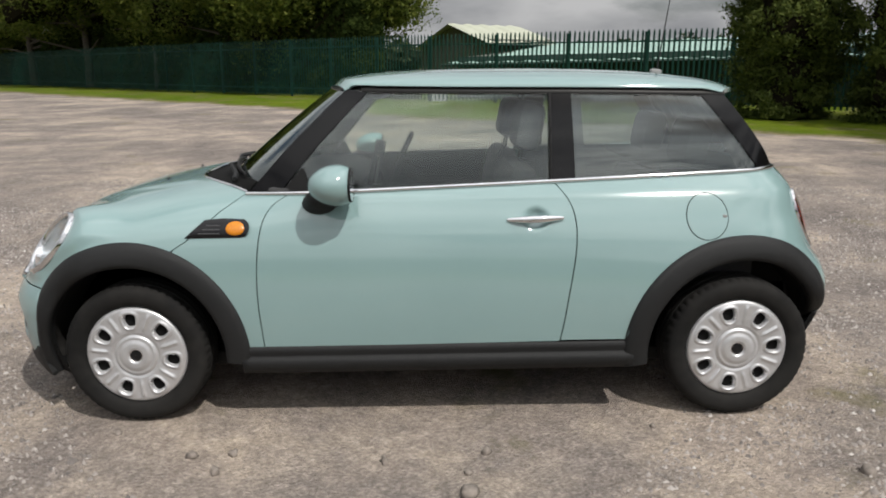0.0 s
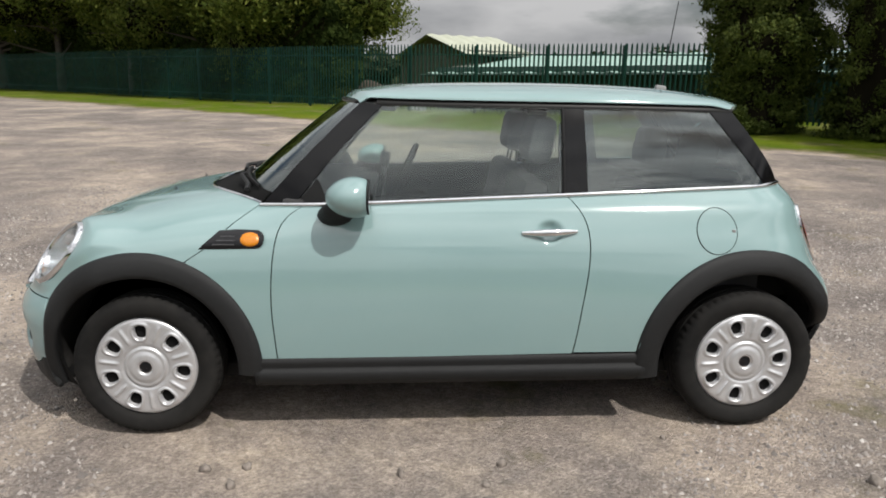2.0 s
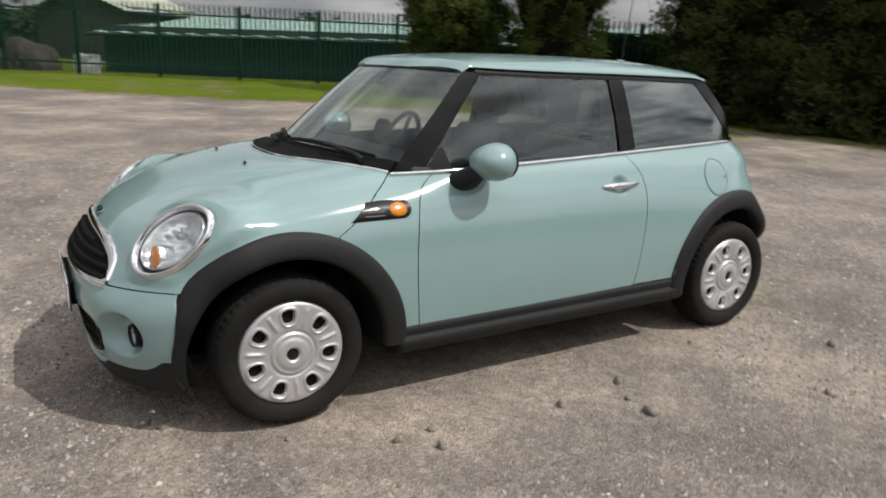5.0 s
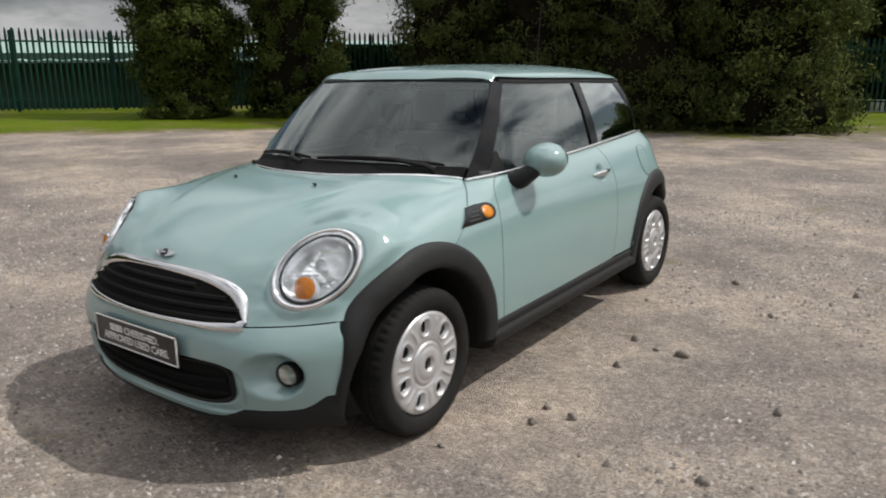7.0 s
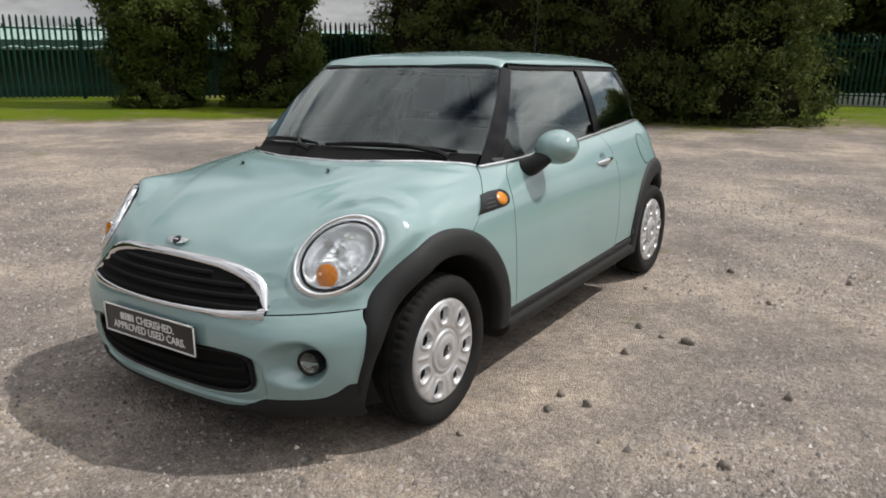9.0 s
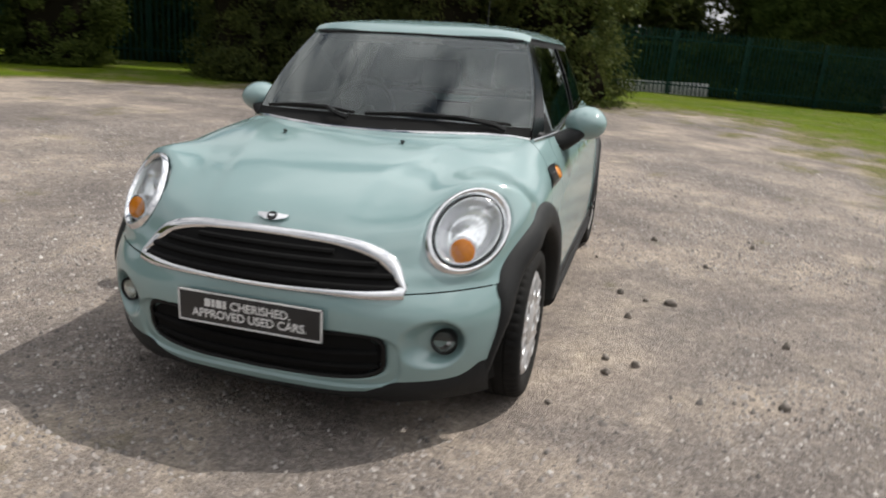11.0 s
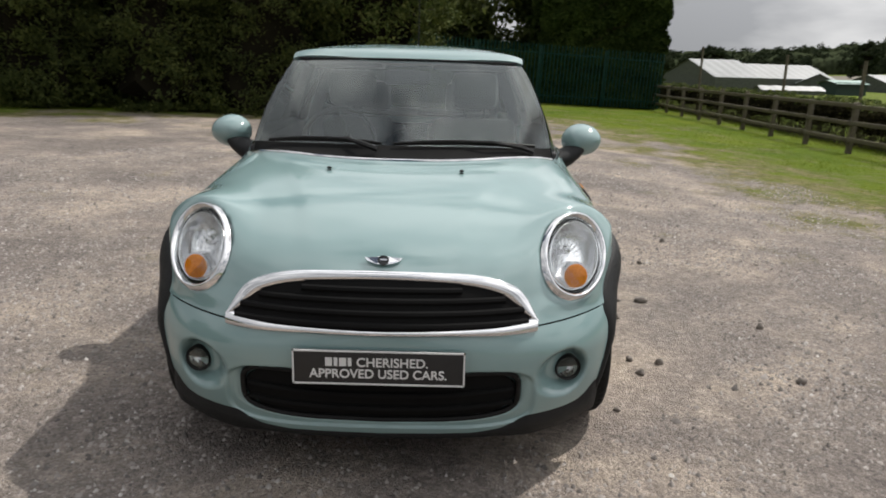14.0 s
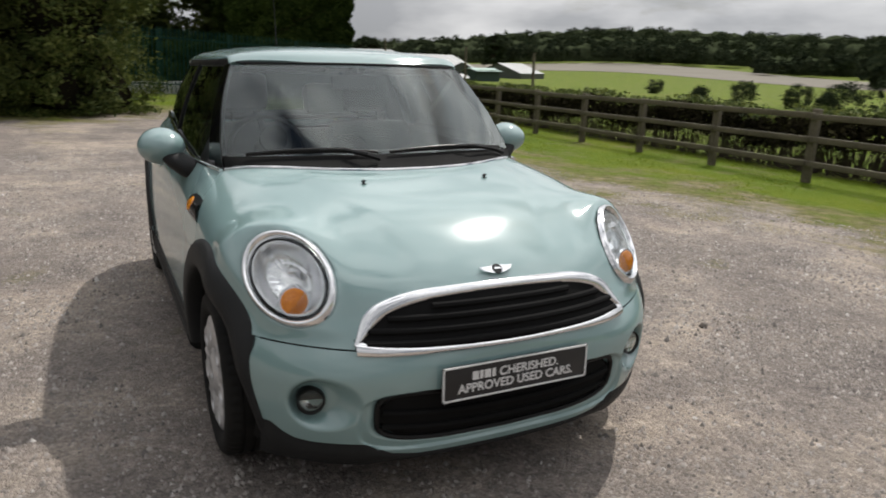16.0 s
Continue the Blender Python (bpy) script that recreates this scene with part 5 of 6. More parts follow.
def arches(s):
    cladding(s, HUB_F, -4, 196, "wheel_arch")
    cladding(s, HUB_R, 6, 188, "wheel_arch")
    x = np.linspace(0.44, 2.03, 60)[:, None]
    prof = np.array([(0.0, 0.330), (0.006, 0.324), (0.009, 0.305), (0.002, 0.292), (0.004, 0.284), (0.013, 0.276), (0.016, 0.258), (0.010, 0.235), (-0.010, 0.212), (-0.05, 0.196), (-0.20, 0.190)])
    z = prof[:, 1][None] + 0.010 * (x - 0.44) / 1.6
    y = half(x, np.full(x.shape, 0.33)) + prof[:, 0][None]
    g = np.stack([x + 0 * z, s * y, z], -1)
    # closed ends
    g = np.concatenate([np.tile(g[0].mean(0), (1, g.shape[1], 1)), g, np.tile(g[-1].mean(0), (1, g.shape[1], 1))])
    sheet("sill", g, M["trim"], car, "black plastic side sill", 0, np.array([0, s, 0.0]))
    for hx in (HUB_F, HUB_R):
        th = np.radians(np.linspace(-6, 188, 40))[:, None]
        yy = np.array([0.79, 0.70, 0.58, 0.50])[None] if hx == HUB_F else np.array([0.77, 0.70, 0.58, 0.50])[None]
        rad = 0.372
        ymax = half(hx + 0.44 * np.cos(th), HUB_Z + 0.44 * np.sin(th) + 0 * th)
        y = np.minimum(yy, ymax - 0.02)
        g = np.stack([hx + rad * np.cos(th) + 0 * yy, s * y, HUB_Z + rad * np.sin(th) + 0 * yy], -1)
        sheet("wheel_well", g, M["under"], car, "", 0, np.array([0, 0, -1.0]))
        bm = bmesh.new()
        vs = [bm.verts.new((hx + 0.40 * math.cos(a), s * 0.50, HUB_Z + 0.40 * math.sin(a))) for a in np.linspace(0, 2 * math.pi, 40, endpoint=False)]
        bm.faces.new(vs)
        for v in vs:
            v.co.z = max(v.co.z, 0.19)
        part("well_panel", bm, M["under"], car, smooth=False)


both(arches)


def nose_liner(s):
    """Dark liner behind the corner of the bumper, between lip and wheel arch."""
    y, z = np.meshgrid(np.linspace(0.60, 0.735, 16), np.linspace(0.185, 0.37, 12), indexing="ij")
    x = front_x(y, z) + 0.055
    sheet("nose_liner", np.stack([x, s * y, z], -1), M["under"], car, "", 0, np.array([-1.0, 0, 0]))


both(nose_liner)
bm = box((2.5, 1.30, 0.06), (1.23, 0, 0.215), None, 0.01)
add_box(bm, (0.80, 1.0, 0.42), (-0.12, 0, 0.42), None, 0.02)
add_box(bm, (0.70, 1.0, 0.30), (2.45, 0, 0.36), None, 0.02)
add_box(bm, (0.06, 1.30, 0.62), (0.46, 0, 0.55), None, 0.01)
add_box(bm, (0.06, 1.20, 0.62), (2.56, 0, 0.60), None, 0.01)
part("underbody", bm, M["under"], car, "dark floor pan and subframes")
part("exhaust_box", box((0.34, 0.55, 0.12), (2.68, 0.1, 0.24), None, 0.03), M["under"], car)


# ---- wheels ----
def lathe(name, prof, segs, mat):
    r, y = np.array(prof, float).T
    t = np.linspace(0, 2 * math.pi, segs, endpoint=False)
    v = np.stack([np.cos(t)[:, None] * r, 0 * t[:, None] + y, np.sin(t)[:, None] * r], -1)
    i, j = np.meshgrid(np.arange(segs), np.arange(len(r) - 1), indexing="ij")
    a, b = i * len(r) + j, ((i + 1) % segs) * len(r) + j
    me = fast_mesh(name, v.reshape(-1, 3), np.stack([a, b, b + 1, a + 1], -1).reshape(-1, 4), mat, smooth=True)
    me.set_sharp_from_angle(angle=radians(50))
    return me


def tyre_mesh():
    segs = 216
    prof = [(0.205, 0.070), (0.214, 0.082), (0.232, 0.090), (0.255, 0.0925), (0.274, 0.089), (0.280, 0.083), (0.288, 0.075), (0.292, 0.063), (0.2935, 0.045), (0.2935, 0.041), (0.287, 0.040), (0.287, 0.034), (0.2945, 0.033), (0.2945, 0.006), (0.288, 0.005), (0.288, -0.005), (0.2945, -0.006), (0.2945, -0.033), (0.287, -0.034), (0.287, -0.040), (0.2935, -0.041), (0.292, -0.063), (0.280, -0.083), (0.255, -0.0925), (0.214, -0.082), (0.205, -0.07)]
    r, y = np.array(prof).T
    t = np.linspace(0, 2 * math.pi, segs, endpoint=False)
    rr = np.tile(r, (segs, 1))
    shoulder = (np.abs(y) > 0.042) & (np.abs(y) < 0.080) & (r > 0.279)
    rr[:, shoulder] -= 0.005 * ((np.arange(segs) % 4) == 0)[:, None]
    v = np.stack([np.cos(t)[:, None] * rr, 0 * t[:, None] + y, np.sin(t)[:, None] * rr], -1)
    v[..., 2] = np.maximum(v[..., 2], -0.2915)
    k = len(r)
    i, j = np.meshgrid(np.arange(segs), np.arange(k - 1), indexing="ij")
    a, b = i * k + j, ((i + 1) % segs) * k + j
    me = fast_mesh("tyre", v.reshape(-1, 3), np.stack([a, b, b + 1, a + 1], -1).reshape(-1, 4), M["rubber"], smooth=True)
    me.set_sharp_from_angle(angle=radians(40))
    return me


VENTS = 7


def cover_mesh():
    """Wheel trim: a dished disc with seven deep pockets near its rim, pressed ribs between."""
    nr, nt = 48, 7 * 32
    r = np.linspace(0.0, 0.206, nr)[:, None]
    t = np.linspace(0, 2 * math.pi, nt, endpoint=False)[None]
    y = 0.083 + 0.010 * np.exp(-((r - 0.035) / 0.03) ** 4) - 0.004 * sstep(0.185, 0.206, r) + 0 * t
    y = y + 0.004 * np.exp(-((r - 0.078) / 0.006) ** 2) - 0.006 * np.exp(-((r - 0.088) / 0.006) ** 2)
    y = y - 0.014 * (1 - sstep(0.024, 0.031, r))
    ph = (t * VENTS / (2 * math.pi)) % 1.0
    dt = (ph - 0.5) * 2 * math.pi / VENTS * 0.148
    q = (np.abs(dt / 0.0255) ** 2.8 + np.abs((r - 0.148) / 0.029) ** 2.8) ** (1 / 2.6)
    y = y - 0.030 * (1 - sstep(0.74, 1.0, q)) + 0.0065 * np.exp(-((q - 1.22) / 0.17) ** 2)
    dr = np.minimum(ph, 1 - ph) * 2 * math.pi / VENTS * r
    y = y + 0.007 * np.exp(-(dr / 0.007) ** 2) * sstep(0.10, 0.13, r) * (1 - sstep(0.17, 0.19, r))
    y = np.where(r > 0.200, y - 0.010 * (r - 0.200) / 0.006, y)
    v = np.stack([r * np.cos(t), y, r * np.sin(t)], -1)
    i, j = np.meshgrid(np.arange(nr - 1), np.arange(nt), indexing="ij")
    a, b = i * nt + j, i * nt + (j + 1) % nt
    return fast_mesh("wheel_trim", v.reshape(-1, 3), np.stack([a, a + nt, b + nt, b], -1).reshape(-1, 4), M["silver"], smooth=True)


TYRE, TRIM = tyre_mesh(), cover_mesh()
bm = bmesh.new()
vs = [bm.verts.new((0.0225 * math.copysign(abs(math.cos(a)) ** 0.75, math.cos(a)) * 1.25, 0.0595, 0.0228 * math.copysign(abs(math.sin(a)) ** 0.75, math.sin(a)))) for a in np.linspace(0, 2 * math.pi, 24, endpoint=False)]
f0 = bm.faces.new(vs)
ext = bmesh.ops.extrude_face_region(bm, geom=[f0])
for v in ext["geom"]:
    if isinstance(v, bmesh.types.BMVert):
        v.co.y += 0.004
VENT = bpy.data.meshes.new("vent")
bm.to_mesh(VENT)
bm.free()
VENT.materials.append(M["dark"])
CAP = lathe("centre_cap", [(0.0005, 0.0825), (0.018, 0.082), (0.0225, 0.080), (0.023, 0.070)], 32, M["gloss"])
RING = lathe("cap_ring", [(0.0220, 0.080), (0.0235, 0.0845), (0.0265, 0.0845), (0.0285, 0.080)], 32, M["chrome"])
HUBDISC = lathe("brake_disc", [(0.01, -0.03), (0.135, -0.03), (0.135, -0.045), (0.01, -0.045)], 40, M["under"])


def wheel(x, s, spin):
    w = hang("wheel", None, car, "silver seven-hole wheel trim on a black tyre")
    w.matrix_basis = pose(x, s * 0.722, HUB_Z, 0, 0, 0 if s > 0 else 180) @ pose(0, 0, 0, 0, spin, 0)
    # the tyre stays unturned so that its flat spot rests on the ground
    ty = hang("tyre", TYRE, w)
    ty.matrix_basis = pose(0, 0, 0, 0, -spin, 0)
    hang("wheel_trim", TRIM, w, "silver plastic wheel trim")
    hang("brake_disc", HUBDISC, w)
    hang("centre_cap", CAP, w, "black centre cap")
    hang("cap_ring", RING, w, "bright ring")
    for i in range(VENTS):
        a = (i + 0.5) * 2 * math.pi / VENTS
        v = hang("vent", VENT, w, "dark trim hole")
        v.matrix_basis = Matrix.Rotation(-a, 4, "Y") @ Matrix.Translation((0.148, 0.004, 0))


for wx, sp in ((HUB_F, -8), (HUB_R, 4)):
    for s in (-1, 1):
        wheel(wx, s, sp)


# ---- greenhouse ----
ROOF_UNDER = spline([(0.6, 1.346), (0.8, 1.346), (1.0, 1.340), (1.7, 1.329), (2.42, 1.316), (2.7, 1.31)])
ROOF_Y = spline([(0.6, 0.522), (0.8, 0.538), (1.2, 0.552), (1.7, 0.548), (2.2, 0.530), (2.45, 0.508), (2.7, 0.48)])


def house(x, z, s, off=0.0):
    """A point on the side of the glasshouse."""
    x, z = np.asarray(x, float), np.asarray(z, float)
    zb = BELT(x)
    t = (z - zb) / (ROOF_UNDER(x) - zb)
    xb = np.clip(x, 0.45, 2.64)
    yb = half(xb, BELT(xb)) - 0.010
    y = yb * (1 - t) + ROOF_Y(x) * t + 0.05 * t * (1 - t)
    return np.stack([x, s * (y + off), z], -1)


def ruled(l0, l1, nu, nv, curve=0.0):
    """Side-view points between two slanted edges ((x, z) bottom, (x, z) top)."""
    v = np.linspace(0, 1, nv)[None]
    u = np.linspace(0, 1, nu)[:, None]
    e = [[l[0][i] * (1 - v) + l[1][i] * v for i in (0, 1)] for l in (l0, l1)]
    x = e[0][0] * (1 - u) + e[1][0] * u + curve * v * (1 - v)
    z = e[0][1] * (1 - u) + e[1][1] * u
    return x, z


A_FRONT = ((0.470, 0.935), (0.870, 1.344))
A_REAR = ((0.605, 0.942), (0.952, 1.328))
D_REAR = ((1.694, 0.978), (1.700, 1.320))
Q_FRONT = ((1.795, 0.982), (1.790, 1.319))
Q_REAR = ((2.570, 1.004), (2.335, 1.310))
C_REAR = ((2.658, 1.006), (2.432, 1.314))


def greenhouse(s):
    out = np.array([0, s, 0.1])
    x, z = ruled(A_FRONT, A_REAR, 13, 31, -0.05)
    sheet("a_pillar", house(x, z, s, 0.004), M["pillar"], car, "gloss black windscreen pillar", 0.02, out)
    x, z = ruled(A_REAR, D_REAR, 41, 25)
    x = x - 0.05 * np.linspace(0, 1, 25)[None] * (1 - np.linspace(0, 1, 25)[None]) * np.linspace(1, 0, 41)[:, None]
    g = sheet("door_window", house(x, z, s, -0.002), M["side_glass"], car, "clear door window", 0, out)
    x, z = ruled(Q_FRONT, Q_REAR, 41, 25, 0.0)
    sheet("quarter_window", house(x, z, s, -0.001), M["privacy"], car, "dark tinted rear side window", 0, out)
    x, z = ruled(Q_REAR, C_REAR, 11, 25, 0.0)
    sheet("c_pillar", house(x, z, s, 0.003), M["pillar"], car, "gloss black rear pillar", 0.02, out)
    edge = house(np.linspace(D_REAR[0][0], D_REAR[1][0], 12), np.linspace(D_REAR[0][1], D_REAR[1][1], 12), s, 0.003)
    part("window_seal", tube(edge, 0.006, 8), M["satin"], car, "black seal at the rear edge of the door window")
    x, z = ruled(D_REAR, Q_FRONT, 5, 21)
    sheet("b_pillar", house(x, z, s, 0.003), M["pillar"], car, "thin black door post", 0.02, out)
    x, z = ruled(((1.725, 0.98), (1.73, 1.30)), ((1.845, 0.985), (1.835, 1.30)), 5, 11)
    sheet("inner_pillar", house(x, z, s, -0.035), M["dash"], car, "", 0.05, out)
    x, z = ruled(((2.54, 1.0), (2.32, 1.30)), ((2.62, 1.006), (2.39, 1.31)), 5, 11)
    sheet("inner_rear_pillar", house(x, z, s, -0.04), M["dash"], car, "", 0.05, out)
    # black sail panel at the mirror's foot
    x, z = ruled(((0.612, 0.945), (0.690, 1.035)), ((0.735, 0.948), (0.700, 1.035)), 7, 7)
    sheet("mirror_sail", house(x, z, s, 0.002), M["satin"], car, "black triangular panel at the mirror's foot", 0.01, out)
    # frames: black band under the roof, and along the glass foot
    xs = np.linspace(0.93, 2.44, 60)
    band = np.stack([house(xs, ROOF_UNDER(xs) + d, s, o) for d, o in ((-0.014, 0.001), (-0.008, 0.005), (0.004, 0.006), (0.014, 0.003))], 1)
    sheet("roof_rail", band, M["satin"], car, "black strip under the roof edge", 0, out)
    # chrome waistline
    xs = np.linspace(0.462, 2.665, 90)
    zb = np.minimum(BELT(xs), 1.006)
    yb = half(np.clip(xs, 0, 2.695), zb)
    pts = np.stack([xs, s * (yb + 0.002), zb + 0.003], -1)
    part("waist_trim", tube(pts, 0.009, 10), M["chrome"], car, "bright chrome waistline strip")


both(greenhouse)


def screen():
    nu, nv = 49, 31
    v = np.linspace(0, 1, nv)
    ex = A_FRONT[0][0] * (1 - v) + A_FRONT[1][0] * v - 0.05 * v * (1 - v)
    ez = A_FRONT[0][1] * (1 - v) + A_FRONT[1][1] * v
    edge = house(ex, ez, 1.0)
    u = np.linspace(-1, 1, nu)[:, None]
    b = 0.215 * (1 - v) + 0.112 * v
    x = ex[None] - b[None] * (1 - np.abs(u) ** 2.2)
    z = ez[None] + (0.018 * (1 - v) + 0.010 * v)[None] * (1 - u ** 2)
    y = u * edge[:, 1][None]
    out = np.array([-1, 0, 0.6])
    sheet("windscreen", np.stack([x, y, z], -1)[:, 3:], M["glass"], car, "raked curved windscreen", 0, out)
    # black border
    def pt(uu, vv, off):
        i = np.interp(vv, v, ex), np.interp(vv, v, ez), np.interp(vv, v, edge[:, 1])
        bb = 0.215 * (1 - vv) + 0.112 * vv
        return (i[0] - bb * (1 - abs(uu) ** 2.2) - off, uu * i[2], i[1] + (0.018 * (1 - vv) + 0.010 * vv) * (1 - uu ** 2) + off * 0.6)
    loop = [pt(q, 0.985, 0.002) for q in np.linspace(-0.93, 0.93, 40)]
    part("screen_seal", tube(loop, 0.005, 8), M["gloss"], car, "black seal along the top of the windscreen")
    # scuttle between bonnet and glass
    k = len(rear_edge)
    g0 = rear_edge + np.array([0.004, 0, -0.004])
    t = np.linspace(-1, 1, k)
    foot = np.array([pt(q * 0.995, 0.112, 0.003) for q in t])
    w = np.linspace(0, 1, 9)[None, :, None]
    g = g0[:, None] * (1 - w) + foot[:, None] * w
    g[..., 2] += (0.004 - 0.016 * (1 - np.abs(t) ** 2))[:, None] * np.sin(np.pi * w[..., 0])
    sheet("scuttle", g, M["dark"], car, "black scuttle panel under the windscreen", 0.02, np.array([0, 0, 1.0]))
    part("bonnet_edge_trim", tube(rear_edge + np.array([0.004, 0, 0.002]), 0.0065, 8), M["chrome"], car, "thin bright bonnet edge strip")
    # wipers
    for y0, y1, yb in ((0.58, 0.08, 0.0), (0.03, -0.58, -0.05)):
        us = np.linspace(y0 / 0.66, y1 / 0.66, 14)
        blade = [pt(q, 0.105 + 0.035 * math.sin(math.pi * (i + 1) / 15), 0.018) for i, q in enumerate(us)]
        wip = part("wiper", tube(blade, [0.004 + 0.004 * math.sin(math.pi * (i + 0.5) / 14) for i in range(14)], 8, flat=1.4), M["satin"], car, "black windscreen wiper")
        mid = Vector(blade[7])
        root = Vector(pt(us[-1] + (0.02 if y0 > 0 else 0.0), 0.05, 0.01)) + Vector((-0.03, 0.0, 0.012))
        part("wiper_arm", tube([root, root + Vector((-0.005, 0.05, 0.018)), mid + Vector((-0.012, -0.08, 0.006)), mid + Vector((-0.006, 0, 0.004))], [0.013, 0.011, 0.008, 0.006], 6), M["trim"], wip)
    # tailgate glass
    ce = house(np.linspace(C_REAR[0][0], C_REAR[1][0], 15), np.linspace(C_REAR[0][1], C_REAR[1][1], 15), 1.0)
    u = np.linspace(-1, 1, 21)[:, None]
    g = np.stack([ce[:, 0] + 0.035 * (1 - u ** 2) * np.linspace(1, 1.6, 15)[None], u * ce[:, 1], ce[:, 2] + 0 * u], -1)
    sheet("rear_window", g, M["rear_glass"], car, "dark rear window", 0, np.array([1.0, 0, 0.3]))


screen()

ROOF_TOP = spline([(0.70, 1.358), (0.80, 1.386), (0.92, 1.407), (1.1, 1.420), (1.4, 1.426), (1.7, 1.425), (2.0, 1.417), (2.25, 1.400), (2.45, 1.370), (2.62, 1.335), (2.7, 1.32)])


def roof_z(x, y, s0=0.0):
    ze = ROOF_UNDER(x) + 0.016
    q = np.clip((np.abs(y) / (ROOF_Y(x) + 0.011)) ** 2.6, 0, 1)
    return ze + (ROOF_TOP(x) - ze) * np.sqrt(np.clip(1 - q, 0, 1))


def roof():
    nu, nv = 101, 81
    t = np.linspace(-1, 1, nv)
    # crowd the points at the edge where the panel rolls over
    yy = np.sin(t * math.pi / 2)[None]
    u = np.linspace(0, 1, nu)[:, None]
    fx = 0.752 + 0.108 * np.abs(yy) ** 2.2
    rx = 2.600 - 0.170 * np.abs(yy) ** 2.5
    x = fx * (1 - u) + rx * u
    y = yy * (ROOF_Y(x) + 0.011)
    z = roof_z(x, y)
    # the leading edge rolls down to the glass
    z = z - 0.024 * (1 - sstep(0, 0.035, u)) ** 2
    z = z - 0.014 * sstep(0.92, 1.0, u) ** 2
    p = np.stack([x, y, z], -1)
    sheet("roof", p, M["paint"], car, "mint green roof panel", 0.022, np.array([0, 0, 1.0]))
    q = p[2:-2:4, 2:-2:4] - np.array([0, 0, 0.035])
    sheet("headlining", q, M["lining"], car, "pale grey roof lining", 0, np.array([0, 0, -1.0]))
    yy, fx = yy[:, 8:-8], fx[:, 8:-8]
    e = np.stack([fx[0] + 0.004, yy[0] * (ROOF_Y(fx[0]) + 0.012), ROOF_UNDER(fx[0]) + 0.0 * yy[0]], -1)
    part("header_seal", tube(e, 0.004, 8), M["gloss"], car)


roof()
# aerial
bm = bmesh.new()
add_box(bm, (0.055, 0.034, 0.030), (2.30, 0, float(roof_z(2.30, 0.0)) + 0.010), Euler((0, 0.12, 0)).to_matrix(), 0.009)
base = part("aerial_base", bm, M["grey"], car, "grey aerial base")
zr = float(roof_z(2.30, 0.0))
part("aerial_rod", tube([(2.305, 0, zr + 0.015), (2.325, 0, zr + 0.16), (2.360, 0, zr + 0.42)], [0.0045, 0.003, 0.002], 8), M["trim"], base, "thin black aerial rod")


# ---- lamps, grille and front details ----
def on_front(y, z, off):
    y, z = np.broadcast_arrays(np.asarray(y, float), np.asarray(z, float))
    p = np.stack([front_x(y, z), y, z], -1)
    return p + skin_normal(p) * np.asarray(off)[..., None] if np.ndim(off) else p + skin_normal(p) * off


def head_lamp(s):
    c, ax, eu, ev = lamp_frame(s)

    def at(r, a, off):
        r, a = np.broadcast_arrays(np.asarray(r, float), np.asarray(a, float))
        p = c + eu * (LAMP[0] * r * np.cos(a))[..., None] + ev * (LAMP[1] * r * np.sin(a))[..., None]
        return p + ax * (np.zeros(r.shape) + off)[..., None]

    t = np.linspace(0, 2 * math.pi, 73)[:, None]
    w = np.linspace(0, 1, 9)[None]

    def band(name, r0, r1, base, high, mat, label):
        sheet(name, at(r0 + (r1 - r0) * w, t, base + high * np.sin(np.pi * w)), M[mat], lamp, label, 0, ax)
    lamp = hang("head_lamp", None, car, "oval clear head lamp in a chrome ring")
    band("lamp_ring", 1.01, 0.835, -0.003, 0.018, "chrome", "wide chrome ring")
    band("lamp_gap", 0.855, 0.775, -0.004, -0.004, "gloss", "black inner ring")
    band("inner_ring", 0.79, 0.70, -0.006, 0.010, "lamp_bowl", "inner silver ring")
    rr, tt = np.meshgrid(np.linspace(0.02, 1, 14), np.linspace(0, 2 * math.pi, 65), indexing="ij")
    sheet("lens", at(rr * 0.865, tt, 0.003 + 0.016 * (1 - rr ** 2)), M["lens"], lamp, "clear domed lens", 0, ax)
    # deep bowl of the reflector, stepped in facets
    facet = 0.0016 * np.sin(tt * 22) * sstep(0.3, 0.6, rr) + 0.004 * sstep(0.55, 0.60, rr) - 0.004 * sstep(0.80, 0.86, rr)
    deep = (0.070 * np.sqrt(np.clip(1 - rr ** 2, 0, 1)) + facet)[..., None] * np.array([0.80, -0.3 * s, -0.45])
    sheet("reflector", at(rr * 0.72, tt, -0.006) + deep, M["lamp_bowl"], lamp, "bright faceted reflector", 0, ax)
    fw = Vector((-0.92, s * 0.22, 0.20)).normalized()
    # reflector cup of the main beam
    cc = Vector(c - ax * 0.030 + ev * 0.020 - eu * 0.02)
    part("bulb_shield", tube([cc - fw * 0.02, cc, cc + fw * 0.010, cc + fw * 0.013], [0.015, 0.016, 0.012, 0.003], 20), M["chrome"], lamp)
    # turn signal: an amber glass in a chrome cup
    cc = Vector((-0.436, s * 0.624, 0.672))
    part("signal_cup", tube([cc - fw * 0.05, cc - fw * 0.004, cc + fw * 0.004], [0.048, 0.048, 0.046], 28), M["lamp_bowl"], lamp, "bright cup")
    part("signal_lens", tube([cc - fw * 0.002, cc + fw * 0.006, cc + fw * 0.009, cc + fw * 0.011], [0.042, 0.040, 0.028, 0.004], 28), M["amber"], lamp, "amber turn signal lens")


both(head_lamp)


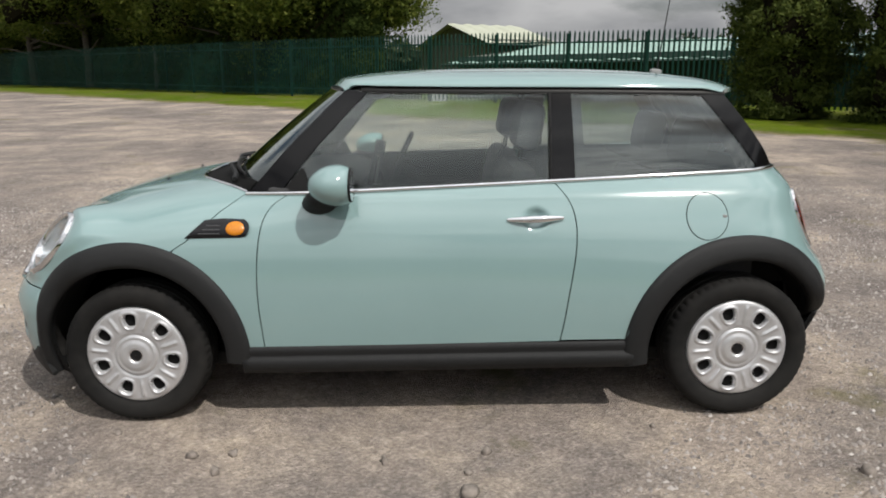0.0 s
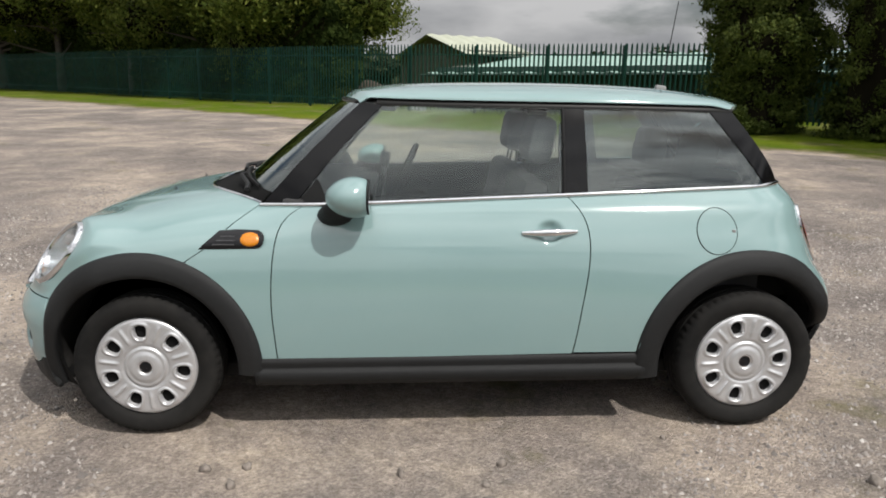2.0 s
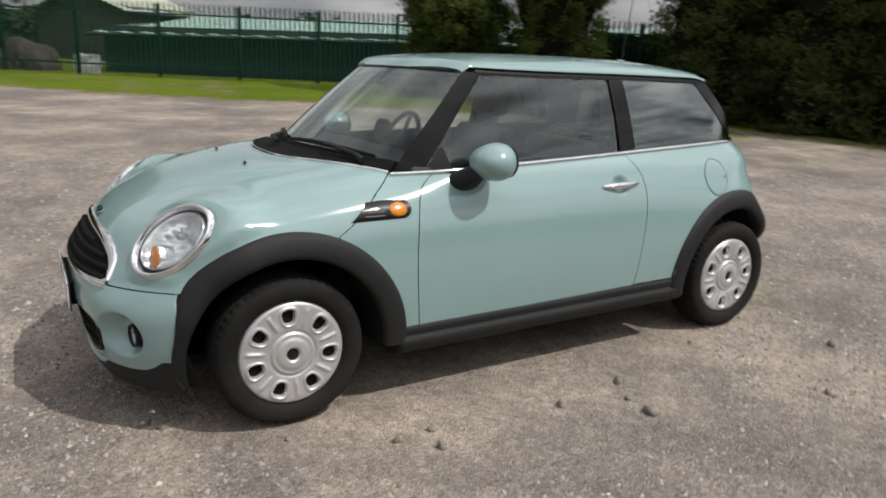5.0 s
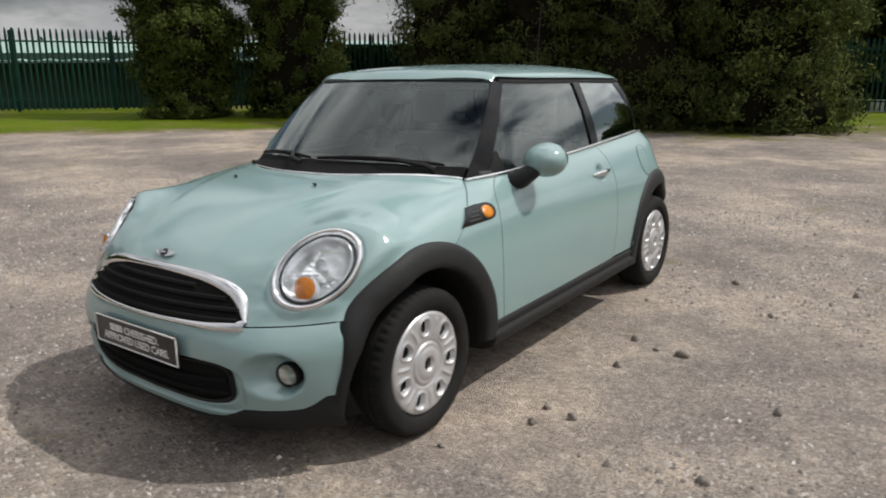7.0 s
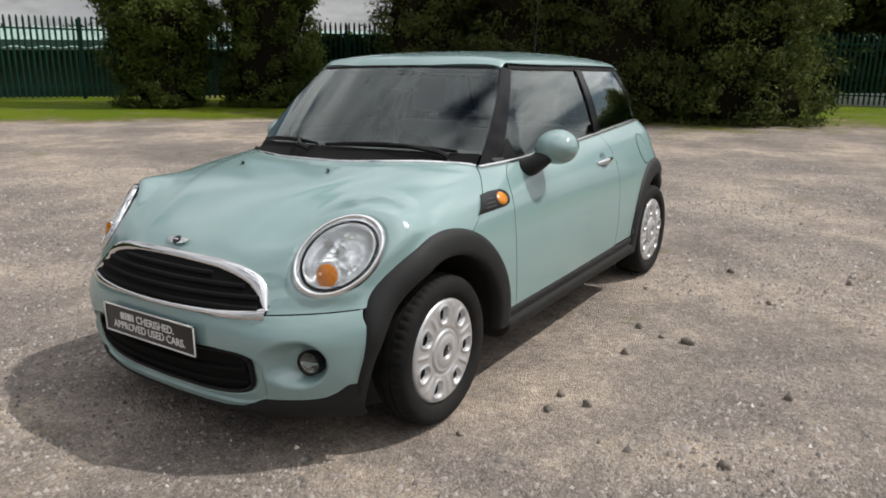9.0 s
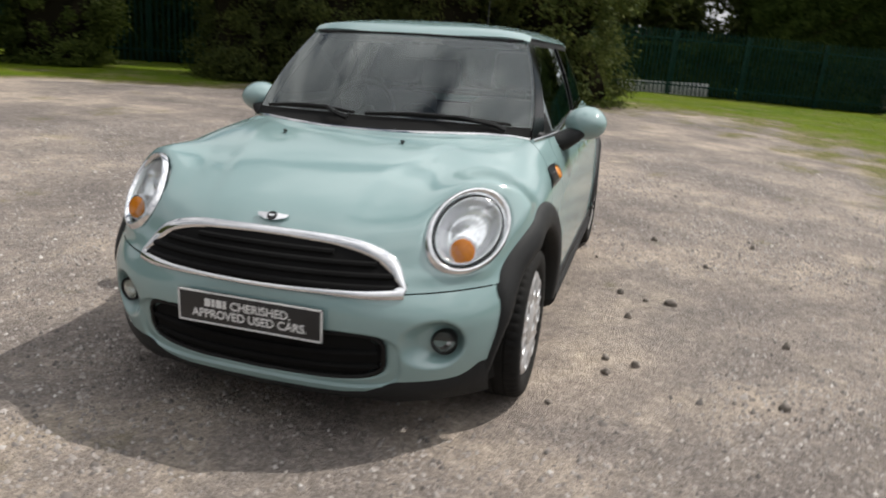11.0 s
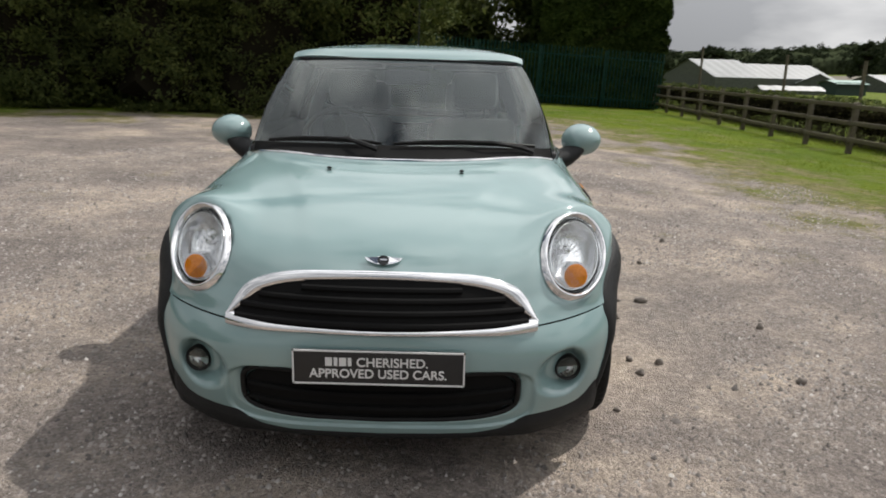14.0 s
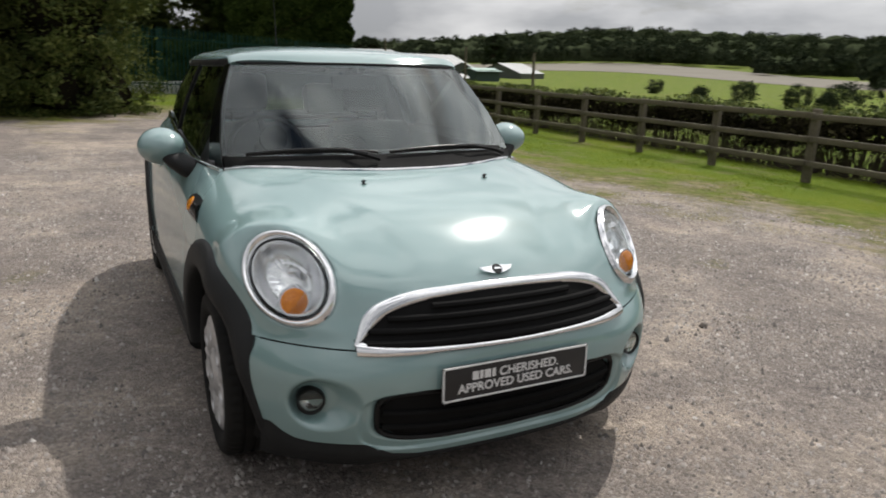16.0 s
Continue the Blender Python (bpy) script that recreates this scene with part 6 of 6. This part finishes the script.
def turned(c, fw, prof, segs=28):
    """A bmesh of revolution round fw: profile of (radius, distance along fw), open at both ends."""
    bm = bmesh.new()
    fw = Vector(fw)
    a = fw.cross(Vector((0, 0, 1))).normalized()
    b = a.cross(fw)
    rings = [[bm.verts.new(Vector(c) + fw * h + (a * math.cos(2 * math.pi * j / segs) + b * math.sin(2 * math.pi * j / segs)) * r) for j in range(segs)] for r, h in prof]
    for u, v in zip(rings, rings[1:]):
        for j in range(segs):
            bm.faces.new((u[j], u[(j + 1) % segs], v[(j + 1) % segs], v[j]))
    return bm


def grille():
    gr = hang("radiator_grille", None, car, "black slatted radiator grille in a chrome frame")
    up = spline([(-0.52, 0.548), (-0.497, 0.568), (-0.455, 0.622), (-0.40, 0.662), (-0.33, 0.685), (-0.20, 0.700), (0, 0.705), (0.20, 0.700), (0.33, 0.685), (0.40, 0.662), (0.455, 0.622), (0.497, 0.568), (0.52, 0.548)])
    dn = spline([(-0.52, 0.553), (-0.44, 0.545), (-0.25, 0.542), (0, 0.540), (0.25, 0.542), (0.44, 0.545), (0.52, 0.553)])
    ys = np.linspace(-0.498, 0.498, 90)

    def frame_band(name, zc, wide, label, tight=1.0):
        """A rounded chrome band that follows a curve across the nose."""
        d = np.gradient(zc, ys)
        ny, nz = -d / np.hypot(1, d), 1 / np.hypot(1, d)
        w = np.linspace(-1, 1, 9)[None]
        y, z = tight * ys[:, None] + (ny * wide)[:, None] * w, zc[:, None] + (nz * wide)[:, None] * w
        sheet(name, on_front(y, z, -0.002 + 0.015 * np.sqrt(1 - w ** 2) + 0 * y), M["chrome"], gr, label, 0.012, np.array([-1.0, 0, 0.3]))
    frame_band("upper_frame", up(ys) - 0.006, 0.0135 + 0.0115 * np.abs(ys / 0.5) ** 2 - 0.019 * np.clip((np.abs(ys) - 0.43) / 0.068, 0, 1) ** 1.5, "chrome upper frame", 0.972)
    frame_band("lower_frame", dn(ys) + 0.006, 0.0105 + 0.0100 * np.abs(ys / 0.5) ** 3, "chrome lower frame", 0.968)
    u, v = np.linspace(-0.485, 0.485, 81)[:, None], np.linspace(0.03, 0.97, 25)[None]
    z = dn(u) * (1 - v) + up(u) * v
    sheet("grille_backing", on_front(u + 0 * z, z, 0.002), M["dark"], gr, "dark grille opening", 0, np.array([-1.0, 0, 0.3]))
    for z0 in (0.566, 0.597, 0.628, 0.655):
        k = np.linspace(-0.5, 0.5, 401)
        ok = (up(k) - 0.042 > z0) & (np.abs(k) < 0.455)
        w = float(np.max(k[ok]))
        q = np.linspace(-w, w, 50)
        zz = z0 + 0.012 * (1 - (q / 0.5) ** 2) * ((z0 - 0.55) / 0.12) * 0.6
        part("slat", tube(on_front(q, zz, 0.003), 0.0125, 8, flat=0.85), M["dark"], gr)
    # lower intake
    lo = hang("lower_intake", None, car, "black lower air intake with two bars")
    u, v = np.linspace(-1, 1, 61)[:, None], np.linspace(-1, 1, 15)[None]
    y = u * 0.435 * (1 - 0.05 * np.abs(v) ** 6) + 0 * v
    z = 0.325 + 0.02 * (np.abs(y) / 0.42) ** 2 + v * 0.083 * (1 - np.abs(u) ** 8) ** 0.4
    g = np.stack([front_x(y, z) + 0.028, y, z], -1)
    sheet("intake_backing", g, M["dark"], lo, "", 0, np.array([-1.0, 0, 0]))
    a = np.linspace(0, 2 * math.pi, 96, endpoint=False)
    ey = 0.452 * np.sign(np.cos(a)) * (0.74 * np.cos(a) ** 2) ** (1 / 7)
    ez = 0.325 + 0.02 * (np.abs(ey) / 0.42) ** 2 + 0.088 * np.sign(np.sin(a)) * (0.74 * np.sin(a) ** 2) ** 0.25
    part("intake_edge", tube(resample(np.stack([front_x(ey, ez) + 0.022, ey, ez], -1), 160), 0.009, 8, closed=True), M["satin"], lo, "rolled black edge")
    for z0 in (0.285, 0.335):
        q = np.linspace(-0.415, 0.415, 40)
        part("intake_bar", tube(np.stack([front_x(q, z0 + 0 * q) + 0.022, q, z0 + 0.02 * (q / 0.42) ** 2], -1), 0.010, 8), M["dark"], lo)
    for s in (-1, 1):
        fog = hang("fog_lamp", None, car, "round clear fog lamp in the bumper")
        c = Vector((float(front_x(s * 0.644, 0.385)) + 0.012, s * 0.604, 0.385))
        fw = Vector((-0.98, s * 0.20, 0.0)).normalized()
        part("fog_housing", turned(c, fw, [(0.042, -0.05), (0.0435, 0.006), (0.0415, 0.012), (0.036, 0.006), (0.033, -0.034)]), M["satin"], fog, "black fog lamp bezel")
        part("fog_reflector", turned(c, fw, [(0.034, 0.001), (0.031, -0.010), (0.020, -0.020), (0.002, -0.024)]), M["lamp_bowl"], fog, "bright reflector")
        # black hood over the upper half of the bowl
        across = fw.cross(Vector((0, 0, 1)))
        bm = bmesh.new()
        arc = [c + fw * 0.003 + across * 0.034 * math.cos(q) + Vector((0, 0, 0.034 * math.sin(q))) for q in np.linspace(0.12, math.pi - 0.12, 16)]
        front = [bm.verts.new(v) for v in arc]
        back = [bm.verts.new(v - fw * 0.016) for v in arc]
        bm.faces.new(front)
        for i in range(len(front)):
            j = (i + 1) % len(front)
            bm.faces.new((front[i], back[i], back[j], front[j]))
        part("fog_visor", bm, M["satin"], fog, "black hood over the upper half", smooth=False)
        part("fog_lens", tube([c + fw * a for a in (0.005, 0.009, 0.011)], [0.035, 0.030, 0.005], 28), M["lens"], fog, "clear fog lens")


grille()


def plate():
    cx, cz, th = -0.706, 0.448, 0.006
    pl = part("show_plate", box((th, 0.520, 0.111), (cx, 0, cz), None, 0.002), M["plate_black"], car, "black dealer plate with white lettering")
    bm = bmesh.new()
    for y, z, sy, sz in ((0, cz + 0.0525, 0.519, 0.005), (0, cz - 0.0525, 0.519, 0.005), (0.257, cz, 0.005, 0.110), (-0.257, cz, 0.005, 0.110)):
        add_box(bm, (0.003, sy, sz), (cx - 0.0045, y, z))
    part("border", bm, M["plate_white"], pl, "silver white border", smooth=False)
    part("plinth", box((0.03, 0.42, 0.09), (cx + 0.017, 0, cz), None, 0.004), M["dark"], pl)

    def words(txt, size, y0, z0, wide):
        cu = bpy.data.curves.new("lettering", "FONT")
        cu.body, cu.size, cu.align_x, cu.extrude, cu.offset = txt, size, "LEFT", 0.0006, 0.0007
        tmp = bpy.data.objects.new("lettering", cu)
        scene.collection.objects.link(tmp)
        bpy.context.view_layer.update()
        me = bpy.data.meshes.new_from_object(tmp.evaluated_get(bpy.context.evaluated_depsgraph_get()))
        bpy.data.objects.remove(tmp)
        w = max(v.co.x for v in me.vertices) - min(v.co.x for v in me.vertices)
        me.materials.clear()
        me.materials.append(M["plate_white"])
        ob = hang("lettering", me, pl, "white capital letters")
        # reads from the front: text x runs to -y
        ob.matrix_basis = Matrix.Translation((cx - 0.0042, y0, z0)) @ Matrix(((0, 0, -1, 0), (-1, 0, 0, 0), (0, 1, 0, 0), (0, 0, 0, 1))) @ Matrix.Diagonal((wide / w, 1, 1, 1))
    words("CHERISHED.", 0.040, 0.067, cz + 0.004, 0.214)
    words("APPROVED USED CARS.", 0.040, 0.208, cz - 0.033, 0.414)
    bm = bmesh.new()
    for i in range(4):
        add_box(bm, (0.0014, 0.011 if i % 2 else 0.021, 0.027), (cx - 0.0042, 0.150 - i * 0.021, cz + 0.0178))
    part("word_bars", bm, M["plate_white"], pl, smooth=False)


plate()


def badge():
    c = on_front(np.array(0.0), np.array(0.733), 0.004)
    nrm = Vector(skin_normal(np.array(c)))
    right = Vector((0, -1, 0))
    up = nrm.cross(right) * -1
    if up.z < 0:
        up = -up
    bm = bmesh.new()
    half_w = [(-0.060, 0.012), (-0.052, 0.011), (-0.020, 0.013), (0.0, 0.017), (0.020, 0.013), (0.052, 0.011), (0.060, 0.012), (0.050, -0.002), (0.038, -0.008), (0.022, -0.014), (0.0, -0.017), (-0.022, -0.014), (-0.038, -0.008), (-0.050, -0.002)]
    vs = [bm.verts.new(Vector(c) + right * a + up * b2 + nrm * (0.0 + 0.004 * math.cos(a * 20))) for a, b2 in half_w]
    f = bm.faces.new(vs)
    ext = bmesh.ops.extrude_face_region(bm, geom=[f])
    for g in ext["geom"]:
        if isinstance(g, bmesh.types.BMVert):
            g.co += nrm * 0.004
    bd = part("bonnet_badge", bm, M["chrome"], car, "small silver winged bonnet badge", smooth=False)
    cc = Vector(c) + nrm * 0.004
    part("badge_disc", tube([cc, cc + nrm * 0.005, cc + nrm * 0.006], [0.0185, 0.0175, 0.004], 24), M["gloss"], bd, "black disc")
    bm = bmesh.new()
    rot = Matrix((right, up, nrm)).transposed()
    add_box(bm, (0.022, 0.006, 0.0016), cc + nrm * 0.0064, rot)
    part("badge_bar", bm, M["chrome"], bd, smooth=False)
    for s in (-1, 1):
        z = float(top_z(-0.008, s * 0.25)) + 0.007
        part("washer_jet", tube([(-0.008, s * 0.25, z - 0.004), (-0.006, s * 0.25, z + 0.006), (-0.002, s * 0.25, z + 0.009)], [0.011, 0.010, 0.004], 12), M["trim"], car, "black washer jet")


badge()


def side_details(s):
    # vent panel with a turn signal behind the front wheel
    t = np.linspace(0, 1, 25)[None]
    top = np.stack([np.interp(t[0], [0, 0.3, 1], [0.315, 0.385, 0.470]), np.interp(t[0], [0, 0.3, 1], [0.845, 0.850, 0.848])], -1)
    bot = np.stack([np.interp(t[0], [0, 1], [0.238, 0.462]), np.interp(t[0], [0, 1], [0.777, 0.779])], -1)
    w = np.linspace(0, 1, 9)[:, None, None]
    g = bot[None] * (1 - w) + top[None] * w
    bulge = 0.011 * (np.sin(np.pi * w[..., 0]) ** 0.5) * np.ones((1, 25))
    g[..., 0] += 0.030 * np.sqrt(np.clip(np.sin(np.pi * w[..., 0]), 0, 1)) * t
    panel = sheet("side_vent", side_pt(g[..., 0], g[..., 1], s, 0.0015) + np.array([0, s, 0]) * bulge[..., None], M["gloss"], car, "black side vent panel with ribs", 0, np.array([0, s, 0.0]))
    for i, zz in enumerate((0.796, 0.811, 0.826)):
        x0 = 0.265 + (zz - 0.777) * 1.0
        xs = np.linspace(x0 + 0.012, 0.380, 12)
        part("vent_rib", tube(side_pt(xs, np.full(12, zz), s, 0.011), 0.0028, 6), M["dark_grey"], panel)
    rr, tt = np.meshgrid(np.linspace(0.03, 1, 9), np.linspace(0, 2 * math.pi, 33), indexing="ij")
    x, z = 0.440 + 0.039 * rr * np.cos(tt), 0.815 + 0.026 * rr * np.sin(tt)
    sheet("side_signal", side_pt(x, z, s, 0.010) + np.array([0, s, 0]) * (0.010 * np.sqrt(np.clip(1 - rr ** 2, 0, 1)))[..., None], M["amber_side"], panel, "amber side turn signal", 0, np.array([0, s, 0.0]))
    # wing mirror
    mir = hang("wing_mirror", None, car, "rounded mint green wing mirror on a black stalk")
    c = np.array([0.846, s * 0.855, 0.990])
    a, b2 = np.meshgrid(np.linspace(0, math.pi, 25), np.linspace(0, 2 * math.pi, 41), indexing="ij")
    dx, dy, dz = -np.cos(a), np.sin(a) * np.cos(b2), np.sin(a) * np.sin(b2)
    x = np.where(dx > 0.0, np.minimum(dx * 0.095, 0.064), dx * 0.102)
    g = np.stack([c[0] + x + 0.10 * (dy * 0.092) * s * 0.3, c[1] + dy * 0.096 * (1 - 0.1 * dx), c[2] + dz * 0.078 * (1 + 0.10 * dx)], -1)
    sheet("mirror_cap", g, M["paint"], mir, "mint green mirror cap", 0, g - c)
    rr, tt = np.meshgrid(np.linspace(0.03, 1, 6), np.linspace(0, 2 * math.pi, 33), indexing="ij")
    g = np.stack([c[0] + 0.066 + 0 * rr, c[1] + rr * 0.074 * np.cos(tt), c[2] + rr * 0.062 * np.sin(tt)], -1)
    sheet("mirror_glass", g, M["chrome"], mir, "mirror glass", 0, np.array([1.0, 0, 0]))
    part("mirror_rim", tube([(c[0] + 0.062, c[1] + 0.073 * math.cos(q), c[2] + 0.062 * math.sin(q)) for q in np.linspace(0, 2 * math.pi, 40, endpoint=False)], 0.005, 8, closed=True), M["satin"], mir, "black rim round the mirror glass")
    yb = float(half(0.80, 0.90))
    part("mirror_stalk", tube([(0.772, s * (yb - 0.02), 0.900), (0.776, s * (yb + 0.015), 0.914), (0.788, s * (yb + 0.05), 0.938), (0.815, s * (yb + 0.09), 0.970)], [0.076, 0.070, 0.060, 0.046], 16, flat=0.65), M["trim"], mir, "black mirror stalk")


both(side_details)


# ---- cabin ----
def seat(x, y, rear=False):
    st = hang("rear_seat" if rear else "front_seat", None, car, "dark cloth seat with a headrest")
    w = 0.50
    part("cushion", box((0.50, w, 0.16), (x - 0.18, y, 0.50), Euler((0, 0.12, 0)).to_matrix(), 0.05), M["cloth"], st)
    part("backrest", box((0.13, w, 0.60 if not rear else 0.44), (x + 0.12, y, 0.73 if not rear else 0.70), Euler((0, 0.22, 0)).to_matrix(), 0.05), M["cloth"], st)
    part("headrest", box((0.12, 0.27, 0.21), (x + 0.215, y, 1.18 if not rear else 1.10), Euler((0, 0.18, 0)).to_matrix(), 0.045), M["cloth"], st)
    for d in (-0.06, 0.06):
        part("headrest_rod", tube([(x + 0.17, y + d, 0.96), (x + 0.21, y + d, 1.14)], 0.006, 6), M["satin"], st)


for sy in (-0.36, 0.36):
    seat(1.42, sy)
    seat(2.16, sy * 0.9, True)

bm = bmesh.new()
prof = [(0.40, 0.70), (0.40, 0.935), (0.62, 0.965), (0.80, 0.955), (0.90, 0.90), (0.93, 0.80), (0.86, 0.62), (0.60, 0.60)]
ends = [[bm.verts.new((px, s * 0.63, pz)) for px, pz in prof] for s in (-1, 1)]
for i in range(len(prof)):
    bm.faces.new((ends[0][i], ends[0][(i + 1) % 8], ends[1][(i + 1) % 8], ends[1][i]))
bm.faces.new(ends[0])
bm.faces.new(ends[1])
bmesh.ops.bevel(bm, geom=list(bm.edges), offset=0.02, segments=2, affect="EDGES")
dash = part("dashboard", bm, M["dash"], car, "dark grey dashboard")
part("centre_dial", tube([(0.90, 0, 0.90), (0.925, 0, 0.895), (0.93, 0, 0.894)], [0.12, 0.12, 0.10], 32), M["gloss"], dash, "large round centre dial")
sw = hang("steering_wheel", None, car, "black steering wheel")
sw.matrix_basis = pose(1.02, 0.36, 0.93, 0, -64, 0)
part("wheel_rim", tube([(0.182 * math.cos(q), 0.182 * math.sin(q), 0) for q in np.linspace(0, 2 * math.pi, 48, endpoint=False)], 0.014, 10, closed=True), M["dash"], sw)
bm = box((0.11, 0.13, 0.05), (0, 0, -0.02), None, 0.02)
for q in (0.1, math.pi - 0.1, -math.pi / 2):
    add_box(bm, (0.16, 0.03, 0.014), (0.09 * math.cos(q), 0.09 * math.sin(q), -0.01), Euler((0, 0, q)).to_matrix(), 0.005)
part("wheel_hub", bm, M["dash"], sw)
part("steering_column", tube([(0, 0, -0.03), (0, 0, -0.16)], 0.04, 12), M["dash"], sw)
part("instrument_pod", tube([(0.90, 0.36, 1.005), (0.945, 0.36, 0.998), (0.95, 0.36, 0.997)], [0.062, 0.062, 0.055], 24), M["dash"], car, "round rev counter pod")
part("inner_mirror", box((0.03, 0.22, 0.065), (0.82, 0.0, 1.265), Euler((0, 0.2, 0)).to_matrix(), 0.012), M["dash"], car, "black rear-view mirror")
for s in (-1, 1):
    part("door_card", box((1.15, 0.06, 0.60), (1.13, s * 0.672, 0.672), Euler((0, -0.02, 0)).to_matrix(), 0.02), M["dash"], car, "dark door lining")
    part("rear_shelf", box((0.46, 0.50, 0.03), (2.42, s * 0.25, 0.998), None, 0.01), M["dash"], car, "dark rear shelf")
    part("side_trim", box((0.86, 0.05, 0.57), (2.15, s * 0.60, 0.722), None, 0.02), M["dash"], car)
    part("sun_visor", box((0.15, 0.36, 0.018), (0.93, s * 0.30, 1.315), Euler((0, 0.08, 0)).to_matrix(), 0.006), M["lining"], car)
    part("seat_belt", box((0.01, 0.045, 0.55), (1.72, s * 0.490, 0.98), Euler((s * 0.16, 0, 0)).to_matrix()), M["dash"], car)
